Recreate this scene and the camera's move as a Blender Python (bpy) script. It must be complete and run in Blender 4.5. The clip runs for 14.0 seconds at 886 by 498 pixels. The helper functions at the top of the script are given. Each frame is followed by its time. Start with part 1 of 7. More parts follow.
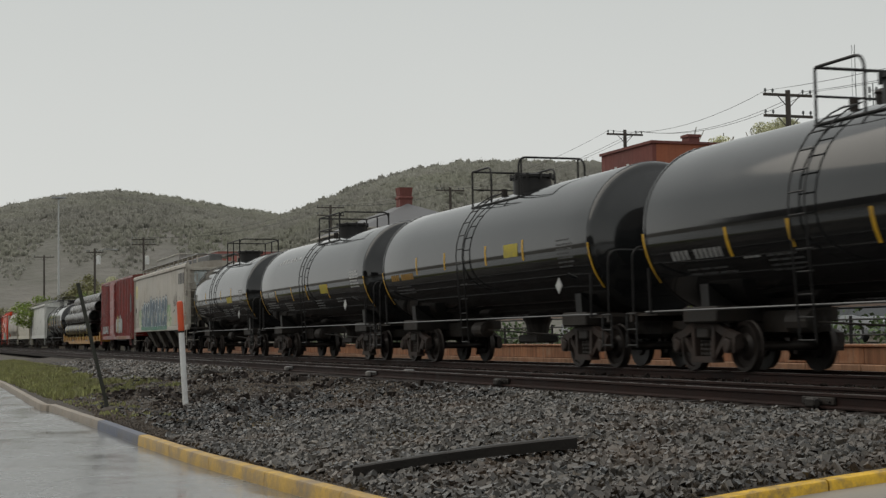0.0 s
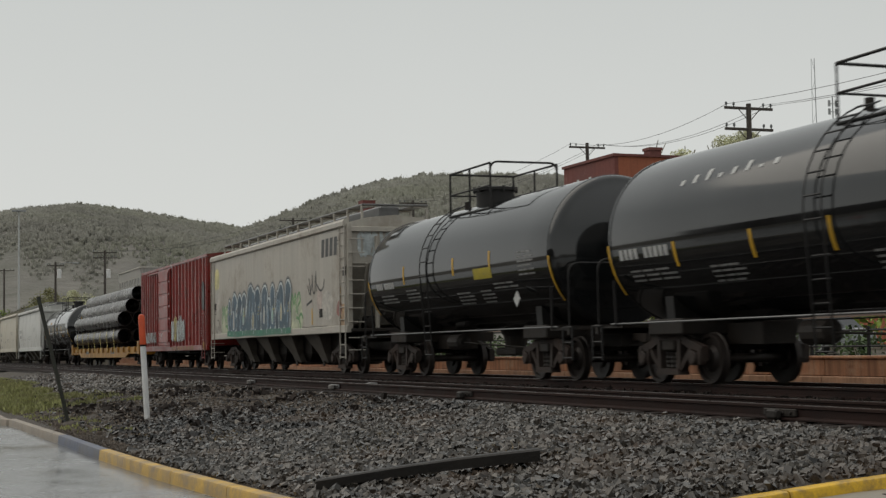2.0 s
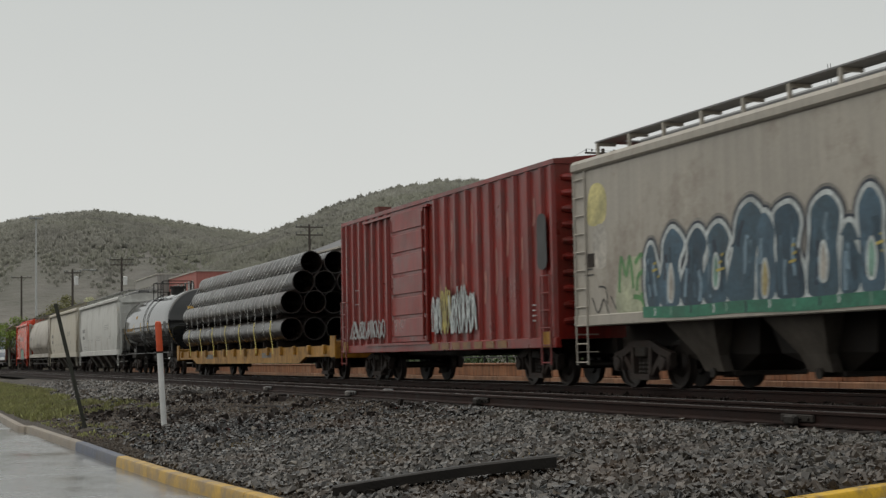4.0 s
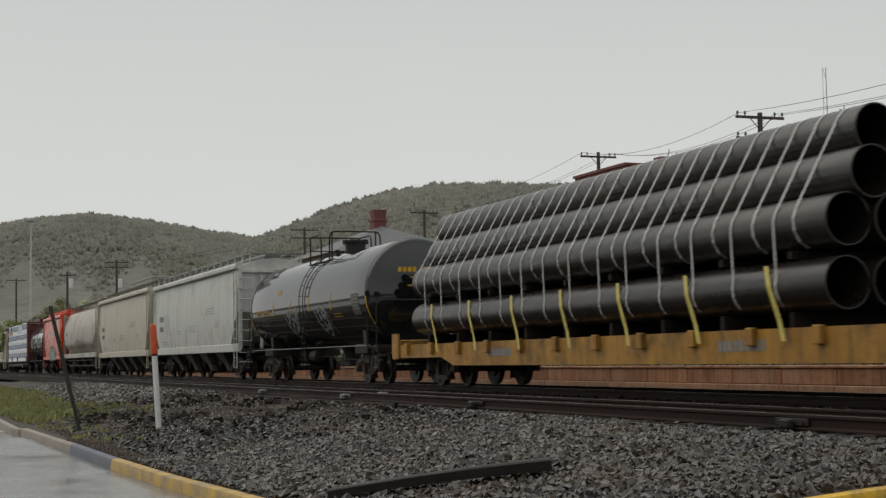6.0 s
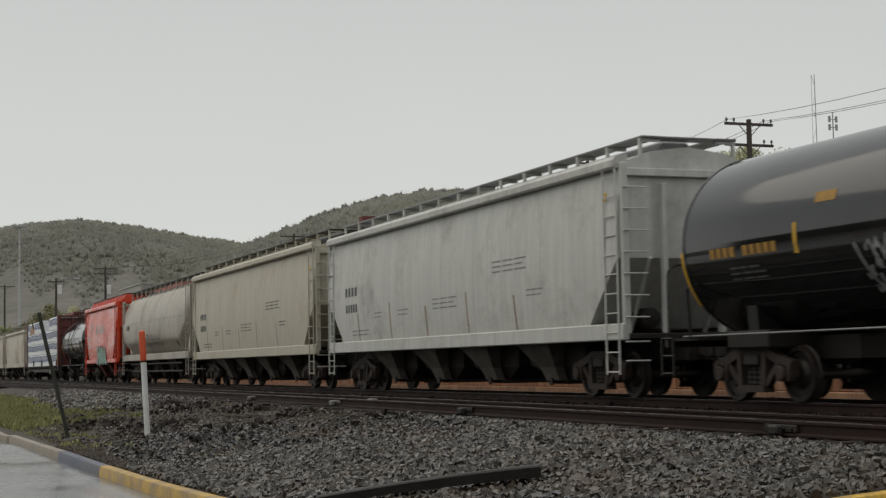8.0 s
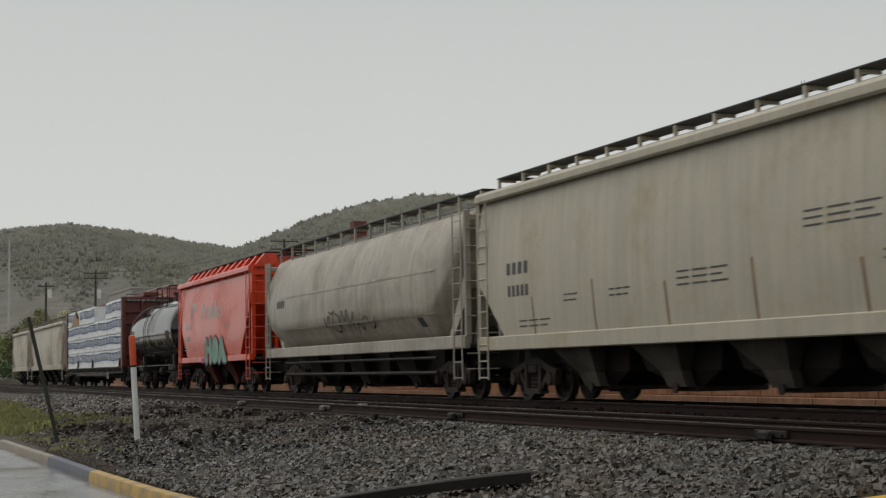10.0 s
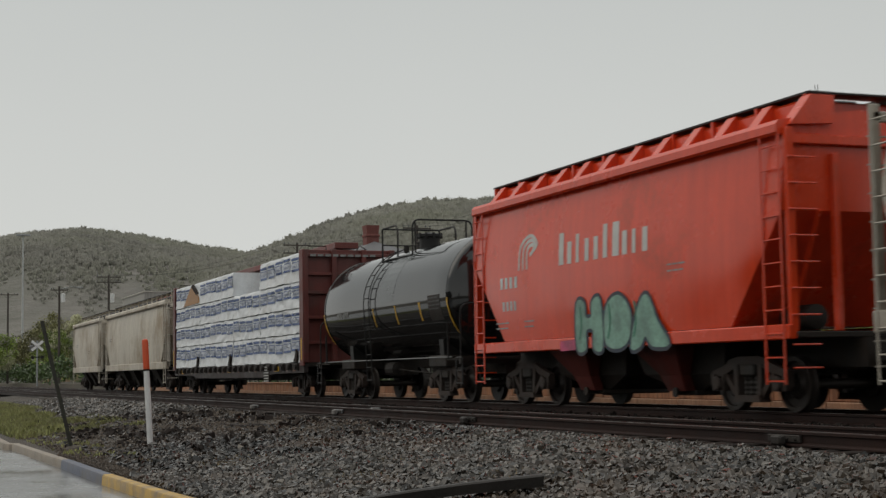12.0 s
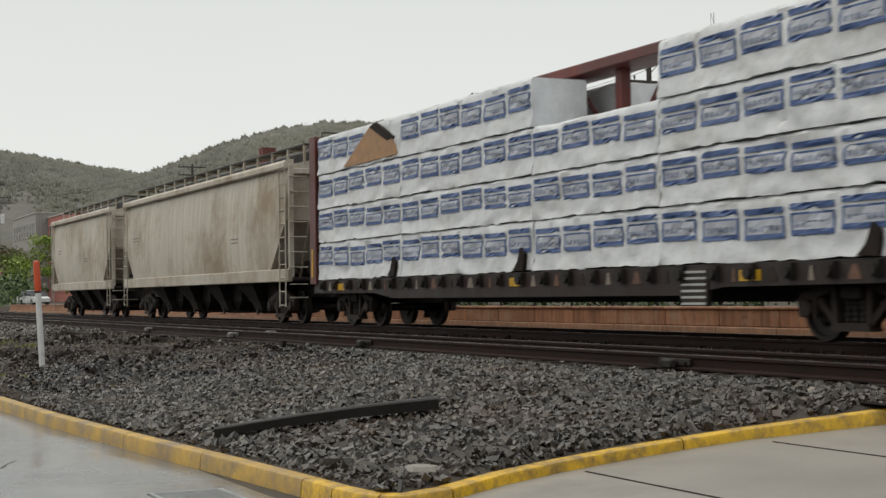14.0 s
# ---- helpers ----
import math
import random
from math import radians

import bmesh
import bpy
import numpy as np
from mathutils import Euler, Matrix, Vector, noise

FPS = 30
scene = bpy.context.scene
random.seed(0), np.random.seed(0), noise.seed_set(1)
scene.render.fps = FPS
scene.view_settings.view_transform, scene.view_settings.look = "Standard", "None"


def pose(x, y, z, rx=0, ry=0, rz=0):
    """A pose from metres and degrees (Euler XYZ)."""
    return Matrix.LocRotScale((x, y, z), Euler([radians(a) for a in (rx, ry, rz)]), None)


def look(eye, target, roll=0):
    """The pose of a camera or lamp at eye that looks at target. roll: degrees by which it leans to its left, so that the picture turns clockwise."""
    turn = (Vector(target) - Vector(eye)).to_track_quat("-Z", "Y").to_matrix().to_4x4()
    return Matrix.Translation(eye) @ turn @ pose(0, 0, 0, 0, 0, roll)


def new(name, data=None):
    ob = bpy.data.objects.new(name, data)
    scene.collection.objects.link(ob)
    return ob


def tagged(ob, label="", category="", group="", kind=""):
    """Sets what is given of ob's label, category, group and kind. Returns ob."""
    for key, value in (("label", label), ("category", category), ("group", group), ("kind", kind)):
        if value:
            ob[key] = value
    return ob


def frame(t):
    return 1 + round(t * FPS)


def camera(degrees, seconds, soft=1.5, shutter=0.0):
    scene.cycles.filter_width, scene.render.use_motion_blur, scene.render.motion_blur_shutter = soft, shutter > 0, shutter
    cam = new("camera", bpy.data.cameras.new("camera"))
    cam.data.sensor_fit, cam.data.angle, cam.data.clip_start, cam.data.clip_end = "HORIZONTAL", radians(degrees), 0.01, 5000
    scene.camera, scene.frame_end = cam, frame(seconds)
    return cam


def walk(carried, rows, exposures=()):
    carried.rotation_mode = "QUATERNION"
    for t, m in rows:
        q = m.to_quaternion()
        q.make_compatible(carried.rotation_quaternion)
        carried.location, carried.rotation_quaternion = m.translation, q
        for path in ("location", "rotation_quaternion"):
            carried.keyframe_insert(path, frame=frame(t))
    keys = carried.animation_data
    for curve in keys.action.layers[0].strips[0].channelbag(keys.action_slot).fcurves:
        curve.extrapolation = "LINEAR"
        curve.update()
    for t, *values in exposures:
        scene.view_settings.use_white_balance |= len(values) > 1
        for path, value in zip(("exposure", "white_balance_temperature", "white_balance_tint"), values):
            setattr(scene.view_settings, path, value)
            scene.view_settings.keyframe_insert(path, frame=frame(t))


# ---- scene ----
EYE = (0.0, 0.0, 1.5)
cam = camera(33.0, 14.0, soft=1.35, shutter=0.18)
# seconds, yaw, pitch, lean: a hand-held camera that turns on the spot
TURNS = [(0.0, 70.24, 3.33, -0.87), (0.5, 69.85, 3.43, -1.1), (1.0, 69.55, 3.56, -1.05), (1.5, 69.19, 3.66, -1.01),
         (2.0, 68.81, 3.8, -1.03), (2.5, 69.21, 3.88, -1.04), (3.0, 69.22, 3.94, -1.02), (3.5, 68.72, 4.02, -1.07),
         (4.0, 69.42, 4.05, -1.13), (6.5, 69.04, 4.26, -0.98), (7.0, 68.61, 4.3, -1.02), (7.5, 68.86, 4.38, -1.08),
         (10.0, 68.46, 4.6, -0.97), (10.5, 68.98, 4.61, -0.9), (11.0, 68.58, 4.65, -0.82), (11.5, 68.53, 4.71, -0.87),
         (12.0, 68.94, 4.76, -0.92), (12.5, 68.13, 4.74, -0.8), (13.0, 67.15, 4.67, -0.77), (13.5, 66.12, 3.69, -0.78),
         (14.0, 65.03, 1.79, -0.68)]
walk(cam, [(t, pose(*EYE, 90 + p, 0, yaw) @ pose(0, 0, 0, 0, 0, lean)) for t, yaw, p, lean in TURNS],
     exposures=[(0.0, 0.02), (7.5, 0.02), (10.0, -0.05), (12.5, -0.05), (13.2, 0.0), (14.0, 0.31)])

# ---- sky and light: even overcast with light rain ----
world = bpy.data.worlds.new("overcast_sky")
scene.world = world
world.use_nodes = True
wn, wl = world.node_tree.nodes, world.node_tree.links
sky = wn.new("ShaderNodeTexSky")
sky.sky_type, sky.sun_disc = "NISHITA", False
sky.sun_elevation, sky.sun_rotation = radians(48), radians(200)
sky.air_density, sky.dust_density = 1.0, 4.0
grey = wn.new("ShaderNodeHueSaturation")
grey.inputs["Saturation"].default_value = 0.12
grey.inputs["Value"].default_value = 0.06
tc = wn.new("ShaderNodeTexCoord")
sep = wn.new("ShaderNodeSeparateXYZ")
ramp = wn.new("ShaderNodeValToRGB")
ramp.color_ramp.elements[0].position, ramp.color_ramp.elements[0].color = 0.0, (0.745, 0.755, 0.725, 1)
ramp.color_ramp.elements[1].position, ramp.color_ramp.elements[1].color = 0.3, (0.565, 0.588, 0.575, 1)
for place, tone in ((0.6, (0.765, 0.787, 0.775, 1)), (1.0, (0.96, 0.985, 0.975, 1))):   # brighter overhead
    ramp.color_ramp.elements.new(place).color = tone
cloud = wn.new("ShaderNodeTexNoise")
cloud.inputs["Scale"].default_value, cloud.inputs["Detail"].default_value = 2.0, 4.0
cmap = wn.new("ShaderNodeMapRange")
cmap.inputs["To Min"].default_value, cmap.inputs["To Max"].default_value = 0.94, 1.06
mul = wn.new("ShaderNodeMix")
mul.data_type, mul.blend_type = "RGBA", "MULTIPLY"
mul.inputs["Factor"].default_value = 1.0
mix = wn.new("ShaderNodeMix")
mix.data_type = "RGBA"
mix.inputs["Factor"].default_value = 0.9
wl.new(tc.outputs["Generated"], sep.inputs[0])
wl.new(tc.outputs["Generated"], cloud.inputs["Vector"])
wl.new(sep.outputs["Z"], ramp.inputs["Fac"])
wl.new(cloud.outputs["Fac"], cmap.inputs["Value"])
wl.new(ramp.outputs["Color"], mul.inputs["A"])
wl.new(cmap.outputs["Result"], mul.inputs["B"])
wl.new(sky.outputs["Color"], grey.inputs["Color"])
wl.new(grey.outputs["Color"], mix.inputs["A"])
wl.new(mul.outputs["Result"], mix.inputs["B"])
wl.new(mix.outputs["Result"], wn["Background"].inputs["Color"])
wn["Background"].inputs["Strength"].default_value = 1.0
sun_data = bpy.data.lights.new("sun", "SUN")
sun_data.energy, sun_data.angle, sun_data.color = 0.85, radians(75), (1.0, 0.9, 0.76)
sun = new("sun", sun_data)
sun.matrix_world = look((0, 0, 60), (25, 30, 0))


# ---- materials ----
def material(name, base, rough=0.6, metal=0.0, var=0.25, scale=3.0, bump=0.0, dirt=None, dirt_amount=0.35, streak=0.0,
             fine=40.0, bump_dist=0.02, pieces=0.0, gloss_var=0.12, dirt_scale=0.7, coat=0.0, spec=0.5):
    """Two scales of colour variation, optional dirt patches, vertical streaks and relief."""
    m = bpy.data.materials.new(name)
    m.use_nodes = True
    n, l = m.node_tree.nodes, m.node_tree.links
    b = n["Principled BSDF"]
    co = n.new("ShaderNodeTexCoord")
    info = n.new("ShaderNodeObjectInfo")
    off = n.new("ShaderNodeVectorMath")
    off.operation = "ADD"
    l.new(co.outputs["Object"], off.inputs[0])
    sc = n.new("ShaderNodeVectorMath")
    sc.operation = "SCALE"
    sc.inputs["Scale"].default_value = 37.0
    comb = n.new("ShaderNodeCombineXYZ")
    for k in range(3):
        l.new(info.outputs["Random"], comb.inputs[k])
    l.new(comb.outputs[0], sc.inputs[0])
    l.new(sc.outputs[0], off.inputs[1])
    vec = off.outputs[0]

    def tex(s, detail=6.0, v=vec, rough_=0.6):
        t = n.new("ShaderNodeTexNoise")
        t.inputs["Scale"].default_value, t.inputs["Detail"].default_value = s, detail
        t.inputs["Roughness"].default_value = rough_
        l.new(v, t.inputs["Vector"])
        return t.outputs["Fac"]

    def remap(v, a, c, lo, hi):
        r = n.new("ShaderNodeMapRange")
        for key, val in (("From Min", a), ("From Max", c), ("To Min", lo), ("To Max", hi)):
            r.inputs[key].default_value = val
        l.new(v, r.inputs["Value"])
        return r.outputs["Result"]

    def mult(a, c):
        x = n.new("ShaderNodeMath")
        x.operation = "MULTIPLY"
        l.new(a, x.inputs[0])
        l.new(c, x.inputs[1])
        return x.outputs[0]

    coarse, grain = tex(scale), tex(fine, 4.0)
    value = mult(remap(coarse, 0.3, 0.7, 1 - var, 1 + var), remap(grain, 0.3, 0.7, 1 - var * 0.5, 1 + var * 0.5))
    if pieces:
        value = mult(value, remap(info.outputs["Random"], 0, 1, 1 - pieces, 1 + pieces))
        geo = n.new("ShaderNodeNewGeometry")
        value = mult(value, remap(geo.outputs["Random Per Island"], 0, 1, 1 - pieces, 1 + pieces))
    if streak:
        mp = n.new("ShaderNodeMapping")
        mp.inputs["Scale"].default_value = (5.0, 5.0, 0.22)
        l.new(vec, mp.inputs["Vector"])
        st = tex(1.0, 5.0, mp.outputs[0])
        value = mult(value, remap(st, 0.35, 0.7, 1 + streak * 0.3, 1 - streak))
    col = n.new("ShaderNodeMix")
    col.data_type, col.blend_type = "RGBA", "MULTIPLY"
    col.inputs["Factor"].default_value = 1.0
    col.inputs["A"].default_value = (*base, 1)
    l.new(value, col.inputs["B"])
    out = col.outputs["Result"]
    if dirt:
        dm = n.new("ShaderNodeMix")
        dm.data_type = "RGBA"
        l.new(remap(tex(dirt_scale, 8.0, rough_=0.72), 0.62 - dirt_amount * 0.4, 0.78 - dirt_amount * 0.3, 0.0, 0.85), dm.inputs["Factor"])
        l.new(out, dm.inputs["A"])
        dm.inputs["B"].default_value = (*dirt, 1)
        out = dm.outputs["Result"]
    l.new(out, b.inputs["Base Color"])
    l.new(remap(coarse, 0.3, 0.7, max(rough - gloss_var, 0.03), min(rough + gloss_var, 1)), b.inputs["Roughness"])
    b.inputs["Metallic"].default_value = metal
    b.inputs["Specular IOR Level"].default_value = spec
    if coat:   # film of rain water
        b.inputs["Coat Weight"].default_value, b.inputs["Coat Roughness"].default_value, b.inputs["Coat IOR"].default_value = coat, 0.05, 1.6
    if bump:
        bp = n.new("ShaderNodeBump")
        bp.inputs["Strength"].default_value, bp.inputs["Distance"].default_value = bump, bump_dist
        l.new(grain, bp.inputs["Height"])
        l.new(bp.outputs[0], b.inputs["Normal"])
    return m


M_ASPHALT = material("wet_asphalt", (0.14, 0.143, 0.143), 0.22, var=0.2, scale=0.6, fine=60, bump=0.15, bump_dist=0.004, dirt=(0.07, 0.068, 0.065), dirt_amount=0.3, gloss_var=0.16)
M_CONCRETE = material("wet_concrete", (0.23, 0.21, 0.18), 0.42, var=0.15, scale=0.5, fine=50, bump=0.1, bump_dist=0.004, dirt=(0.17, 0.155, 0.135), dirt_amount=0.3)
M_KERB = material("kerb_concrete", (0.23, 0.195, 0.155), 0.6, var=0.3, scale=2, bump=0.3, bump_dist=0.01, dirt=(0.12, 0.1, 0.08), dirt_amount=0.4)
M_KERB_YELLOW = material("worn_yellow_kerb_paint", (0.62, 0.37, 0.014), 0.5, var=0.2, scale=4, fine=30, bump=0.3, bump_dist=0.008, dirt=(0.12, 0.08, 0.045), dirt_amount=0.47, dirt_scale=5.0)
M_KERB_OCHRE = material("faded_yellow_kerb_paint", (0.42, 0.26, 0.05), 0.55, var=0.25, scale=4, fine=30, bump=0.3, bump_dist=0.008, dirt=(0.17, 0.13, 0.09), dirt_amount=0.45, dirt_scale=2.5)
M_KERB_BLUE = material("faded_blue_kerb_paint", (0.06, 0.075, 0.12), 0.55, var=0.25, scale=4, bump=0.3, bump_dist=0.008, dirt=(0.12, 0.11, 0.1), dirt_amount=0.4, dirt_scale=2.0)
M_EARTH = material("damp_earth", (0.075, 0.062, 0.05), 0.8, var=0.35, scale=1.5, fine=25, bump=0.6, bump_dist=0.03, dirt=(0.05, 0.055, 0.03), dirt_amount=0.4, spec=0.3)
M_GRAVEL = material("gravel_bed", (0.05, 0.041, 0.032), 0.75, var=0.45, scale=1.2, fine=22, bump=1.0, bump_dist=0.04, dirt=(0.055, 0.045, 0.035), dirt_amount=0.35, spec=0.3)
M_STONE = material("wet_ballast_stone", (0.066, 0.057, 0.047), 0.24, var=0.3, scale=6, fine=60, pieces=0.9, gloss_var=0.15, dirt=(0.072, 0.046, 0.029), dirt_amount=0.36, dirt_scale=0.7)
# stones and bed of the tracks, far darker than the verge gravel
M_TRACKSTONE = material("near_black_ballast_stone", (0.014, 0.0105, 0.009), 0.65, var=0.3, scale=4, fine=40, pieces=0.4, spec=0.12)
M_TRACKBED = material("near_black_track_bed", (0.013, 0.01, 0.0085), 0.85, var=0.4, scale=1.5, fine=22, bump=1.0, bump_dist=0.03, spec=0.1)
# chute paint, much darker than the hopper sides
M_CHUTE = material("dark_mottled_chute_paint", (0.11, 0.095, 0.08), 0.65, var=0.25, scale=1.2, streak=0.3, dirt=(0.05, 0.042, 0.034), dirt_amount=0.45)
M_PALE_STONE = material("pale_stone", (0.2, 0.185, 0.16), 0.6, var=0.2)
M_TIE = material("dark_creosoted_tie", (0.02, 0.0145, 0.012), 0.7, var=0.4, scale=3, bump=0.5, pieces=0.3, spec=0.15)
M_RAIL = material("rusty_rail_steel", (0.022, 0.0115, 0.0095), 0.65, var=0.35, scale=2, fine=30, bump=0.2, spec=0.15)
M_RAILTOP = material("polished_rail_head", (0.3, 0.29, 0.28), 0.3, metal=1.0, var=0.15, scale=1)
M_BLACK = material("glossy_black_tank_paint", (0.0105, 0.0112, 0.0116), 0.075, var=0.3, scale=0.8, streak=0.25, gloss_var=0.03, spec=0.64, dirt=(0.02, 0.017, 0.014), dirt_amount=0.03)
M_BLACKFLAT = material("dull_black_steel", (0.014, 0.013, 0.0125), 0.5, var=0.3, scale=2, bump=0.15, spec=0.3)
M_UNDER = material("grimy_dark_steel", (0.021, 0.0175, 0.015), 0.65, var=0.4, scale=2.5, bump=0.3, dirt=(0.034, 0.023, 0.016), dirt_amount=0.35, spec=0.3)
M_TRUCK = material("rust_brown_cast_steel", (0.034, 0.025, 0.021), 0.7, var=0.35, scale=3, bump=0.35, dirt=(0.04, 0.021, 0.014), dirt_amount=0.3, spec=0.3)
M_WHEEL = material("worn_wheel_steel", (0.03, 0.024, 0.021), 0.5, metal=0.3, var=0.3, scale=4, spec=0.3)
M_YELLOW = material("reflective_yellow", (0.58, 0.33, 0.015), 0.5, var=0.15, scale=6, dirt=(0.2, 0.12, 0.02), dirt_amount=0.25, dirt_scale=5)
M_WHITE = material("stencil_white", (0.42, 0.42, 0.41), 0.6, var=0.2, scale=8)
M_DIMWHITE = material("worn_stencil_white", (0.2, 0.2, 0.195), 0.6, var=0.35, scale=8)
M_DARKMARK = material("dark_stencil_grey", (0.06, 0.06, 0.06), 0.6, var=0.2, scale=8)
M_GREY_E = material("weathered_grey_hopper_paint", (0.39, 0.36, 0.31), 0.5, var=0.1, scale=0.7, streak=0.14, fine=15, dirt=(0.2, 0.165, 0.13), dirt_amount=0.25)
M_GREY_I = material("pale_grey_hopper_paint", (0.5, 0.5, 0.47), 0.5, var=0.08, scale=0.7, streak=0.16, fine=15, dirt=(0.3, 0.29, 0.27), dirt_amount=0.3)
M_GREY_J = material("dull_grey_hopper_paint", (0.44, 0.405, 0.325), 0.5, var=0.08, scale=0.6, streak=0.14, fine=15, dirt=(0.33, 0.26, 0.15), dirt_amount=0.22, dirt_scale=0.5)
M_GREY_K = material("grimy_beige_hopper_paint", (0.38, 0.345, 0.29), 0.42, var=0.12, scale=0.6, streak=0.26, fine=15, dirt=(0.19, 0.15, 0.11), dirt_amount=0.36, dirt_scale=0.5)
M_TAN = material("dusty_tan_hopper_paint", (0.5, 0.46, 0.39), 0.6, var=0.1, scale=0.6, streak=0.2, fine=15, dirt=(0.24, 0.175, 0.105), dirt_amount=0.42, dirt_scale=0.4)
M_ORANGE = material("bright_orange_red_paint", (0.62, 0.052, 0.013), 0.24, var=0.07, scale=0.7, streak=0.12, fine=15, dirt=(0.3, 0.05, 0.02), dirt_amount=0.15)
M_BOXRED = material("oxide_red_boxcar_paint", (0.225, 0.018, 0.012), 0.36, var=0.2, scale=0.8, streak=0.3, fine=18, dirt=(0.09, 0.03, 0.022), dirt_amount=0.35)
M_MAROON = material("dark_maroon_car_paint", (0.11, 0.02, 0.015), 0.5, var=0.2, scale=1, streak=0.2, dirt=(0.06, 0.03, 0.025), dirt_amount=0.3)
M_FLATYELLOW = material("grimy_yellow_flatcar_paint", (0.42, 0.205, 0.02), 0.55, var=0.25, scale=1.2, streak=0.35, dirt=(0.05, 0.034, 0.02), dirt_amount=0.45, dirt_scale=1.2)
M_PIPE = material("dark_coated_steel_pipe", (0.016, 0.0125, 0.011), 0.3, var=0.3, scale=1.0, gloss_var=0.1, dirt=(0.05, 0.029, 0.019), dirt_amount=0.3)
M_STRAP = material("white_strap", (0.5, 0.5, 0.48), 0.6, var=0.1, scale=5)
M_STRAPYELLOW = material("yellow_web_strap", (0.5, 0.42, 0.1), 0.6, var=0.15, scale=5)
M_SILL = material("grimy_maroon_sill", (0.022, 0.01, 0.009), 0.6, var=0.35, scale=1.5, streak=0.3, dirt=(0.02, 0.016, 0.014), dirt_amount=0.4)
M_WRAP = material("white_lumber_wrap", (0.635, 0.655, 0.67), 0.42, var=0.13, scale=1.2, fine=5, bump=0.35, bump_dist=0.05, dirt=(0.5, 0.49, 0.47), dirt_amount=0.3, dirt_scale=0.8)
M_BLUE = material("faded_blue_print", (0.055, 0.1, 0.24), 0.5, var=0.15, scale=5)
M_PALEBLUE = material("pale_blue_print", (0.4, 0.42, 0.47), 0.5, var=0.15, scale=5)
M_SLATEPRINT = material("slate_blue_print", (0.2, 0.23, 0.31), 0.5, var=0.25, scale=7)
M_PLYWOOD = material("bare_plywood", (0.34, 0.19, 0.09), 0.6, var=0.25, scale=4)
M_WHITEPOST = material("white_plastic", (0.66, 0.66, 0.65), 0.4, var=0.08, scale=3)
M_ORANGEPOST = material("faded_orange_plastic", (0.55, 0.075, 0.02), 0.4, var=0.12, scale=3)
M_POST = material("dark_green_steel_post", (0.035, 0.036, 0.028), 0.55, var=0.3, scale=5, bump=0.2, spec=0.3)
M_WOOD = material("weathered_pole_wood", (0.06, 0.05, 0.042), 0.8, var=0.3, scale=2, bump=0.3)
M_GALV = material("galvanised_steel", (0.3, 0.31, 0.31), 0.5, metal=0.6, var=0.15)
M_TRANSF = material("transformer_grey", (0.42, 0.43, 0.42), 0.5, var=0.1)


# ---- mesh tools ----
def quadstrip(bm, loops, closed=True, cap=(False, False)):
    """Joins loops of points with faces; caps the first and last when asked."""
    rows = [[bm.verts.new(p) for p in loop] for loop in loops]
    for a, b in zip(rows, rows[1:]):
        k = len(a)
        for i in range(k if closed else k - 1):
            j = (i + 1) % k
            bm.faces.new((a[i], a[j], b[j], b[i]))
    if cap[0]:
        bm.faces.new(rows[0][::-1])
    if cap[1]:
        bm.faces.new(rows[-1])
    return rows


def box(bm, x0, x1, y0, y1, z0, z1, bev=0.0):
    """A box, with chamfered long edges when bev is given."""
    if bev <= 0:
        quadstrip(bm, [[(x, y0, z0), (x, y1, z0), (x, y1, z1), (x, y0, z1)] for x in (x0, x1)], cap=(True, True))
        return
    b = min(bev, (y1 - y0) / 2.1, (z1 - z0) / 2.1, (x1 - x0) / 2.1)

    def ring(x, i):
        return [(x, y0 + b + i, z0 + i), (x, y1 - b - i, z0 + i), (x, y1 - i, z0 + b + i), (x, y1 - i, z1 - b - i),
                (x, y1 - b - i, z1 - i), (x, y0 + b + i, z1 - i), (x, y0 + i, z1 - b - i), (x, y0 + i, z0 + b + i)]
    quadstrip(bm, [ring(x0, b * 0.7), ring(x0 + b, 0), ring(x1 - b, 0), ring(x1, b * 0.7)], cap=(True, True))


def frame_of(d):
    d = Vector(d).normalized()
    u = d.cross(Vector((0, 0, 1)) if abs(d.z) < 0.9 else Vector((1, 0, 0))).normalized()
    return u, d.cross(u)


def tube(bm, pts, r, n=6, taper=None, closed=False):
    """A round bar along a polyline."""
    pts = [Vector(p) for p in pts]
    loops = []
    for i, p in enumerate(pts):
        d = (pts[min(i + 1, len(pts) - 1)] - pts[max(i - 1, 0)])
        u, v = frame_of(d)
        rr = r if taper is None else r + (taper - r) * i / (len(pts) - 1)
        loops.append([p + (u * math.cos(2 * math.pi * k / n) + v * math.sin(2 * math.pi * k / n)) * rr for k in range(n)])
    for i in range(1, len(loops)):
        best = min(range(n), key=lambda s: (loops[i][s] - loops[i - 1][0]).length)
        loops[i] = loops[i][best:] + loops[i][:best]
    quadstrip(bm, loops, cap=(True, True))


def arc_bar(a, b, c, n=5):
    """Points of a rounded corner from a by b to c."""
    a, b, c = Vector(a), Vector(b), Vector(c)
    return [(a * (1 - t) ** 2 + b * 2 * t * (1 - t) + c * t * t) for t in [i / n for i in range(n + 1)]]


def lathe_x(bm, prof, n=24, centre=(0, 0), cap=(True, True)):
    """Turns (x, r) pairs round an axis along x at centre (y, z)."""
    loops = [[(x, centre[0] + r * math.cos(2 * math.pi * k / n), centre[1] + r * math.sin(2 * math.pi * k / n)) for k in range(n)] for x, r in prof]
    quadstrip(bm, loops, cap=cap)


def lathe_y(bm, prof, n=24, centre=(0, 0)):
    loops = [[(centre[0] + r * math.cos(2 * math.pi * k / n), y, centre[1] + r * math.sin(2 * math.pi * k / n)) for k in range(n)] for y, r in prof]
    quadstrip(bm, loops, cap=(True, True))


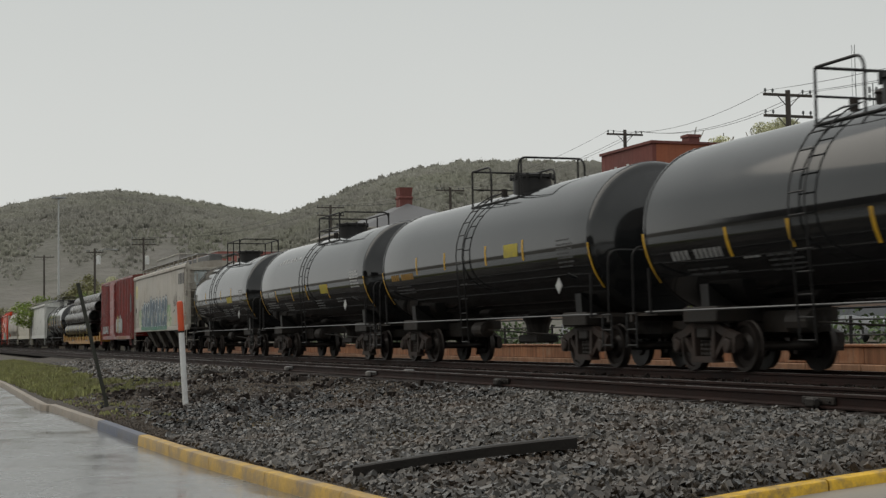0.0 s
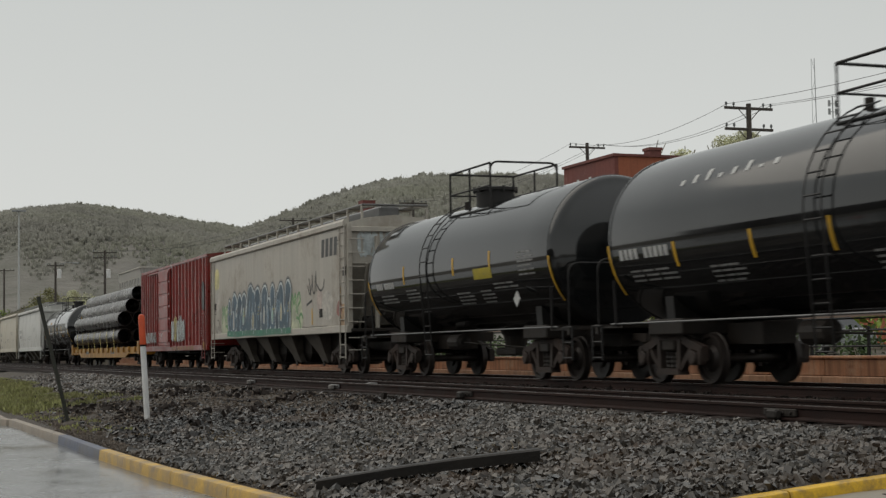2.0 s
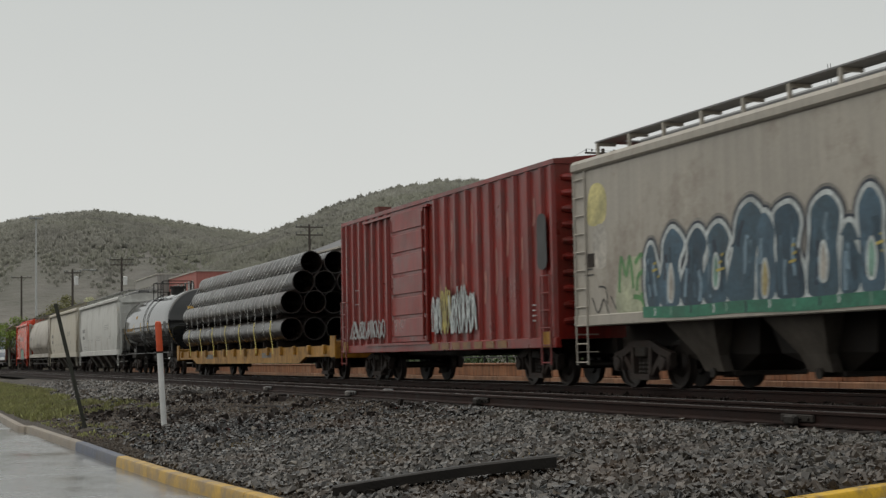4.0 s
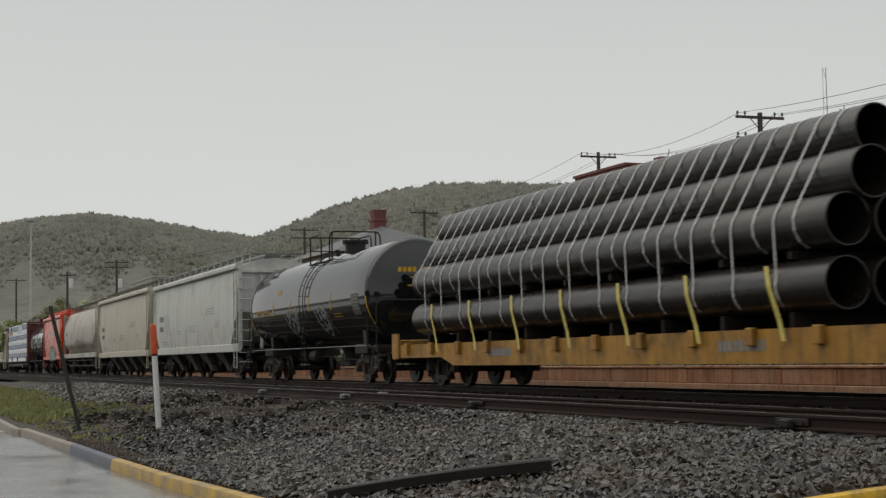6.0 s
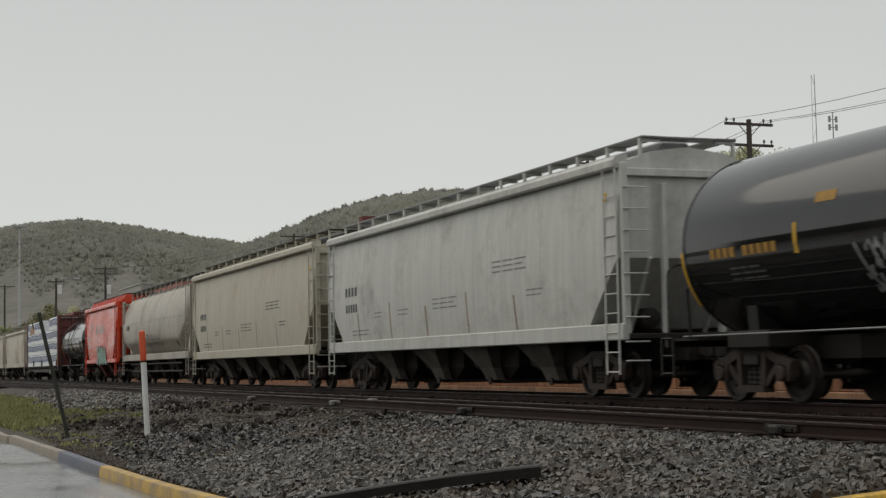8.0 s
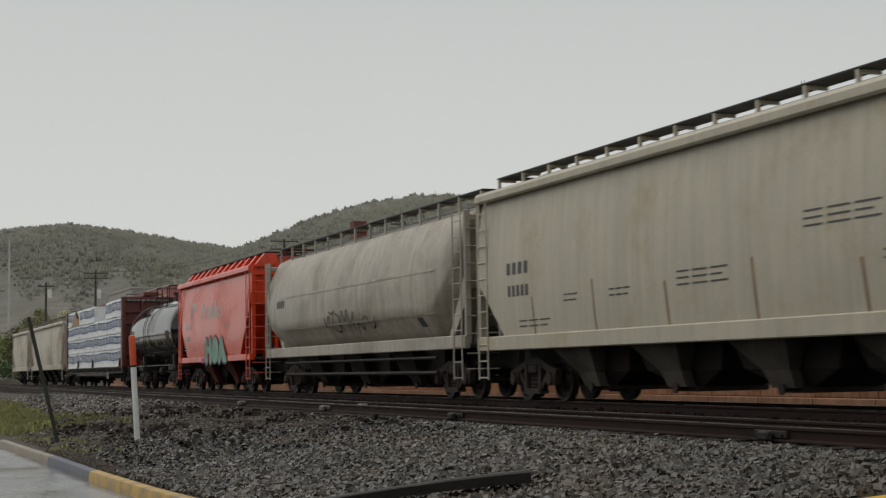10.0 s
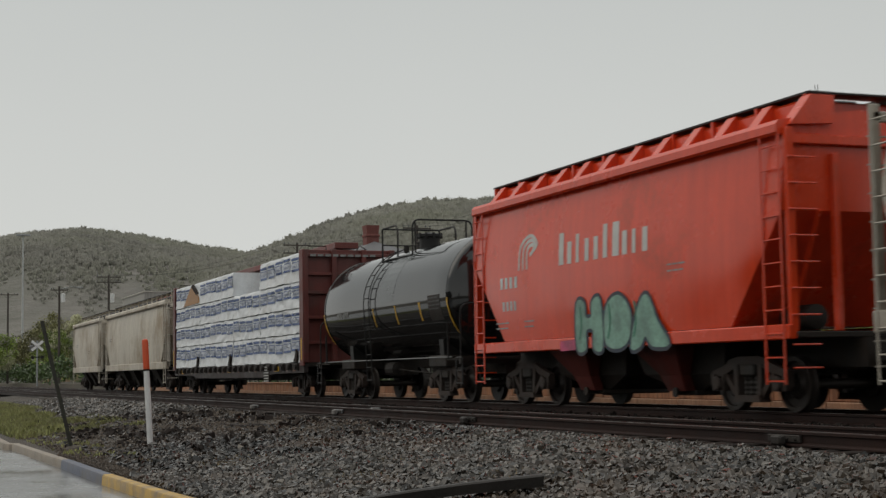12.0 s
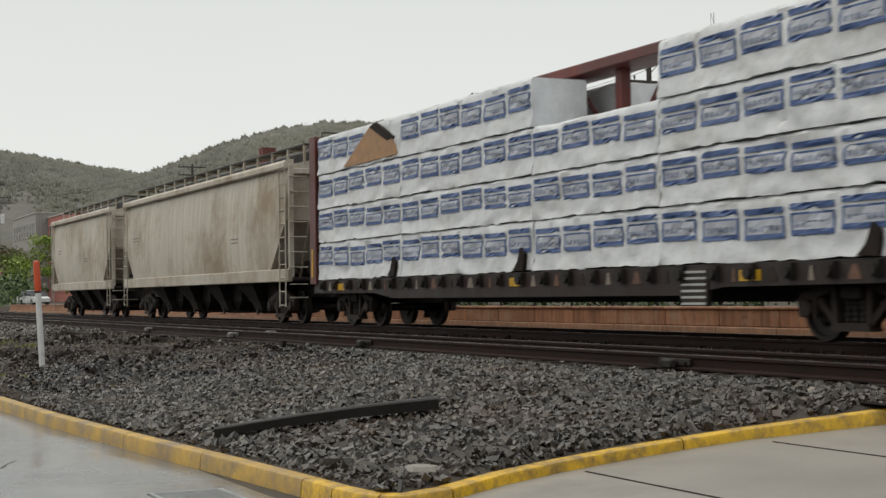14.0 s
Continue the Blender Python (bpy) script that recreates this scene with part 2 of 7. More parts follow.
def lathe_z(bm, prof, n=20, centre=(0, 0)):
    loops = [[(centre[0] + r * math.cos(2 * math.pi * k / n), centre[1] + r * math.sin(2 * math.pi * k / n), z) for k in range(n)] for z, r in prof]
    quadstrip(bm, loops, cap=(True, True))


def to_mesh(name, bm, mat, smooth=False):
    bmesh.ops.recalc_face_normals(bm, faces=bm.faces)
    me = bpy.data.meshes.new(name)
    bm.to_mesh(me)
    bm.free()
    me.materials.append(mat)
    if smooth:
        for p in me.polygons:
            p.use_smooth = True
        me.set_sharp_from_angle(angle=radians(38))
    return me


def part(name, bm, mat, parent=None, label="", smooth=False, at=None):
    """Links a bmesh as one mesh object under a thing or a part."""
    ob = new(name, bm if isinstance(bm, bpy.types.Mesh) else to_mesh(name, bm, mat, smooth))
    if parent is not None:
        ob.parent = parent
    if at is not None:
        ob.matrix_basis = at
    if label:
        ob["label"] = label
    return ob


def solid(name, mat, parent, fill, label="", smooth=False, at=None):
    """A part whose mesh is made by fill(bm)."""
    bm = bmesh.new()
    fill(bm)
    return part(name, bm, mat, parent, label, smooth, at)


def thing(name, label, category, at, group=""):
    ob = new(name)
    ob.empty_display_size = 0.2
    ob.matrix_basis = at
    return tagged(ob, label, category, group)


def sheet(name, verts, faces, mat, smooth=False):
    me = bpy.data.meshes.new(name)
    me.from_pydata(verts, [], faces)
    me.materials.append(mat)
    if smooth:
        for p in me.polygons:
            p.use_smooth = True
    me.update()
    return new(name, me)


def grid_sheet(name, xs, ys, height, mat, smooth=True):
    verts = [(x, y, height(x, y)) for x in xs for y in ys]
    k = len(ys)
    faces = [(i * k + j, (i + 1) * k + j, (i + 1) * k + j + 1, i * k + j + 1) for i in range(len(xs) - 1) for j in range(k - 1)]
    return tagged(sheet(name, verts, faces, mat, smooth), kind="structure")


# ---- ground, kerbs and tracks ----
YT, RAIL_T = 14.45, 0.80   # the train's track: centre and rail top
YN, RAIL_N = 10.5, 0.783    # the empty track before it


def lerp(v, table):
    return float(np.interp(v, [a for a, _ in table], [b for _, b in table]))


BASE = [(-4000, 0), (3.2, 0), (8.4, 0.4), (9.5, 0.5), (16.5, 0.5), (17.4, 0.42), (21.85, 0.42), (22.0, 1.02), (60, 1.35), (4000, 1.35)]
ISLAND = [(3.1, 0.13), (3.4, 0.16), (8.4, 0.56), (9.1, 0.575), (9.5, 0.57)]
ROADBED = [(8.2, 0.5), (8.4, 0.565), (9.3, 0.575), (9.72, 0.6), (11.9, 0.59), (12.5, 0.585), (13.0, 0.625), (15.9, 0.625), (16.6, 0.55), (17.4, 0.4)]
RIGHT_EDGE = [(3.7, -9.9), (3.95, -9.5), (4.1, -9.42), (4.4, -9.43), (4.8, -9.65), (5.75, -9.9), (7.1, -10.0), (8.35, -9.7), (9.0, -9.4)]
KERB_LINE = [(-95, 3.25), (-52, 3.05), (-36, 2.85), (-33, 2.95), (-29, 3.02), (-26.2, 3.09), (-21.8, 3.14), (-18.1, 3.25), (-14.5, 3.48), (-12.2, 3.66), (-10.6, 3.75), (-9, 3.8)]
KERB_TOP = [(3.7, 0.15), (4.4, 0.18), (4.8, 0.21), (5.75, 0.285), (7.1, 0.39), (8.35, 0.52), (8.9, 0.56)]


def island_height(x, y):
    lump = 0.035 * noise.noise((x * 0.5, y * 0.5, 3)) + 0.02 * noise.noise((x * 1.7, y * 1.7, 1))
    hump = 0.05 * math.exp(-((x + 14.5) / 2.2) ** 2 - ((y - 6.2) / 1.4) ** 2)
    z = lerp(y, ISLAND) + (lump + hump) * min(1, max(0, (y - 3.3) / 0.8)) * min(1, max(0, (9.2 - y) / 0.8))
    z = min(z, 0.125 + 0.35 * max(0, y - lerp(x, KERB_LINE) - 0.1))   # falls to the kerb tops
    return min(z, lerp(y, KERB_TOP) - 0.025 + 0.3 * max(0, lerp(y, RIGHT_EDGE) - x))


def ys_span(a, b, step):
    return [a + (b - a) * i / max(1, round((b - a) / step)) for i in range(max(1, round((b - a) / step)) + 1)]


far_x = [-4000, -1500, -700, -400, -250, -150, -100, -60, -30, 0, 30, 80, 200, 600, 2000, 4000]
far_y = [-4000, -1000, -300, -60, 0, 3.2, 5, 8.4, 9.5, 16.5, 17.4, 21.85, 22.0, 30, 45, 60, 120, 300, 900, 2500, 4000]
grid_sheet("ground", far_x, far_y, lambda x, y: lerp(y, BASE) - 0.03, M_EARTH, smooth=False)
grid_sheet("asphalt_lot", [-260, -120, -60, -33, -20, -9.6, 0, 40, 90], [-16, -8, 0, 2.0, 2.6, 3.0, 3.35, 3.7, 3.95], lambda x, y: 0.0, M_ASPHALT)
grid_sheet("road_crossing", [-9.9, -6, -2, 3, 8], [3.36, 4.4, 5.4, 6.4, 7.4, 8.3, 9.2], lambda x, y: lerp(y, BASE) + 0.006, M_CONCRETE)

verts, faces = [], []
ysi = ys_span(3.12, 9.0, 0.28)
cols = 150
for i in range(cols + 1):
    f = (i / cols) ** 1.6
    for y in ysi:
        xe = lerp(y, RIGHT_EDGE)
        x = xe + (-95 - xe) * f
        lo = lerp(x, KERB_LINE) + 0.09
        yy = lo + (9.0 - lo) * (y - 3.12) / 5.88
        xe = lerp(yy, RIGHT_EDGE)
        x = xe + (-95 - xe) * f
        verts.append((x, yy, island_height(x, yy)))
k = len(ysi)
faces = [(i * k + j, i * k + j + 1, (i + 1) * k + j + 1, (i + 1) * k + j) for i in range(cols) for j in range(k - 1)]
tagged(sheet("gravel_verge", verts, faces, M_GRAVEL, True), "sloping bed of dark wet gravel between kerb and track", "gravel bed", kind="structure")
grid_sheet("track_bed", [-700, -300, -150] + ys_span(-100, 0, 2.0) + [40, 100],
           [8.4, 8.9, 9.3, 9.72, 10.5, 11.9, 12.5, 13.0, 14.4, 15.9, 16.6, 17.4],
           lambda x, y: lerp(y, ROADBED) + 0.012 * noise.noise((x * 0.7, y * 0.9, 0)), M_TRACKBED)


def kerb_piece(path, mat, parent, w=0.16, deep=0.12):
    """One kerb stone along a short path of (x, y, top): rounded front edge, buried foot."""
    bm = bmesh.new()
    pts = [Vector(p) for p in path]
    loops = []
    for i, p in enumerate(pts):
        d = pts[min(i + 1, len(pts) - 1)] - pts[max(i - 1, 0)]
        d.z = 0
        d.normalize()
        s = Vector((-d.y, d.x, 0))   # towards the island
        z, low = Vector((0, 0, 1)), -0.15 - deep
        loops.append([p + s * -0.015 + z * low, p + z * -0.03, p + s * 0.012 + z * -0.008, p + s * 0.035, p + s * (w - 0.02), p + s * w + z * -0.02, p + s * w + z * low])
    quadstrip(bm, loops, cap=(True, True))
    return part("kerb_stone", bm, mat, parent, smooth=True)


def run(points, step):
    """Splits a polyline of (x, y, z) into stretches of about that length, each with inner points."""
    P = [Vector(p) for p in points]
    acc = [0.0]
    for a, b in zip(P, P[1:]):
        acc.append(acc[-1] + (b - a).length)
    count = max(1, round(acc[-1] / step))

    def at(s):
        return Vector([float(np.interp(s, acc, [p[c] for p in P])) for c in range(3)])
    return [[at(acc[-1] * (i + j / 4) / count + (0.008 if j == 0 else -0.008 if j == 4 else 0)) for j in range(5)] for i in range(count)]


kerb = tagged(new("kerb"), "concrete kerb painted yellow, blue and grey", "kerb", kind="structure")
LEFT = [(-33.6, 2.93, 0.15), (-29, 3.02, 0.15), (-26.2, 3.09, 0.15), (-21.8, 3.14, 0.15), (-18.1, 3.25, 0.15), (-14.5, 3.48, 0.15), (-12.2, 3.66, 0.15), (-10.6, 3.75, 0.15)]
for s in run(LEFT[:3], 2.6):
    kerb_piece(s, M_KERB, kerb)
for s in run(LEFT[2:4], 2.2):
    kerb_piece(s, M_KERB_BLUE, kerb)
for s in run(LEFT[3:], 2.4):
    kerb_piece(s, M_KERB_OCHRE if s[0].x < -12.5 else M_KERB_YELLOW, kerb)
for s in run([(-95, 3.25, 0.15), (-52, 3.05, 0.15), (-36, 2.8, 0.15), (-34.0, 2.78, 0.15)], 3.2):
    kerb_piece(s, M_KERB, kerb)
for s in run([(-34.0, 2.78, 0.15), (-33.7, 2.86, 0.14), (-33.6, 3.2, 0.13)], 0.6):
    kerb_piece(s, M_KERB, kerb)
NOSE = [(-10.6, 3.75, 0.15), (-10.0, 3.77, 0.15), (-9.55, 3.83, 0.15), (-9.3, 4.02, 0.155), (-9.33, 4.4, 0.18)]
for s in run(NOSE, 0.55):
    kerb_piece(s, M_KERB_YELLOW, kerb)
RIGHT = [(-9.33, 4.4, 0.18), (-9.55, 4.8, 0.21), (-9.8, 5.75, 0.285), (-9.9, 7.1, 0.39), (-9.6, 8.35, 0.52), (-9.35, 8.9, 0.56)]
for s in run(RIGHT, 2.3):
    kerb_piece(s, M_KERB_YELLOW, kerb)

# concrete slab joint and drain by the kerb nose
joints = tagged(new("slab_joint"), "dark joints between concrete slabs", "joint", kind="structure")
for y in (5.6, 7.3):
    solid("joint", M_TIE, joints, lambda bm: box(bm, -9.6, 7, y, y + 0.025, lerp(y, BASE) + 0.0, lerp(y, BASE) + 0.011))
grate = thing("drain_grate", "rusty steel drain grate set in wet asphalt", "drain", pose(-10.9, 3.1, 0.0))
solid("grate_frame", M_GALV, grate, lambda bm: [box(bm, -0.55, 0.55, y, y + 0.04, 0, 0.009) for y in (-0.3, 0.25)] + [box(bm, x, x + 0.04, -0.3, 0.3, 0, 0.008) for x in (-0.55, 0.5)])
# flat dark plate paints the shade seen through the slots
solid("grate_pit", M_TIE, grate, lambda bm: box(bm, -0.53, 0.53, -0.28, 0.28, 0.0, 0.003))
for i in range(14):
    solid("grate_bar", M_GALV, grate, lambda bm: box(bm, -0.48 + i * 0.07, -0.445 + i * 0.07, -0.27, 0.27, 0.0, 0.007))


def rail_profile(top, y, h=0.17):
    return [(y - 0.07, top - h), (y + 0.07, top - h), (y + 0.07, top - h + 0.018), (y + 0.012, top - h + 0.04), (y + 0.012, top - 0.045),
            (y + 0.036, top - 0.036), (y + 0.036, top - 0.008), (y + 0.028, top), (y - 0.028, top), (y - 0.036, top - 0.008),
            (y - 0.036, top - 0.036), (y - 0.012, top - 0.045), (y - 0.012, top - h + 0.04), (y - 0.07, top - h + 0.018)]


def rail(parent, y, top):
    bm = bmesh.new()
    quadstrip(bm, [[(x, a, b) for a, b in rail_profile(top, y)] for x in (-700, -200, -80, -40, -20, 0, 40, 100)], cap=(True, True))
    r = part("rail", bm, M_RAIL, parent, smooth=False)
    solid("rail_head", M_RAILTOP, r, lambda bm: box(bm, -700, 100, y - 0.022, y + 0.022, top, top + 0.003))


def track(name, centre, rails, label):
    t = tagged(new(name), label, "railway track", kind="structure")
    for y, top in rails:
        rail(t, y, top)
    return t


near_track = track("track_near", YN, [(9.78, 0.792), (11.22, 0.773)], "empty railway track with rusty rails on wooden ties")
train_track = track("track_far", YT, [(13.73, RAIL_T), (15.17, RAIL_T)], "railway track that carries the freight train")


# ---- freight cars: x forward, y away from the viewer, z from the rail top ----
WHEELSETS, MOVERS = [], []   # what turns, what rides along the track
SPEED = 16.0
WHEEL_R = 0.44


def wheelset_mesh():
    bm = bmesh.new()
    w = WHEEL_R
    for s in (-1, 1):
        prof = [(0.66, 0.10), (0.66, 0.2), (0.70, 0.23), (0.68, 0.35), (0.67, w + 0.025), (0.70, w + 0.025), (0.715, w + 0.002), (0.81, w - 0.004),
                (0.81, w - 0.07), (0.765, w - 0.085), (0.755, 0.24), (0.82, 0.18), (0.83, 0.1)]
        lathe_y(bm, [(s * y, r) for y, r in prof], 28)
        lathe_y(bm, [(s * 0.83, 0.08), (s * 1.08, 0.08), (s * 1.08, 0.11), (s * 1.15, 0.11)], 12)
        for k in range(3):
            a = 2 * math.pi * k / 3
            lathe_y(bm, [(s * 1.15, 0.018), (s * 1.165, 0.018)], 6, (0.06 * math.cos(a), 0.06 * math.sin(a)))
    lathe_y(bm, [(-0.66, 0.085), (0.66, 0.085)], 12)
    return to_mesh("wheelset", bm, M_WHEEL, True)


def side_frame_mesh():
    """Cast frame with pedestal jaws over two axles, a spring window and sloping members."""
    bm = bmesh.new()
    y0, y1 = -0.06, 0.06

    def plate(pts, a=y0, b=y1):
        quadstrip(bm, [[(x, y, z) for x, z in pts] for y in (a, b)], cap=(True, True))
    plate([(-1.12, 0.40), (-0.98, 0.58), (-0.72, 0.60), (-0.30, 0.76), (0.30, 0.76), (0.72, 0.60), (0.98, 0.58), (1.12, 0.40), (1.08, 0.66), (0.75, 0.74), (0.34, 0.90), (-0.34, 0.90), (-0.75, 0.74), (-1.08, 0.66)][:8] + [(1.12, 0.66), (0.75, 0.75), (0.34, 0.90), (-0.34, 0.90), (-0.75, 0.75), (-1.12, 0.66)])
    for s in (-1, 1):
        plate([(s * 0.78, 0.60), (s * 0.66, 0.62), (s * 0.28, 0.26), (s * 0.36, 0.20)])
        plate([(s * 0.30, 0.78), (s * 0.42, 0.78), (s * 0.38, 0.24), (s * 0.28, 0.24)], y0 - 0.02, y1 + 0.02)
        lathe_y(bm, [(y0 - 0.06, 0.13), (y0 - 0.09, 0.1)], 12, (s * 0.89, WHEEL_R + 0.02))
        plate([(s * 0.72, 0.34), (s * 0.78, 0.34), (s * 0.80, 0.62), (s * 0.70, 0.62)], y0 - 0.03, y1)
        plate([(s * 1.0, 0.34), (s * 1.07, 0.34), (s * 1.12, 0.62), (s * 0.98, 0.62)], y0 - 0.03, y1)
    plate([(-0.4, 0.16), (0.4, 0.16), (0.36, 0.27), (-0.36, 0.27)], y0 - 0.05, y1 + 0.05)
    return to_mesh("side_frame", bm, M_TRUCK)


def springs_mesh():
    bm = bmesh.new()
    box(bm, -0.22, 0.22, -1.12, 1.12, 0.58, 0.78, 0.03)
    for y in (-1.0, 1.0):
        for x in (-0.15, 0.0, 0.15):
            lathe_z(bm, [(z, 0.06 if i % 2 else 0.045) for i, z in enumerate([0.26 + 0.04 * j for j in range(9)])], 8, (x, y))
    box(bm, -0.9, 0.9, -0.1, 0.1, 0.42, 0.52)
    box(bm, -0.55, -0.45, -0.95, 0.95, 0.38, 0.5)
    box(bm, 0.45, 0.55, -0.95, 0.95, 0.38, 0.5)
    return to_mesh("truck", bm, M_UNDER)


def coupler_mesh():
    bm = bmesh.new()
    box(bm, -0.25, 0.45, -0.09, 0.09, 0.76, 0.95, 0.03)
    box(bm, 0.36, 0.62, -0.16, 0.12, 0.72, 0.99, 0.04)
    tube(bm, [(0.2, 0.14, 0.8), (0.42, 0.17, 0.5), (0.62, 0.14, 0.42)], 0.025, 6)
    return to_mesh("coupler", bm, M_UNDER)


ME_WHEELSET, ME_SIDE, ME_SPRING, ME_COUPLER = wheelset_mesh(), side_frame_mesh(), springs_mesh(), coupler_mesh()


def trucks(car, half, sill, ext=0.0):
    """Two bogies and two couplers; sill: half length of the underframe; ext: how much longer its rear half is."""
    for s in (-1, 1):
        back = ext if s < 0 else 0.0
        t = part("truck", ME_SPRING, None, car, at=pose(s * (half + back), 0, 0))
        for y, turn in ((-1.02, 0), (1.02, 180)):
            part("side_frame", ME_SIDE, None, t, at=pose(0, y, 0, 0, 0, turn))
        for x in (-0.89, 0.89):
            WHEELSETS.append(part("wheelset", ME_WHEELSET, None, t, at=pose(x, 0, WHEEL_R)))
        part("coupler", ME_COUPLER, None, car, at=pose(s * (sill + back), 0, 0, 0, 0, 0 if s > 0 else 180))


def car_at(name, label, category, left, right):
    car = thing(name, label, category, pose((left + right) / 2, YT, RAIL_T))
    MOVERS.append((car, (left + right) / 2, YT, RAIL_T))
    return car, (right - left) / 2


def ladder(bm, x0, x1, y, z0, z1, step=0.32, r=0.016, out=0.0):
    for x in (x0, x1):
        tube(bm, [(x, y, z0), (x, y, z1)], r * 1.3, 5)
    for i in range(int((z1 - z0) / step) + 1):
        z = z0 + 0.05 + i * step
        tube(bm, [(x0, y - out, z), (x1, y - out, z)], r, 5)


# -- tank cars --
def tank_car(left, right, label, r=1.57, zc=2.645, ladder_at=0.0, platform=(-1.6, 1.6), style="box", marks=(), bars=(), square=(), diamond=None, end_text=None,
             end_marks=True, band=None, rail_h=0.91, dome_r=0.47, ext=0.9):
    car, h = car_at("tank_car", label, "tank car", left, right)
    head = 0.5

    def shell(bm):
        dome_ = [(-h + 0.34 * (f ** 2), r * 0.92 * f) for f in (0.02, 0.2, 0.4, 0.6, 0.8, 0.92, 1.0)]
        knuckle = [(-h + 0.34 + (head - 0.34) * (1 - math.cos(a)), r * (0.92 + 0.08 * math.sin(a))) for a in [i * math.pi / 2 / 6 for i in range(1, 7)]]
        prof = dome_ + knuckle
        n = 10
        mid = [(-h + head + (2 * h - 2 * head) * i / n, r) for i in range(1, n)]
        back = [(-x, rr) for x, rr in prof[::-1]]
        lathe_x(bm, [(x - ext, rr) for x, rr in prof] + mid + back, 64, (0, zc))
    body = solid("tank_shell", M_BLACK, car, shell, "glossy black tank wet with rain", True)

    def skin(x0, x1, a0, a1, off=0.005, n=6):
        def fill(bm):
            pts = []
            for x in (x0, x1):
                pts.append([(x, -(r + off) * math.cos(radians(a0 + (a1 - a0) * i / n)), zc + (r + off) * math.sin(radians(a0 + (a1 - a0) * i / n))) for i in range(n + 1)])
            quadstrip(bm, pts, closed=False)
        return fill
    # weld bands
    for x in (-h - ext + head + 0.02, h - head - 0.02):
        solid("weld_band", M_BLACK, body, lambda bm: lathe_x(bm, [(x - 0.03, r + 0.001), (x - 0.02, r + 0.012), (x + 0.02, r + 0.012), (x + 0.03, r + 0.001)], 64, (0, zc), (False, False)), smooth=True)
    if band:
        solid("tank_jacket_band", M_GREYBAND, body, skin(band[0], band[1], 0, 180, 0.004, 24), "paler grey band across the tank top")
    # underframe: stub sills, saddles, end platforms
    for s in (-1, 1):
        hs = h + (ext if s < 0 else 0.0)   # the rear half is longer
        solid("stub_sill", M_UNDER, car, lambda bm: (box(bm, min(s * (hs - 3.6), s * (hs + 0.25)), max(s * (hs - 3.6), s * (hs + 0.25)), -0.33, 0.33, 0.68, 1.05),
                                                     box(bm, min(s * (hs - 2.5), s * (hs - 1.3)), max(s * (hs - 2.5), s * (hs - 1.3)), -1.25, 1.25, 0.86, 1.15, 0.03)))

        def saddle(bm):
            x = s * (hs - 1.9)
            pts = [[(x + dx, -1.1, 0.95), (x + dx, -1.14, 1.55), (x + dx, -1.02, 1.55), (x + dx, -0.7, 1.25), (x + dx, 0, 1.1), (x + dx, 0.7, 1.25), (x + dx, 1.02, 1.55), (x + dx, 1.14, 1.55), (x + dx, 1.1, 0.95)] for dx in (-0.14, 0.14)]
            quadstrip(bm, pts, cap=(True, True))
        solid("saddle", M_BLACKFLAT, car, saddle)
        solid("end_platform", M_UNDER, car, lambda bm: (box(bm, min(s * (hs - 0.7), s * (hs + 0.35)), max(s * (hs - 0.7), s * (hs + 0.35)), -1.45, 1.45, 1.02, 1.07),
                                                        box(bm, s * (hs + 0.25) - 0.05, s * (hs + 0.25) + 0.05, -1.5, 1.5, 0.92, 1.1)))

        x = s * (hs + 0.22)
        solid("end_handrail", M_BLACKFLAT, car, lambda bm: tube(bm, [(x, -1.46, 1.05), (x, -1.46, 2.1)] + arc_bar((x, -1.46, 2.1), (x, -1.46, 2.35), (x, -1.2, 2.35)) + arc_bar((x, 1.2, 2.35), (x, 1.46, 2.35), (x, 1.46, 2.1)) + [(x, 1.46, 1.05)], 0.022, 6))
        for y in (-1, 1):
            solid("corner_strut", M_BLACKFLAT, car, lambda bm: tube(bm, [(x - s * 0.75, y * 1.48, 1.05), (x - s * 0.72, y * 1.5, 1.9)], 0.03, 6))
            solid("sill_step", M_BLACKFLAT, car, lambda bm: ladder(bm, x - 0.2, x + 0.2, y * 1.5, 0.42, 1.05, 0.3, 0.016))
    # long side rail at tank foot
    for y in (-1, 1):
        def siderail(bm):
            tube(bm, [(-h - ext + 0.3, y * 1.47, 1.09), (h - 0.3, y * 1.47, 1.09)], 0.018, 6)
        solid("side_rail", M_GALVDARK, car, siderail)
    # bottom outlet and braking gear
    solid("bottom_outlet", M_UNDER, car, lambda bm: (lathe_z(bm, [(0.62, 0.16), (0.7, 0.25), (0.95, 0.3), (1.15, 0.4)], 14, (0.2, 0)), box(bm, -0.4, 0.8, -0.28, 0.28, 0.5, 0.7, 0.04)))
    solid("brake_cylinder", M_UNDER, car, lambda bm: (lathe_x(bm, [(-2.6, 0.12), (-2.55, 0.2), (-1.9, 0.2), (-1.85, 0.1)], 12, (-0.5, 0.85)), tube(bm, [(-2.2, -0.5, 0.85), (h - 2, -0.4, 0.6)], 0.02, 5)))
    # top: manway dome, platform, railing
    top = zc + r
    cx = ladder_at
    p0, p1 = platform

    def dome(bm):
        lathe_z(bm, [(top - 0.15, dome_r), (top + 0.3, dome_r), (top + 0.31, dome_r + 0.05), (top + 0.38, dome_r + 0.05), (top + 0.4, dome_r - 0.02), (top + 0.43, 0.1)], 26, (cx + 0.35, 0))
    dome_ob = solid("dome", M_BLACKFLAT, car, dome, "black valve dome on the tank", True)
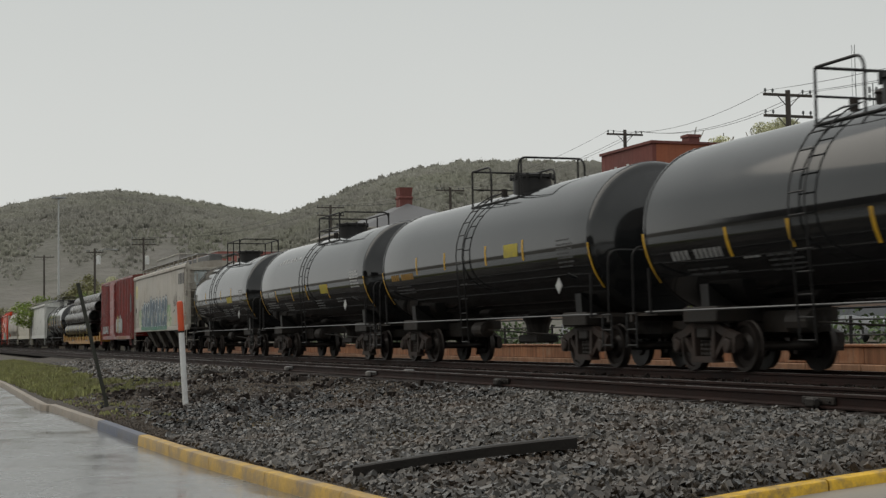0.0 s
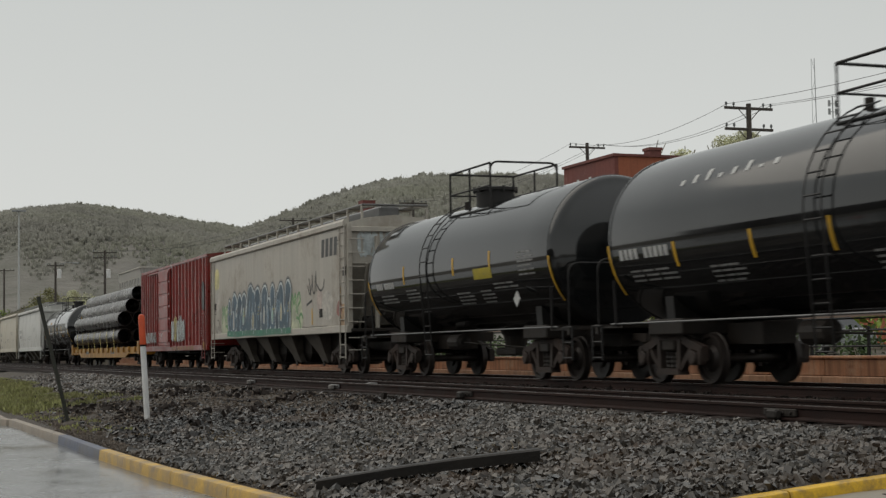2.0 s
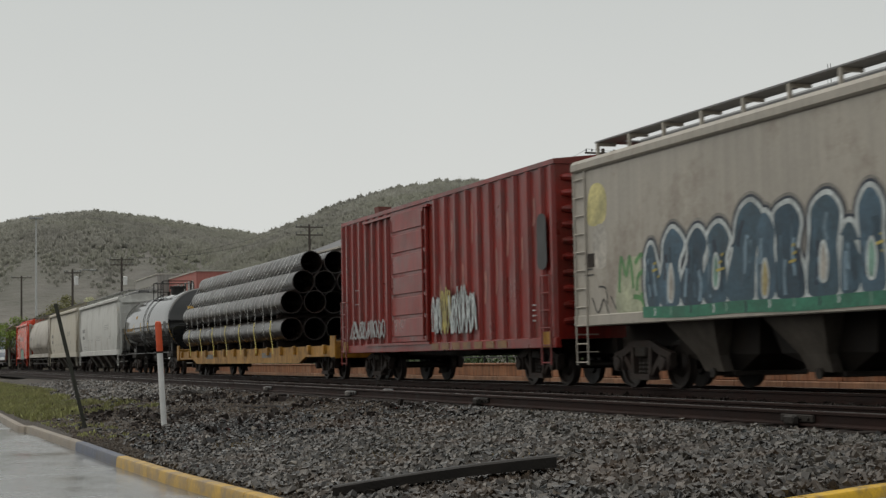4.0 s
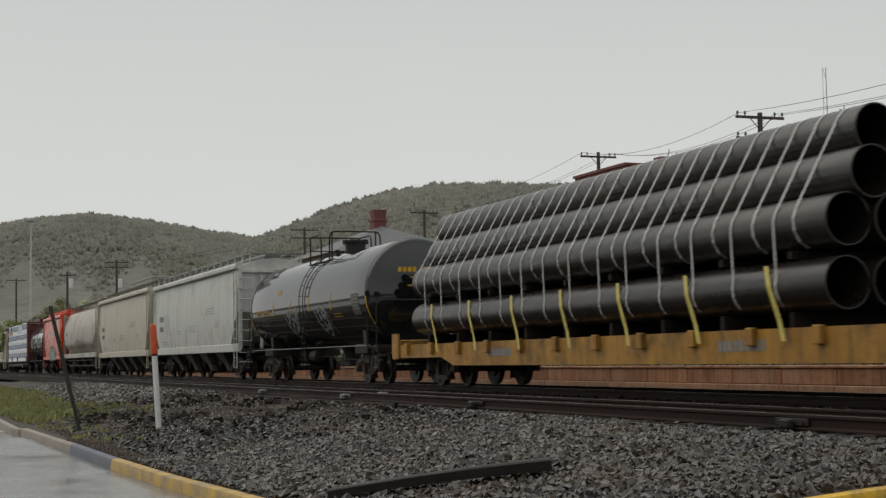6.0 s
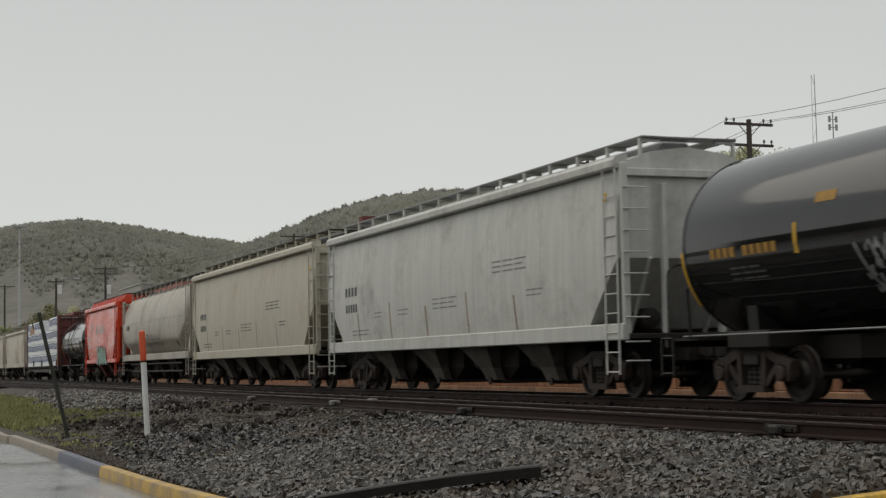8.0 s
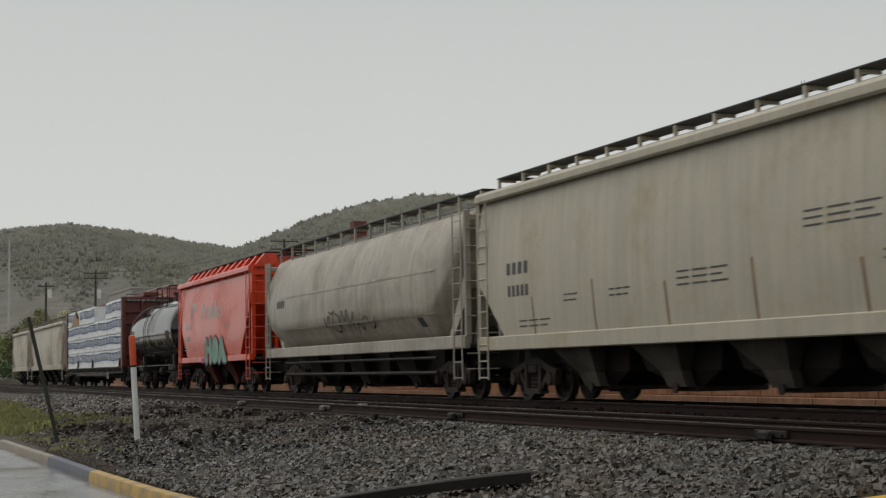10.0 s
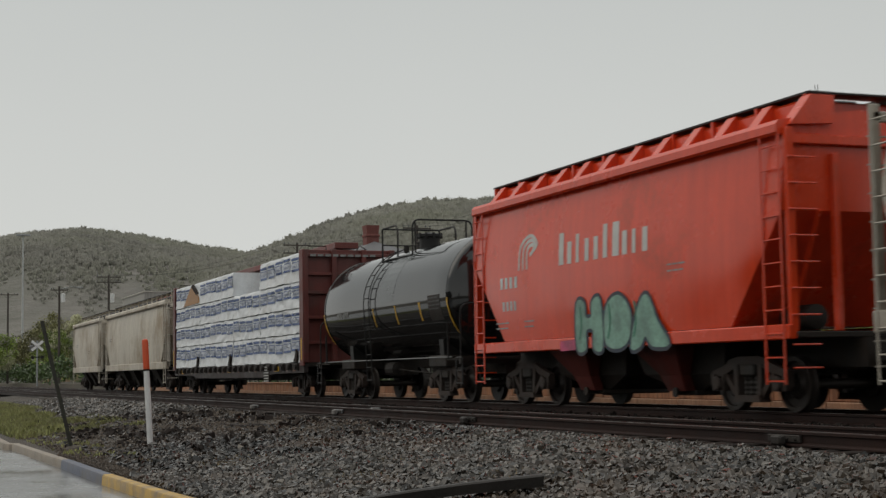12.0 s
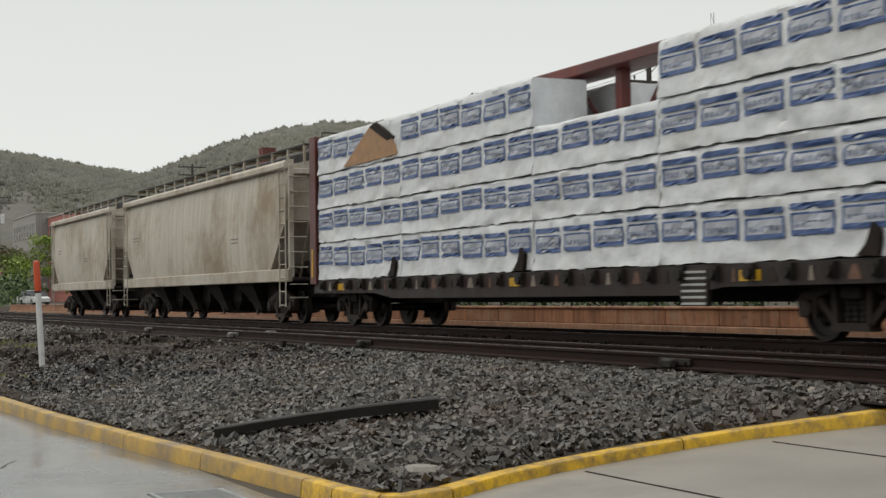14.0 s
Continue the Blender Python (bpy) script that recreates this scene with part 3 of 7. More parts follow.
    for k in range(10):
        a = 2 * math.pi * k / 10
        solid("bolt", M_BLACKFLAT, dome_ob, lambda bm: lathe_z(bm, [(top + 0.26, 0.035), (top + 0.41, 0.035)], 6, (cx + 0.35 + (dome_r + 0.05) * math.cos(a), (dome_r + 0.05) * math.sin(a))))
    solid("valve", M_UNDER, car, lambda bm: (lathe_z(bm, [(top - 0.1, 0.1), (top + 0.2, 0.1), (top + 0.24, 0.13), (top + 0.3, 0.05)], 10, (cx - 0.6, 0.1)), lathe_z(bm, [(top - 0.1, 0.08), (top + 0.16, 0.08)], 10, (cx - 0.85, -0.25))))

    W = 0.86
    z0 = top - 0.26
    for y in (-1, 1):
        solid("platform", M_BLACKFLAT, car, lambda bm: box(bm, p0, p1, min(y * 0.6, y * (W + 0.06)), max(y * 0.6, y * (W + 0.06)), z0 - 0.03, z0 + 0.01, 0.01))
    solid("platform_end", M_BLACKFLAT, car, lambda bm: box(bm, p0, p0 + 0.25, -0.598, 0.598, z0 - 0.02, z0 + 0.02, 0.01))
    ht, rr = rail_h, 0.027
    mid = p0 + (1.3 if style == "round" else p1 - p0 - 0.45)
    for y in (-W, W):
        if style == "round":
            solid("side_railing", M_BLACKFLAT, car, lambda bm: tube(bm, [(p0, y, z0), (p0, y, z0 + ht - 0.04)] + arc_bar((p0, y, z0 + ht - 0.04), (p0, y, z0 + ht), (p0 + 0.05, y, z0 + ht)) + arc_bar((mid - 0.25, y, z0 + ht), (mid, y, z0 + ht), (mid, y, z0 + ht - 0.28)) + [(mid, y, z0)], rr, 6))
        else:
            solid("side_railing", M_BLACKFLAT, car, lambda bm: (tube(bm, [(p0, y, z0), (p0, y, z0 + ht), (p1, y, z0 + ht), (p1, y, z0)], rr, 6), tube(bm, [(p0, y, z0 + ht * 0.5), (p1, y, z0 + ht * 0.5)], rr * 0.8, 6),
                                                               tube(bm, [((p0 + p1) / 2, y, z0), ((p0 + p1) / 2, y, z0 + ht)], rr, 6)))
    solid("end_railing", M_BLACKFLAT, car, lambda bm: tube(bm, [(p0, -W, z0 + ht), (p0, W, z0 + ht)], rr, 6))
    solid("end_railing", M_BLACKFLAT, car, lambda bm: tube(bm, [(p1, -W, z0)] + arc_bar((p1, -W, z0 + ht - 0.2), (p1, -W, z0 + ht + 0.03), (p1, -W + 0.2, z0 + ht + 0.03)) + arc_bar((p1, W - 0.2, z0 + ht + 0.03), (p1, W, z0 + ht + 0.03), (p1, W, z0 + ht - 0.2)) + [(p1, W, z0)], rr, 6))
    solid("mid_railing", M_BLACKFLAT, car, lambda bm: tube(bm, [(p0, -W, z0 + ht * 0.5), (p0, W, z0 + ht * 0.5)], rr * 0.8, 6))
    if style == "round":
        for y in (-W, W):
            solid("end_post", M_BLACKFLAT, car, lambda bm: tube(bm, [(p1 - 0.12, y * 0.86, z0), (p1 - 0.12, y * 0.86, z0 + ht + 0.02)], rr, 6))
    # ladder that follows the shell
    for y in (-1, 1):
        def climb(bm):
            for x in (cx - 0.62, cx - 0.18):
                tube(bm, [(x, y * (r + 0.1) * math.cos(radians(a)), zc + (r + 0.1) * math.sin(radians(a))) for a in range(-10, 71, 10)], 0.015, 5)
                tube(bm, [(x, y * (r + 0.1) * math.cos(radians(-10)), zc - 0.28), (x, y * 1.52, 0.5)], 0.02, 5)
            for a in range(-6, 70, 12):
                tube(bm, [(x, y * (r + 0.1) * math.cos(radians(a)), zc + (r + 0.1) * math.sin(radians(a))) for x in (cx - 0.62, cx - 0.18)], 0.016, 5)
            for z in (0.55, 0.9, 1.25, 1.6, 1.95):
                tube(bm, [(cx - 0.62, y * 1.54, z), (cx - 0.18, y * 1.54, z)], 0.016, 5)
        solid("ladder", M_BLACKFLAT, car, climb)
    # markings on the near side
    for x, a0, a1 in marks:
        solid("reflector", M_YELLOW, body, skin(x - 0.045, x + 0.045, a0, a1))
    if end_marks:
        for s in (-1, 1):
            def arc(bm):
                rows = []
                for off in (0.0, 0.07):
                    x = h + (ext if s < 0 else 0.0) - head + 0.08 - off
                    rows.append([(s * x, -(r + 0.013) * math.cos(radians(a)), zc + (r + 0.013) * math.sin(radians(a))) for a in range(-40, 0, 4)])
                quadstrip(bm, rows, closed=False)
            solid("end_reflector", M_YELLOW, body, arc, "yellow arc near the tank end")
    for x0, x1, a0, a1, m in square:
        solid("label_panel", m, body, skin(x0, x1, a0, a1))
    for x0, x1, a, lines, m in bars:
        for i in range(lines):
            w = 1.0 if i % 3 else 0.85
            for u, v in ((0, 0.27), (0.32, 0.6), (0.65, 1.0)):   # words of a line
                solid("stencil_bar", m, body, skin(x0 + (x1 - x0) * w * u, x0 + (x1 - x0) * w * v, a - i * 3.4, a - i * 3.4 + 1.35, n=1))
    if diamond is not None:
        def placard(bm):
            rows = [(diamond, -1.52, 1.55), (diamond + 0.16, -1.52, 1.72), (diamond, -1.52, 1.89), (diamond - 0.16, -1.52, 1.72)]
            quadstrip(bm, [rows, [(a, b + 0.02, c) for a, b, c in rows]], cap=(True, True))
        solid("placard", M_WHITE, car, placard, "white diamond placard")
    if end_text is not None:
        for i, (w, z, m) in enumerate(end_text):
            n_ = max(2, round(w / 0.14))
            for j in range(n_):
                if n_ > 5 and j == 4:
                    continue
                y0, zz, hh = -w / 2 + w * j / n_, zc + z, 0.07 if i == 0 else 0.025
                x = h - 0.34 * (math.hypot(y0 + 0.05, z) / (0.92 * r)) ** 2 + 0.015
                solid("end_stencil", m, body, lambda bm: box(bm, x - 0.02, x, y0, y0 + w / n_ * 0.8, zz - hh, zz + hh))
    trucks(car, h - 1.75, h + 0.35, ext)
    return body, lambda z: math.sqrt(max(0.01, r * r - (z - zc) ** 2))


def letters(x0, x1, a, height, m, count):
    """Bars standing for the letters of a reporting mark."""
    w = (x1 - x0) / count
    return [(x0 + w * i, x0 + w * (i + 0.74), a, a + height, m) for i in range(count) if i != 4]


M_GALVDARK = material("wet_grey_steel_bar", (0.16, 0.16, 0.16), 0.4, metal=0.5, var=0.2)
M_GREYBAND = material("faded_grey_band", (0.05, 0.055, 0.056), 0.2, var=0.15, scale=1)
M_OCHRE = material("ochre_stencil", (0.3, 0.16, 0.02), 0.6, var=0.25, scale=8)
M_DIMYELLOW = material("worn_yellow_panel", (0.36, 0.29, 0.02), 0.55, var=0.25, scale=5)

W_, DW, OC, YP, DM = M_WHITE, M_DIMWHITE, M_OCHRE, M_DIMYELLOW, M_DARKMARK
tank_car(71.6, 82.4, "glossy black tank car with white lettering, wet with rain", ladder_at=-0.2, platform=(-1.2, 1.1), style="round", rail_h=0.92,
         marks=[(-2.93, -26, -7), (-1.04, -24, -7), (1.12, -27, -7), (3.2, -26, -7)], square=letters(-4.95, -3.15, -25, 6.5, DW, 11), bars=[(-4.6, -3.0, -33, 2, DM), (-2.6, -2.0, -28, 1, DW), (-1.9, -0.9, -28, 4, DM)])
tank_car(55.45, 69.2, "glossy black tank car with small ochre lettering", ladder_at=-0.35, platform=(-1.85, 1.2), style="round",
         marks=[(-4.33, -11, 6), (-2.1, -10, 6), (0.76, -11, 6), (3.03, -11, 6)], square=letters(-6.6, -4.65, -14.5, 6, OC, 11) + [(1.92, 2.75, -6.8, 4, YP)],
         bars=[(-6.3, -4.9, -22, 3, DM), (4.85, 5.62, 0, 7, DM)], diamond=4.85)
tank_car(39.5, 53.5, "glossy black tank car with chalk marks near its top", ext=0.68, ladder_at=-0.27, platform=(-1.08, 1.5),
         marks=[(-4.88, -23, -7), (-2.5, -23, -6), (-0.43, -24, -5), (2.3, -24, -7)],
         square=letters(-6.85, -5.05, -15, 7, W_, 10) + [(1.39, 2.3, -18, -7, YP)] + [(-4.9 + 0.4 * i, -4.78 + 0.4 * i, 29 + 0.3 * i, 33 + 2.5 * (i % 3), W_) for i in range(8)],
         bars=[(-6.6, -5.0, -24, 3, DW), (-3.9, -2.9, -26, 4, DW), (0.4, 1.3, -27, 4, DW), (3.0, 3.8, -27, 2, DW), (5.05, 5.95, 2, 6, W_)], diamond=4.35)
tank_car(25.35, 37.1, "shorter glossy black tank car with a yellow panel", ext=0.7, ladder_at=-1.22, platform=(-1.7, 0.85), rail_h=1.05,
         marks=[(-3.3, -11, 6), (0.14, -9, 6), (2.34, -6, 7)], square=letters(-5.5, -4.1, -13.5, 6, W_, 11) + [(1.36, 2.4, -15, -6, YP)],
         bars=[(-5.3, -4.1, -21, 3, DW), (-3.3, -2.4, -18, 4, DW), (0.05, 1.0, -26, 4, DW), (1.48, 2.2, -26, 4, DW), (2.35, 3.6, -21, 2, DW), (3.85, 4.65, 1, 6, DW)], diamond=3.7)
TANK_H = tank_car(-53.65, -39.8, r=1.55, zc=2.605, dome_r=0.33, label="black tank car with chalk graffiti and a lettered end", ladder_at=0.3, platform=(-1.65, 0.6), style="round",
         marks=[(-4.08, -13, 4), (-1.83, -13, 4), (0.48, -13, 4), (2.9, -14, 4)], square=letters(-6.5, -4.55, -10.5, 6, OC, 10) + [(-3.6, -3.1, 13, 19, OC), (5.05, 5.75, -23, 0, DM)],
         bars=[(-6.0, -5.0, -18, 3, DM), (3.0, 3.9, -20, 2, OC), (5.1, 5.7, -3, 5, DW)], end_text=[(1.35, 0.62, M_YELLOW), (0.7, 0.4, OC), (0.5, 0.28, OC), (0.85, 0.16, OC)])
tank_car(-139.0, -128.9, "short glossy black tank car with a paler band", ext=1.1, dome_r=0.28, ladder_at=-0.95, platform=(-2.1, 0.4), style="round", r=1.53, zc=2.625,
         marks=[(-1.06, -24, -5), (0.78, -24, -5), (2.63, -23, -5)], square=letters(-4.4, -3.3, -11, 6, DW, 9) + [(3.26, 4.1, -24, 0, M_UNDER)],
         bars=[(3.3, 4.05, -3, 4, DM), (-2.2, -1.3, -20, 3, DM)], band=(-0.7, 0.68))


# -- marks that lie on a car's near side --
def ribbon(bm, pts, width, wall, off, ends=True):
    """A painted stroke along (x, z) points on a wall whose outward reach at height z is wall(z)."""
    P = [Vector(p) for p in pts]
    rows = []
    for i, p in enumerate(P):
        d = (P[min(i + 1, len(P) - 1)] - P[max(i - 1, 0)])
        d = d.normalized() if d.length > 1e-6 else Vector((1, 0))
        s = Vector((-d.y, d.x)) * width / 2
        rows.append([(q.x, -(wall(q.y) + off), q.y) for q in (p - s, p + s)])
    quadstrip(bm, rows, closed=False)


def patch(bm, x0, x1, z0, z1, wall, off=0.006, n=3):
    quadstrip(bm, [[(x, -(wall(z0 + (z1 - z0) * i / n) + off), z0 + (z1 - z0) * i / n) for i in range(n + 1)] for x in (x0, x1)], closed=False)


def smooth_path(ctrl, n=6):
    """A rounded path through (x, z) control points."""
    P = [Vector(c) for c in ctrl]
    out = []
    for i in range(len(P) - 1):
        a, b, c, d = P[max(i - 1, 0)], P[i], P[i + 1], P[min(i + 2, len(P) - 1)]
        for k in range(n):
            t = k / n
            out.append(0.5 * ((2 * b) + (c - a) * t + (2 * a - 5 * b + 4 * c - d) * t * t + (3 * b - a - 3 * c + d) * t ** 3))
    return out + [P[-1]]


def scribble(x, z, w, h, seed):
    """A quick looping spray scrawl, no letter of any kind."""
    rnd = random.Random(seed)
    a, b, p, q = rnd.uniform(2.2, 3.4), rnd.uniform(3.6, 5.2), rnd.uniform(0, 6), rnd.uniform(0, 6)
    return [Vector((x + w * (0.5 * k / 26 + 0.25 + 0.25 * math.sin(a * k * 0.25 + p)), z + h * (0.5 + 0.5 * math.sin(b * k * 0.25 + q)))) for k in range(27)]


def spray(colour, name, rough=0.5):
    return material(name, colour, rough, var=0.4, scale=2.2, fine=14)


G_DARK, G_BLUE, G_TEAL = spray((0.02, 0.028, 0.045), "spray_navy"), spray((0.042, 0.08, 0.11), "spray_slate_blue"), spray((0.035, 0.16, 0.1), "spray_teal")
G_WHITE, G_GREEN, G_BLACK = spray((0.46, 0.5, 0.5), "spray_white"), spray((0.1, 0.25, 0.09), "spray_green"), spray((0.03, 0.03, 0.03), "spray_black")
G_YELL, G_PINK, G_MINT = spray((0.4, 0.33, 0.09), "spray_yellow"), spray((0.4, 0.06, 0.13), "spray_pink"), spray((0.17, 0.3, 0.24), "spray_mint")
G_NAVY = spray((0.028, 0.055, 0.08), "spray_deep_blue")
G_SLATE = spray((0.055, 0.1, 0.14), "spray_pale_blue")
G_FADE = spray((0.27, 0.28, 0.28), "chalk_grey")
G_HALO, G_PALE, G_LIME = spray((0.2, 0.19, 0.17), "spray_grey_mist"), spray((0.16, 0.24, 0.3), "spray_sky_blue"), spray((0.37, 0.39, 0.27), "spray_pale_lime")
G_GREYWASH, G_OCHREWASH, G_PINKWASH = spray((0.41, 0.385, 0.34), "pale_grey_wash"), spray((0.4, 0.33, 0.15), "ochre_wash"), spray((0.4, 0.33, 0.29), "pink_wash")
G_RUST, G_RUSTWASH, G_YELLWASH = spray((0.24, 0.08, 0.06), "dull_red_blotch"), spray((0.36, 0.24, 0.14), "rust_wash"), spray((0.5, 0.45, 0.2), "yellow_wash")


def hopper_car(left, right, label, mat, kind="curved", eave=4.25, roof=4.42, sill=1.12, cut=1.35, mid=2.6, bays=3, under=None, name="hopper_car", board=M_BLACKFLAT, posts=None, cross=0.22, lift=0.42, ends=None, plates=False):
    car, h = car_at(name, label, "hopper car", left, right)
    posts = posts or mat

    def wall(z):
        if kind == "flat":
            return 1.53
        if kind == "round":
            return 1.58 * math.sqrt(max(0.05, 1 - ((z - 2.75) / 2.2) ** 2)) if z > 2.75 else 1.58 - 0.06 * (2.75 - z) if z > 2.04 else 1.537 - 0.72 * (2.04 - z)
        return 1.56 - 0.12 * ((z - 2.5) / 1.75) ** 2

    def loft(bm):
        lo_, hi_ = ends or ([(0.12, mid), (0.12 + cut, sill + 0.12)],) * 2   # inset from the end, height of the lower edge
        st = [(-h + i_, z_) for i_, z_ in lo_] + [(-h * 0.3, sill + 0.12), (h * 0.3, sill + 0.12)] + [(h - i_, z_) for i_, z_ in hi_[::-1]]
        loops = []
        for x, low in st:
            zs = [low + (eave - low) * i / 12 for i in range(13)]
            near = [(x, -wall(z), z) for z in zs]
            loops.append(near + [(x, -wall(eave) * 0.55, eave + (roof - eave) * 0.7), (x, 0, roof), (x, wall(eave) * 0.55, eave + (roof - eave) * 0.7)] + [(a, -b, c) for a, b, c in near[::-1]])
        quadstrip(bm, loops, cap=(True, True))
    body = solid("hopper_body", mat, car, loft, smooth=True)
    if plates:
        for s in (-1, 1):
            for y in (-1, 1):
                solid("side_plate", mat, car, lambda bm: box(bm, min(s * (h - cut - 0.5), s * (h - 0.1)), max(s * (h - cut - 0.5), s * (h - 0.1)), min(y * 1.495, y * 1.528), max(y * 1.495, y * 1.528), sill, mid + 0.3))
    if kind == "round":
        for s in (-1, 1):   # sloping end sheets below the barrel
            solid("end_sheet", mat, car, lambda bm: quadstrip(bm, [[(s * (h - 0.2), y, 3.4), (s * (h - 0.2), y, 2.55), (s * (h - 1.5), y, 1.2), (s * (h - 1.6), y, 1.35)] for y in (-1.3, 1.3)], cap=(True, True)))
    for y in (-1, 1):
        solid("side_sill", mat, car, lambda bm: box(bm, -h, h, min(y * 1.40, y * 1.55), max(y * 1.40, y * 1.55), sill - 0.12, sill + cross, 0.02))
        if kind != "round":
            c0, c1 = wall(eave) - 0.12, max(wall(eave) + 0.06, 1.6)   # a deep chord that overhangs the side sheet
            solid("top_chord", mat, car, lambda bm: quadstrip(bm, [[(x, y * c0, eave - 0.06), (x, y * (c1 - 0.04), eave - 0.11), (x, y * c1, eave - 0.07), (x, y * c1, eave + 0.05), (x, y * (c1 - 0.05), eave + 0.12), (x, y * c0, eave + 0.16)] for x in (-h + 0.1, h - 0.1)], cap=(True, True)))
        for s in (-1, 1):
            solid("corner_post", posts, car, lambda bm: (box(bm, min(s * (h - 0.1), s * h), max(s * (h - 0.1), s * h), min(y * 1.36, y * 1.5), max(y * 1.36, y * 1.5), sill, eave, 0.015),
                                                         box(bm, min(s * (h - 0.14), s * h), max(s * (h - 0.14), s * h), min(y * 0.55, y * 0.65), max(y * 0.55, y * 0.65), sill, eave * 0.8 + 0.5, 0.015)))
            solid("ladder", posts, car, lambda bm: (ladder(bm, s * (h - 0.12), s * (h - 0.62), y * 1.56, 0.45, eave, 0.36, 0.015), [tube(bm, [(s * (h + 0.03), y * 1.5, z), (s * (h + 0.03), y * 1.0, z)], 0.015, 5) for z in (0.7, 1.05, 1.5, 1.9, 2.3, 2.7, 3.1, 3.5, 3.9)]))
    for s in (-1, 1):
        solid("end_platform", M_UNDER, car, lambda bm: (box(bm, min(s * (h - 1.9), s * (h + 0.05)), max(s * (h - 1.9), s * (h + 0.05)), -1.42, 1.42, sill - 0.1, sill, 0.02),
                                                        box(bm, min(s * (h - 3.2), s * (h + 0.2)), max(s * (h - 3.2), s * (h + 0.2)), -0.3, 0.3, 0.7, sill - 0.1)))
        solid("end_beam", posts, car, lambda bm: box(bm, min(s * (h - 0.1), s * h), max(s * (h - 0.1), s * h), -1.48, 1.48, eave - 0.25, eave - 0.1, 0.02))
        for yy in (-0.9, 0.9):
            solid("end_brace", posts, car, lambda bm: tube(bm, [(s * (h - 0.05), yy, mid), (s * (h - 1.1), yy * 0.9, sill)], 0.04, 5))
    solid("air_tank", M_UNDER, car, lambda bm: lathe_x(bm, [(h - 1.5, 0.1), (h - 1.45, 0.2), (h - 0.7, 0.2), (h - 0.65, 0.1)], 14, (-0.55, 1.5)), smooth=True)
    # discharge bays; their wide near-black bodies also paint the shade between chutes
    span = (2 * h - 5.4) / bays
    for i in range(bays):
        x = -h + 2.7 + span * (i + 0.5)

        def bay(bm):
            a, b = span * 0.49, 0.28
            quadstrip(bm, [[(x - a, -0.95, sill + 0.1), (x + a, -0.95, sill + 0.1), (x + a, 0.95, sill + 0.1), (x - a, 0.95, sill + 0.1)],
                           [(x - a * 0.8, -0.8, 0.62), (x + a * 0.8, -0.8, 0.62), (x + a * 0.8, 0.8, 0.62), (x - a * 0.8, 0.8, 0.62)],
                           [(x - b, -0.6, 0.3), (x + b, -0.6, 0.3), (x + b, 0.6, 0.3), (x - b, 0.6, 0.3)]], cap=(True, True))
        b = solid("discharge_bay", M_UNDER, car, bay)

        for y in (-1, 1):
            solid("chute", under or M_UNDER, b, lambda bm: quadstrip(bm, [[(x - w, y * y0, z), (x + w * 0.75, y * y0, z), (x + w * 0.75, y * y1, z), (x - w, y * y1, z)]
                                                                          for w, y0, y1, z in ((0.95, 1.36, 0.96, sill - 0.1), (0.42, 1.02, 0.82, 0.6), (0.36, 0.9, 0.7, 0.32))], cap=(True, True)), "dark sloping chute below the side sill")
        solid("outlet_gate", M_UNDER, b, lambda bm: (box(bm, x - 0.36, x + 0.36, -0.75, 0.75, 0.24, 0.34, 0.02), tube(bm, [(x, -0.95, 0.3), (x, 0.95, 0.3)], 0.04, 6), lathe_y(bm, [(-0.98, 0.09), (-0.94, 0.09)], 10, (x, 0.3))))
    solid("centre_sill", M_UNDER, car, lambda bm: box(bm, -h + 0.5, h - 0.5, -0.18, 0.18, 0.66, 0.95))
    # roof running board on stands
    rb = eave + lift

    for y in (-1.02, 0.58):
        solid("running_board", board, car, lambda bm: box(bm, -h + 0.05, h - 0.05, y, y + 0.44, rb, rb + 0.04, 0.008), "dark steel walkway on the roof")
    for x in (-h + 0.05, h - 0.45):
        solid("end_board", board, car, lambda bm: box(bm, x, x + 0.4, -0.578, 0.578, rb - 0.002, rb + 0.036, 0.008))
    solid("hatch_trough", board, car, lambda bm: box(bm, -h + 0.6, h - 0.6, -0.32, 0.32, roof - 0.12, roof + 0.04 if kind == "round" else rb + 0.03, 0.04), "long dark hatch cover along the roof")
    n = round(2 * h / 1.35)
    for i in range(n + 1):
        x = -h + 0.15 + (2 * h - 0.3) * i / n
        for y in (-1.0, 1.0):
            solid("board_stand", posts, car, lambda bm: quadstrip(bm, [[(x + dx, y * 1.03, eave), (x + dx, y * 1.03, rb - 0.002), (x + dx, y * 0.6, rb - 0.002), (x + dx, y * 0.6, rb - 0.06), (x + dx, y * 0.97, rb - 0.06), (x + dx, y * 0.97, eave)] for dx in (-0.03, 0.03)], cap=(True, True)))
    trucks(car, h - 1.9, h + 0.15)
    return car, body, h, wall


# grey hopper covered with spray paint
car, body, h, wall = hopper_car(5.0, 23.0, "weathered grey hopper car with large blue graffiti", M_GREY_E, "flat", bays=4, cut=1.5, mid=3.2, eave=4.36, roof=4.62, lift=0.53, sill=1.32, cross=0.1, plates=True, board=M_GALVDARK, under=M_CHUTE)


def blob(bm, pts, off, reach=1.53):
    """A filled flat shape with (x, z) outline on the flat car side."""
    bm.faces.new([bm.verts.new((p[0], -(reach + off), p[1])) for p in pts])


def grown(pts, d):
    """The outline pushed outwards by d."""
    out = []
    for i, p in enumerate(pts):
        t = (Vector(pts[(i + 1) % len(pts)]) - Vector(pts[i - 1])).normalized()
        out.append(Vector(p) + Vector((t.y, -t.x)) * d)
    return out


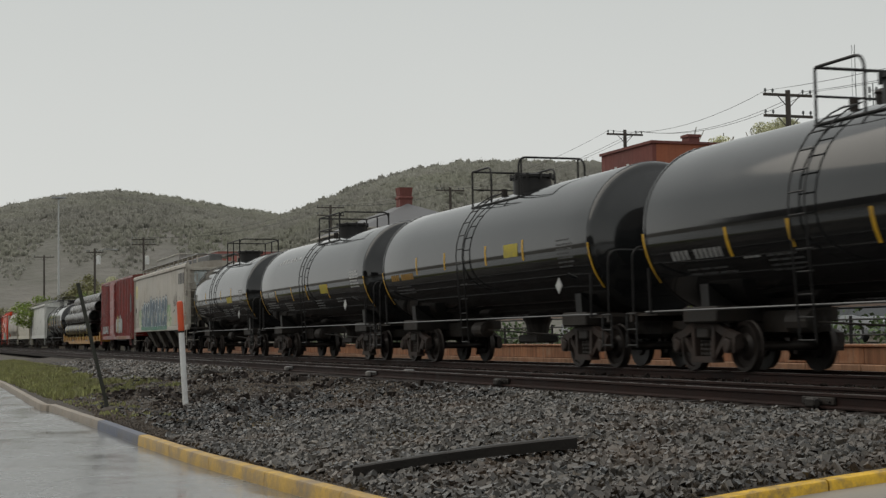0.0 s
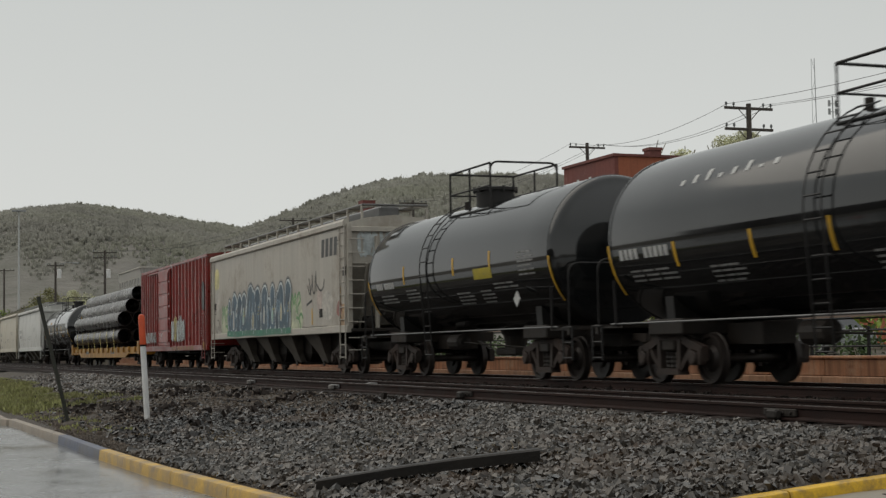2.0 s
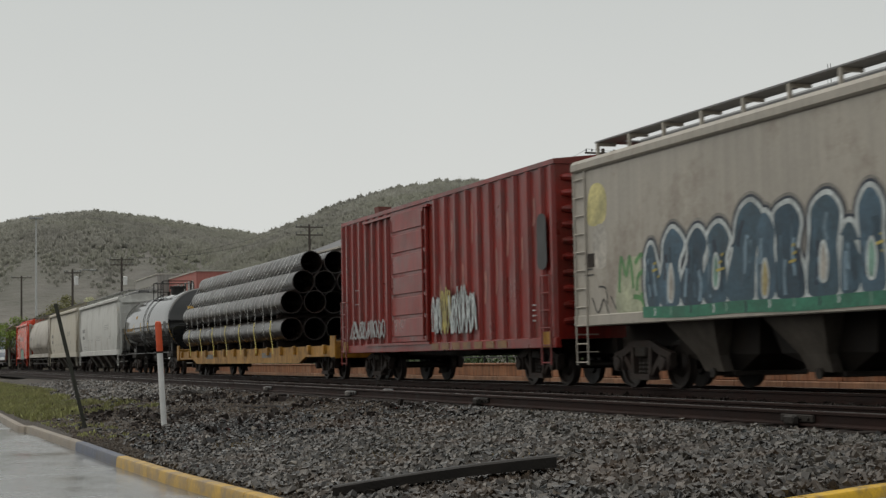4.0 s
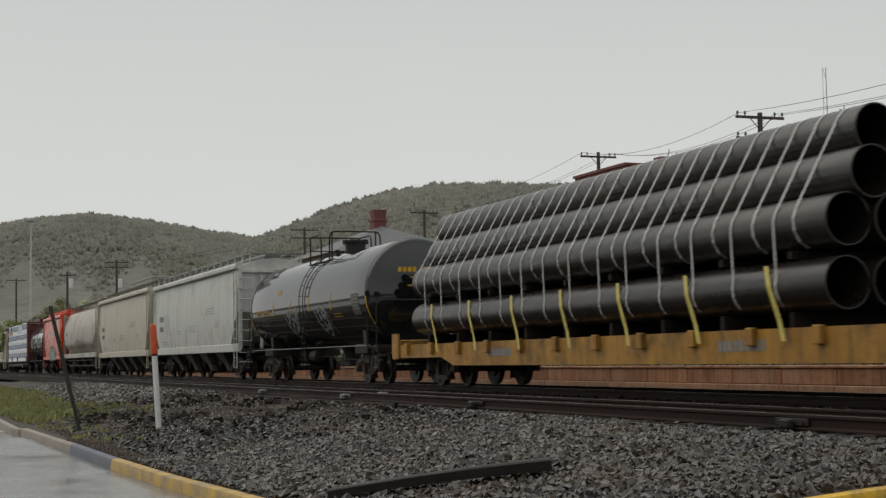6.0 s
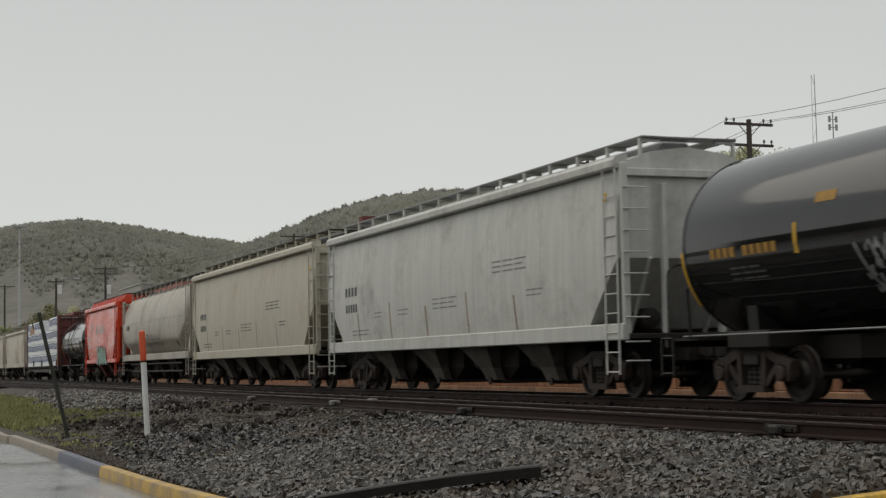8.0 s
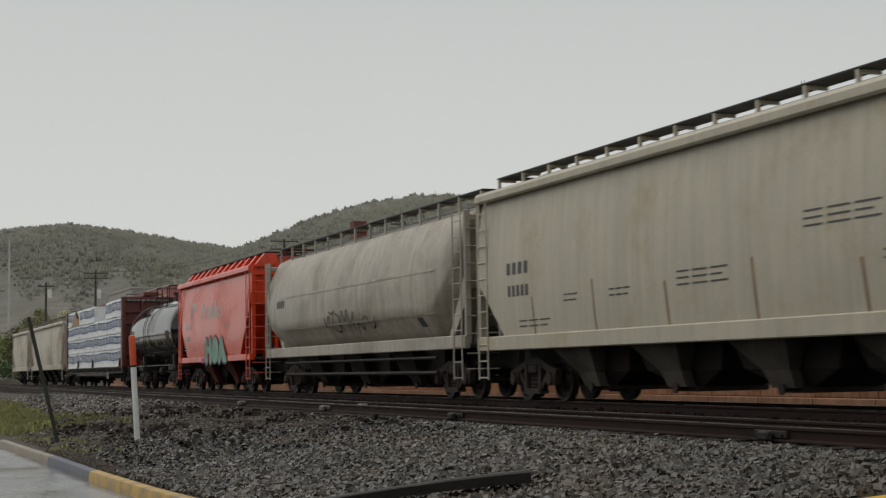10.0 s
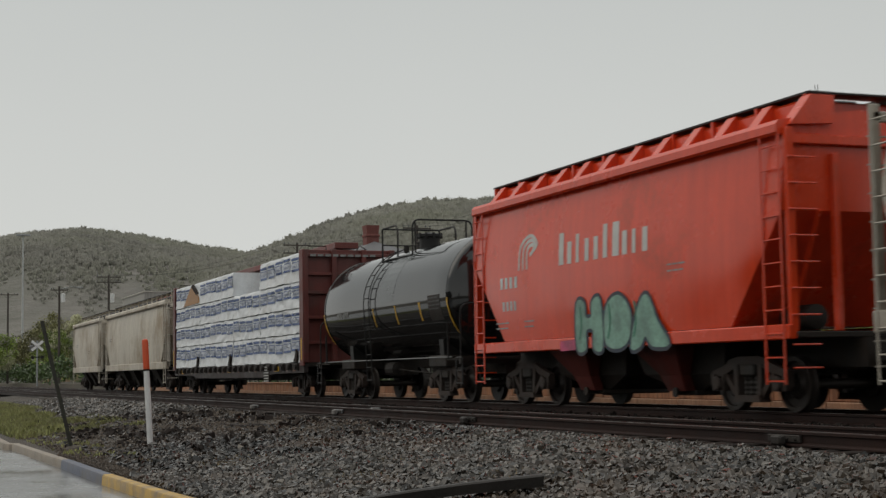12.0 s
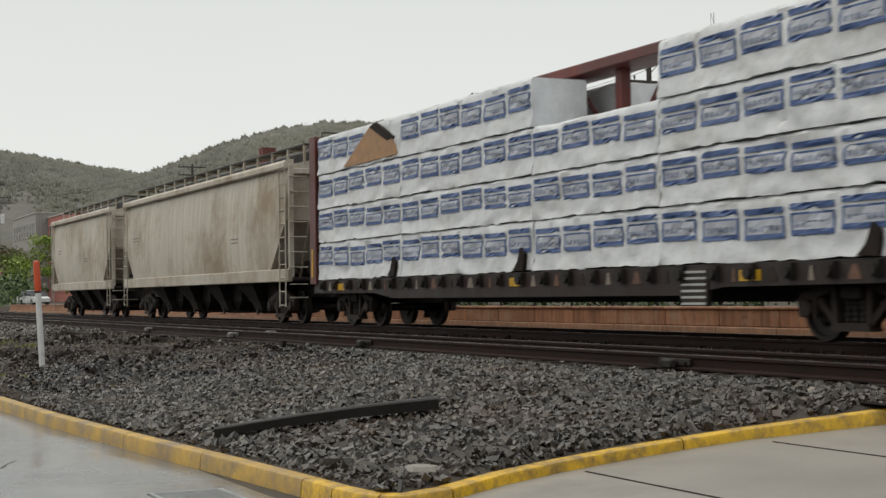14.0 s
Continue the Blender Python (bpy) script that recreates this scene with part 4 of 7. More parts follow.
def rounded(ctrl, n=5):
    """A closed rounded outline through (x, z) control points, anticlockwise."""
    P = [Vector(c) for c in ctrl]
    k, out = len(P), []
    for i in range(k):
        a, b, c, d = P[i - 1], P[i], P[(i + 1) % k], P[(i + 2) % k]
        for j in range(n):
            t = j / n
            out.append(0.5 * ((2 * b) + (c - a) * t + (2 * a - 5 * b + 4 * c - d) * t * t + (3 * b - a - 3 * c + d) * t ** 3))
    return out


# tall swelling spray-painted shapes: foot from, foot to, top, lean of the top
rnd = random.Random(44)
SHAPES = [(-6.0, -5.4, 2.62, -0.1), (-5.5, -4.7, 2.84, 0.1), (-4.75, -3.95, 2.78, 0.2), (-4.0, -3.15, 2.8, 0.1), (-3.25, -2.35, 3.05, 0.3), (-2.4, -1.75, 2.84, 0.0), (-1.85, -0.95, 2.92, -0.05),
          (-1.0, -0.1, 2.95, 0.1), (-0.2, 0.4, 2.5, 0.0), (0.3, 1.0, 2.94, -0.05), (0.95, 1.5, 2.7, 0.1), (1.4, 2.2, 2.93, -0.1), (2.1, 2.85, 3.0, 0.12)]
for i, (xa, xb, top, lean) in enumerate(SHAPES):
    w, j = xb - xa, lambda: rnd.uniform(-0.06, 0.06)
    z0, k = 1.45, i * 0.0002
    pts = rounded([(xa + 0.08, z0), (xb - 0.1, z0 + j() * 0.5), (xb - 0.02 + j(), z0 + 0.42), (xb - 0.14 * w + j() + lean * 0.5, z0 + 0.75), (xb + j() + lean, top - 0.3), (xb - 0.28 * w + lean, top - 0.03),
                   (xa + 0.42 * w + lean, top), (xa + 0.08 + lean, top - 0.22 + j()), (xa + 0.1 + j() + lean * 0.5, z0 + 0.8), (xa + 0.0 + j(), z0 + 0.4)])
    solid("spray_halo", G_HALO, body, lambda bm: blob(bm, grown(pts, 0.14), 0.004 + k))
    solid("spray_shadow", G_DARK, body, lambda bm: blob(bm, grown(pts, 0.09), 0.007 + k))
    solid("spray_outline", G_WHITE, body, lambda bm: blob(bm, grown(pts, 0.045), 0.010 + k))
    solid("spray_fill", (G_BLUE, G_SLATE, G_NAVY, G_BLUE)[i % 4], body, lambda bm: blob(bm, grown(pts, -0.035), 0.013 + k))
    cx, m = (xa + xb) / 2 + lean * 0.4, rnd.uniform(1.75, 2.1)
    eye_ = rounded([(cx - 0.1, m - 0.25), (cx + 0.03, m - 0.3), (cx + 0.1, m), (cx + 0.02, m + 0.3 + j()), (cx - 0.07, m + 0.12)])
    if i % 2:   # pale eye of the shape
        solid("spray_eye", G_WHITE, body, lambda bm: blob(bm, grown(eye_, 0.03), 0.020 + k))
        solid("spray_eye", (G_MINT, G_GREYWASH, G_OCHREWASH)[i % 3], body, lambda bm: blob(bm, grown(eye_, -0.02), 0.023 + k))
    for q in (0, 1, 2, 3, 4, 2, 0):   # streaks of paler and darker paint down each shape
        x1, zt = rnd.uniform(xa + 0.14, xb - 0.16), rnd.uniform(2.0, top - 0.25)
        run_ = [(x1 + lean * (zt - z0) * 0.4, zt), (x1 + lean * 0.3 + j(), zt - 0.22), (x1 + j(), max(zt - rnd.uniform(0.35, 0.7), z0 + 0.06))]
        solid("spray_streak", (G_SLATE, G_DARK, G_PALE, G_BLUE, G_NAVY)[q], body, lambda bm: ribbon(bm, smooth_path(run_, 4), rnd.uniform(0.05, 0.13), wall, 0.0165 + k + q * 0.0004))
    if i % 3 == 0:
        solid("spray_fleck", G_YELL, body, lambda bm: [ribbon(bm, [(cx + 0.14 + j() * 2, 2.0 + q * 0.12), (cx + 0.24 + j(), 2.03 + q * 0.12)], 0.045, wall, 0.0265 + k) for q in range(3)])
# teal wash over the sill with white runs
solid("spray_band", G_TEAL, body, lambda bm: ribbon(bm, smooth_path([(-6.1, 1.4), (-4.5, 1.36), (-2.9, 1.38), (-1.2, 1.35), (0.6, 1.37), (2.0, 1.36), (3.0, 1.38)]), 0.2, lambda z: 1.555, 0.004))
for i in range(14):
    x = -5.6 + i * 0.62 + rnd.uniform(-0.15, 0.15)
    solid("spray_run", (G_WHITE, G_MINT, G_DARK)[i % 3], body, lambda bm: ribbon(bm, [(x, 1.46), (x + 0.02, 1.38), (x - 0.01, 1.27 + rnd.uniform(0, 0.08))], 0.045, lambda z: 1.557, 0.005))
# green tags on a pale wash at both ends of the piece
for xa, z0, sc in ((-7.1, 1.35, 1.0), (2.95, 1.4, 1.05)):
    wash = rounded([(xa, z0 + 0.05), (xa + 1.2 * sc, z0), (xa + 1.25 * sc, z0 + 0.6), (xa + 0.9 * sc, z0 + 1.05), (xa + 0.25 * sc, z0 + 1.0), (xa - 0.05, z0 + 0.5)])
    solid("spray_wash", G_LIME, body, lambda bm: blob(bm, wash, 0.0025))
    for pts in ([(0.05, 0.45), (0.15, 1.1), (0.35, 0.75), (0.5, 1.1), (0.62, 0.5)], [(0.7, 0.95), (0.95, 1.1), (1.05, 0.85), (0.8, 0.7), (0.75, 0.45)], [(0.6, 0.35), (0.9, 0.3), (1.05, 0.1), (1.0, -0.1)], [(0.9, 0.35), (1.15, 0.45), (1.35, 0.3)]):
        solid("spray_green_tag", G_GREEN, body, lambda bm: ribbon(bm, smooth_path([(xa + u * sc, z0 + v * sc) for u, v in pts]), 0.09, wall, 0.0058))
for pts in ([(-8.2, 1.75), (-7.95, 1.45), (-7.7, 1.7), (-7.5, 1.4)], [(-7.9, 1.95), (-7.6, 1.9), (-7.55, 1.6)], [(-7.4, 1.75), (-7.2, 1.5)]):
    solid("spray_black_tag", G_BLACK, body, lambda bm: ribbon(bm, smooth_path(pts), 0.035, wall, 0.0066))
# black scrawl of long strokes
for pts, wd in (([(4.95, 2.72), (5.15, 2.45), (5.4, 2.75)], 0.06), ([(5.1, 2.95), (5.28, 2.4)], 0.07), ([(5.45, 3.05), (5.5, 2.55), (5.72, 2.5), (5.78, 3.0)], 0.065), ([(5.85, 3.15), (5.92, 2.5)], 0.06), ([(5.95, 2.72), (6.3, 2.52), (6.62, 2.6), (6.75, 2.85)], 0.06), ([(4.8, 2.12), (5.4, 2.25)], 0.075)):
    solid("spray_black_tag", G_BLACK, body, lambda bm: ribbon(bm, smooth_path(pts), wd, wall, 0.0062))
# scuffed patches of pink, white and rust, dark placards, yellow reflectors
for m, pts, off in ((G_PINKWASH, [(6.0, 2.0), (6.4, 1.95), (6.5, 2.4), (6.2, 2.6), (5.95, 2.4)], 0.003), (G_GREYWASH, [(6.5, 1.7), (7.4, 1.65), (7.6, 2.2), (7.0, 2.5), (6.5, 2.2)], 0.0033),
                    (G_GREYWASH, [(-8.1, 2.4), (-7.6, 2.35), (-7.55, 3.05), (-8.0, 3.1)], 0.0036), (G_RUST, [(8.0, 1.75), (8.35, 1.7), (8.5, 2.0), (8.2, 2.15), (8.0, 1.95)], 0.0036), (G_RUSTWASH, [(8.25, 1.45), (8.8, 1.45), (8.8, 2.0), (8.4, 1.95)], 0.0032),
                    (G_YELLWASH, [(-8.3, 3.2), (-7.6, 3.2), (-7.5, 3.7), (-7.8, 3.95), (-8.2, 3.85)], 0.003)):
    solid("paint_patch", m, body, lambda bm: blob(bm, rounded(pts), off))
for x, z in ((6.2, 1.7), (8.62, 2.85), (-8.35, 2.35)):
    solid("dark_placard", M_UNDER, body, lambda bm: box(bm, x, x + 0.3, -1.545, -1.531, z, z + 0.26))
for x, z, k in ((5.35, 1.5, 0.5), (8.3, 2.0, 0.55)):
    solid("reflector", M_YELLOW, body, lambda bm: patch(bm, x, x + 0.1, z, z + k, wall, 0.008))
for i in range(3):   # looping white scrawl high on the end sheet

    def end_scrawl(bm):
        pts = scribble(-1.25 + i * 0.75, 3.4, 0.85, 0.75, 640 + i)
        edges = []
        for k in range(len(pts)):
            d = pts[min(k + 1, len(pts) - 1)] - pts[max(k - 1, 0)]
            n_ = Vector((-d.y, d.x)).normalized() * 0.05
            edges.append([(h - 0.105, *(pts[k] - n_)), (h - 0.105, *(pts[k] + n_))])
        quadstrip(bm, edges, closed=False)
    solid("spray_end_tag", G_WHITE, body, end_scrawl)
for i in range(4):   # dark company mark, as plain slanted blocks
    solid("company_mark", M_DARKMARK, body, lambda bm: quadstrip(bm, [[(6.45 + i * 0.43, -(1.53 + 0.006), 3.5), (6.52 + i * 0.43, -(1.53 + 0.006), 4.04)], [(6.75 + i * 0.43, -(1.53 + 0.006), 3.5), (6.82 + i * 0.43, -(1.53 + 0.006), 4.04)]], closed=False))


def stencils(body, wall, spots, m):
    """Small unreadable lettering: rows of short bars at (x, z, width, lines)."""
    for x, z, w, lines in spots:
        for i in range(lines):
            for u, v in ((0, 0.26), (0.32, 0.62), (0.67, 1 - 0.1 * (i % 2))):
                solid("stencil_bar", m, body, lambda bm: patch(bm, x + w * u, x + w * v, z - i * 0.11, z - i * 0.11 + 0.03, wall, 0.006, 2))


def mark_blocks(body, wall, x, z, n, wch, hch, m, gap=0.3):
    for i in range(n):
        solid("mark_block", m, body, lambda bm: patch(bm, x + i * wch, x + i * wch + wch * (1 - gap), z, z + hch, wall, 0.006, 2))


stencils(body, wall, [(7.9, 3.9, 0.5, 2), (-h + 0.5, 2.4, 0.4, 3)], M_DARKMARK)
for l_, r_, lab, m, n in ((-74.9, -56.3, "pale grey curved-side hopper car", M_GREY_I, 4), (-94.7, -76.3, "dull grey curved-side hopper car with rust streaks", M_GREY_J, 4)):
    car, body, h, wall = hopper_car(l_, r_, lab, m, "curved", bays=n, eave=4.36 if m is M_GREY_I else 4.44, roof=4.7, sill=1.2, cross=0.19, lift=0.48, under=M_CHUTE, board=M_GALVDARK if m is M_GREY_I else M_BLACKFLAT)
    mark_blocks(body, wall, -7.5, 2.66, 4, 0.29, 0.25, M_DARKMARK, 0.38)
    mark_blocks(body, wall, -7.45, 2.2, 5, 0.22, 0.23, M_DARKMARK, 0.38)
    stencils(body, wall, [(-6.95, 1.66, 1.5, 2), (-0.47, 2.26, 1.6, 3), (-h + 4.4, 2.1, 0.6, 2), (-h + 6.3, 2.1, 0.8, 2), (h - 6, 2.9, 1.8, 3), (h - 4.2, 2.2, 0.8, 2)], M_DIMWHITE if m is M_GREY_I else M_DARKMARK)
    for i in range(5):
        solid("rust_streak", spray((0.2, 0.13, 0.06), "rust_streak_paint"), body, lambda bm: ribbon(bm, [(-h + 3.0 + i * 2.7, 1.3), (-h + 2.97 + i * 2.7, 1.7), (-h + 2.92 + i * 2.7, 2.15 + 0.2 * (i % 2))], 0.07, wall, 0.004))
    solid("reflector", M_YELLOW, body, lambda bm: patch(bm, h - 0.75, h - 0.6, 3.68, 3.85, wall, 0.006))
# round-sided hopper
car, body, h, wall = hopper_car(-113.1, -95.45, "grimy beige hopper car with rounded sides", M_GREY_K, "round", eave=4.34, roof=4.66, lift=0.46, sill=1.28, cross=0.19, cut=2.0, mid=3.55, bays=3, ends=([(0.3, 3.7), (0.32, 3.1), (0.45, 2.6), (0.8, 2.1), (1.3, 1.65), (1.9, 1.26)], [(0.25, 4.0), (2.15, 1.26)]))
mark_blocks(body, wall, -h + 1.6, 2.75, 4, 0.24, 0.24, M_DARKMARK)
for pts in ([(-2.0, 2.25), (-1.85, 2.0), (-1.6, 2.3), (-1.45, 1.85)], [(-1.55, 2.42), (-1.3, 2.36), (-1.05, 2.44)], [(-1.1, 2.4), (-1.2, 1.9), (-0.75, 1.85), (-0.6, 2.2), (-0.95, 2.35)], [(-0.5, 1.8), (-0.35, 2.4), (-0.1, 2.1), (0.1, 2.42), (0.15, 1.9)],
            [(0.2, 2.3), (0.45, 2.05), (0.7, 2.35), (0.6, 1.8)], [(0.7, 1.72), (1.05, 2.0), (1.3, 1.82), (1.6, 2.15), (1.95, 2.1), (2.1, 1.85), (2.4, 1.95), (2.5, 2.15)]):
    solid("spray_black_tag", G_BLACK, body, lambda bm: ribbon(bm, smooth_path(pts), 0.05, wall, 0.012))
solid("dark_panel", M_DARKMARK, body, lambda bm: patch(bm, 5.6, 6.0, 1.75, 1.98, wall))
for z in (2.04, 3.08):
    solid("side_seam", M_GREY_K, body, lambda bm: ribbon(bm, [(-h + 1.9, z), (0, z), (h - 1.9, z)], 0.05, wall, 0.012))
solid("pipe_rack", M_UNDER, car, lambda bm: (tube(bm, [(-h + 2.0, -1.35, 0.62), (h - 2.2, -1.35, 0.62)], 0.05, 8), tube(bm, [(-h + 2.2, -1.45, 0.98), (h - 2.0, -1.45, 0.98)], 0.04, 8)))
stencils(body, wall, [(h - 1.2, 2.6, 0.5, 3), (-h + 4, 1.35, 0.8, 1), (2, 1.4, 0.9, 1)], M_DARKMARK)
# orange hopper
car, body, h, wall = hopper_car(-127.62, -115.1, "bright orange-red hopper car with white lettering", M_ORANGE, "curved", bays=2, eave=4.36, roof=4.7, lift=0.55, sill=1.25, cross=0.11, cut=1.55, mid=3.1, under=M_MAROON, board=M_BLACKFLAT)
for i in range(12):
    x = -h + 0.5 + i * 1.07
    solid("roof_rib", M_ORANGE, car, lambda bm: quadstrip(bm, [[(x + d, -1.42, 4.4), (x + d, -1.02, 4.885), (x + d, -0.6, 4.885), (x + d, -0.6, 4.45)] for d in (0, 0.26)], cap=(True, True)))
solid("roof_hood", M_ORANGE, car, lambda bm: box(bm, -h + 0.35, h - 0.35, -0.98, 0.98, 4.35, 4.86, 0.05), "raised orange roof")
solid("logo_emblem", M_STRAP, body, lambda bm: [ribbon(bm, smooth_path([(-3.65 + 0.2 * i, 2.85), (-3.57 + 0.17 * i, 3.35 - 0.05 * i), (-3.1 + 0.05 * i, 3.55 - 0.1 * i), (-2.75 - 0.08 * i, 3.35 - 0.04 * i), (-3.1, 3.13)]), 0.075, wall, 0.006) for i in range(3)])
for i, (w_, h_) in enumerate([(0.3, 0.64), (0.26, 0.44), (0.18, 0.56), (0.24, 0.44), (0.24, 0.44), (0.24, 0.64), (0.36, 0.64), (0.26, 0.44), (0.18, 0.44), (0.26, 0.44)]):
    solid("mark_block", M_STRAP, body, lambda bm: patch(bm, -1.68 + i * 0.385, -1.68 + i * 0.385 + w_ * 0.72, 2.82, 2.82 + h_, wall, 0.006, 3))
mark_blocks(body, wall, -4.65, 2.5, 4, 0.25, 0.24, G_WHITE, 0.45)
mark_blocks(body, wall, -4.55, 2.02, 4, 0.2, 0.2, G_WHITE, 0.45)
stencils(body, wall, [(-h + 1.3, 1.75, 0.7, 2), (-h + 2.8, 1.75, 0.5, 2), (h - 3.6, 2.5, 0.6, 2)], G_FADE)
for i, ctrl in enumerate([[(-1.0, 1.15), (-0.62, 1.12), (-0.58, 1.5), (-0.3, 1.5), (-0.28, 1.12), (0.1, 1.15), (0.02, 2.12), (-0.32, 2.1), (-0.36, 1.8), (-0.6, 1.8), (-0.66, 2.1), (-1.0, 2.08)],
                         [(0.2, 1.25), (0.7, 1.1), (1.15, 1.3), (1.2, 1.85), (0.75, 2.18), (0.25, 1.95)], [(1.2, 1.12), (1.55, 1.12), (1.75, 1.32), (2.0, 1.12), (2.6, 1.15), (2.2, 1.6), (1.85, 2.12), (1.5, 1.9)]]):
    pts = rounded([(u + 0.08, 1.13 + (v - 1.13) * 0.92) for u, v in ctrl], 4)
    solid("spray_outline", G_DARK, body, lambda bm: blob(bm, grown(pts, 0.07), 0.004 + i * 0.0003, 1.562))
    solid("spray_fill", G_MINT, body, lambda bm: blob(bm, pts, 0.007 + i * 0.0003, 1.562))
    solid("spray_streak", G_TEAL, body, lambda bm: ribbon(bm, smooth_path([(ctrl[0][0] + 0.2, 1.3), (ctrl[0][0] + 0.3, 1.6), (ctrl[0][0] + 0.25, 1.95)]), 0.07, lambda z: 1.562, 0.012))
solid("spray_dark_tag", G_PINK, body, lambda bm: ribbon(bm, [(-1.7, 1.2), (-1.0, 1.22), (-0.5, 1.2)], 0.2, lambda z: 1.553, 0.003))
# two dusty tan hoppers at the tail
for l_, r_, n in ((-184.3, -165.4, 4), (-199.0, -186.5, 3)):
    car, body, h, wall = hopper_car(l_, r_, "dusty tan hopper car with streaked sides", M_TAN, "curved", bays=n, eave=4.22, lift=0.54, sill=1.24, cut=1.5, mid=2.75)
    stencils(body, wall, [(-h + 1.6, 2.9, 0.8, 2), (h - 5, 2.4, 0.7, 2)], M_DARKMARK)
# chalky graffiti on the lettered tank car
body, wall = TANK_H
for x0, n_, s0 in ((-2.6, 3, 400), (1.1, 2, 421)):
    for i in range(n_):
        solid("chalk_tag", G_FADE, body, lambda bm: ribbon(bm, scribble(x0 + i * 0.5, 1.58 + 0.06 * i, 0.7, 0.75, s0 + i), 0.05, wall, 0.006))
    solid("chalk_tag", G_FADE, body, lambda bm: ribbon(bm, smooth_path([(x0 - 0.1, 2.3), (x0 + 0.3, 1.5), (x0 + 0.9, 1.65), (x0 + 1.2, 2.2), (x0 + 1.4, 1.5)]), 0.04, wall, 0.006))


# -- red boxcar --
def boxcar(left, right):
    car, h = car_at("boxcar", "oxide-red boxcar with ribbed sides and scrawled graffiti", "boxcar", left, right)
    e = 4.66
    body = solid("boxcar_body", M_BOXRED, car, lambda bm: (box(bm, -h, h, -1.47, 1.47, 0.98, e - 0.05), quadstrip(bm, [[(x, -1.52, e - 0.06), (x, -1.52, e + 0.04), (x, 0, e + 0.2), (x, 1.52, e + 0.04), (x, 1.52, e - 0.06)] for x in (-h - 0.03, h + 0.03)], cap=(True, True))))
    wall = lambda z: 1.49
    solid("dark_oval", G_BLACK, body, lambda bm: blob(bm, rounded([(h - 0.78, 2.5), (h - 0.36, 2.5), (h - 0.34, 3.1), (h - 0.38, 3.55), (h - 0.76, 3.55), (h - 0.8, 3.0)]), 0.068, 1.49))
    d0, d1 = -h + 4.75, -h + 7.55
    for x in [-h + 0.08] + [-h + 0.55 + i * 0.62 for i in range(7)] + [d1 + 0.55 + i * 0.72 for i in range(10)] + [h - 0.1]:
        if x < h - 0.05:
            for y in (-1, 1):
                solid("side_rib", M_BOXRED, body, lambda bm: quadstrip(bm, [[(x - 0.09, y * 1.47, z), (x - 0.05, y * 1.55, z), (x + 0.05, y * 1.55, z), (x + 0.09, y * 1.47, z)] for z in (1.02, e - 0.08)], cap=(True, True)))
    for y in (-1, 1):
        solid("side_sill", M_BOXRED, car, lambda bm: box(bm, -h, h, min(y * 1.42, y * 1.54), max(y * 1.42, y * 1.54), 0.8, 1.02, 0.015))
    door = solid("sliding_door", M_BOXRED, car, lambda bm: box(bm, d0, d1, -1.57, -1.475, 1.05, e - 0.2, 0.02), "ribbed red plug door")
    solid("door_rod", M_BOXRED, door, lambda bm: [tube(bm, [(x, -1.63, 1.1), (x, -1.63, e - 0.3)], 0.022, 6) for x in (d0 + 0.1, d1 - 0.1)])
    for i in range(6):
        solid("door_panel", M_BOXRED, door, lambda bm: box(bm, d0 + 0.12, d1 - 0.12, -1.6, -1.571, 1.2 + i * 0.56, 1.67 + i * 0.56, 0.02))
    for z in (0.98, e - 0.2):
        solid("door_track", M_BOXRED, car, lambda bm: box(bm, d0 - 2.4, d1 + 0.2, -1.6, -1.5, z, z + 0.06))
    for s in (-1, 1):
        for i in range(10):
            solid("end_corrugation", M_BOXRED, body, lambda bm: lathe_y(bm, [(-1.35, 0.05), (-1.2, 0.09), (1.2, 0.09), (1.35, 0.05)], 8, (s * h, 1.35 + i * 0.33)), smooth=True)
        for y in (-1, 1):
            solid("ladder", M_BOXRED, car, lambda bm: ladder(bm, s * (h - 0.12), s * (h - 0.58), y * 1.6, 0.45, 2.3, 0.36))
        solid("sill_step", M_FLATYELLOW, car, lambda bm: box(bm, s * (h - 0.4) - 0.2, s * (h - 0.4) + 0.2, -1.56, -1.545, 0.82, 1.14))
    solid("centre_sill", M_UNDER, car, lambda bm: (box(bm, -h - 0.2, h + 0.2, -0.25, 0.25, 0.66, 0.98), box(bm, -2.6, 2.6, -1.2, 1.2, 0.72, 0.84)))
    rusty = spray((0.2, 0.11, 0.05), "rust_orange_patch")
    for i in range(7):
        solid("rust_patch", rusty, body, lambda bm: patch(bm, d1 + 0.25 + i * 0.72, d1 + 0.75 + i * 0.72, 0.83, 0.99, lambda z: 1.545))
    for i in range(5):
        for m, wd, off in ((G_BLACK, 0.1, 0.082), (G_YELL if i == 1 else G_WHITE, 0.055, 0.085)):
            solid("spray_tag", m, body, lambda bm: ribbon(bm, scribble(d1 + 0.35 + i * 0.58, 1.2, 0.75, 0.95 + 0.2 * (i % 2), 500 + i), wd, wall, off))
    for i in range(4):
        solid("spray_tag", G_FADE, body, lambda bm: ribbon(bm, scribble(-h + 0.9 + i * 0.8, 1.2, 1.0, 0.5, 530 + i), 0.07, wall, 0.085))
    worn, pale = random.Random(91), spray((0.3, 0.13, 0.11), "faded_pink_red")
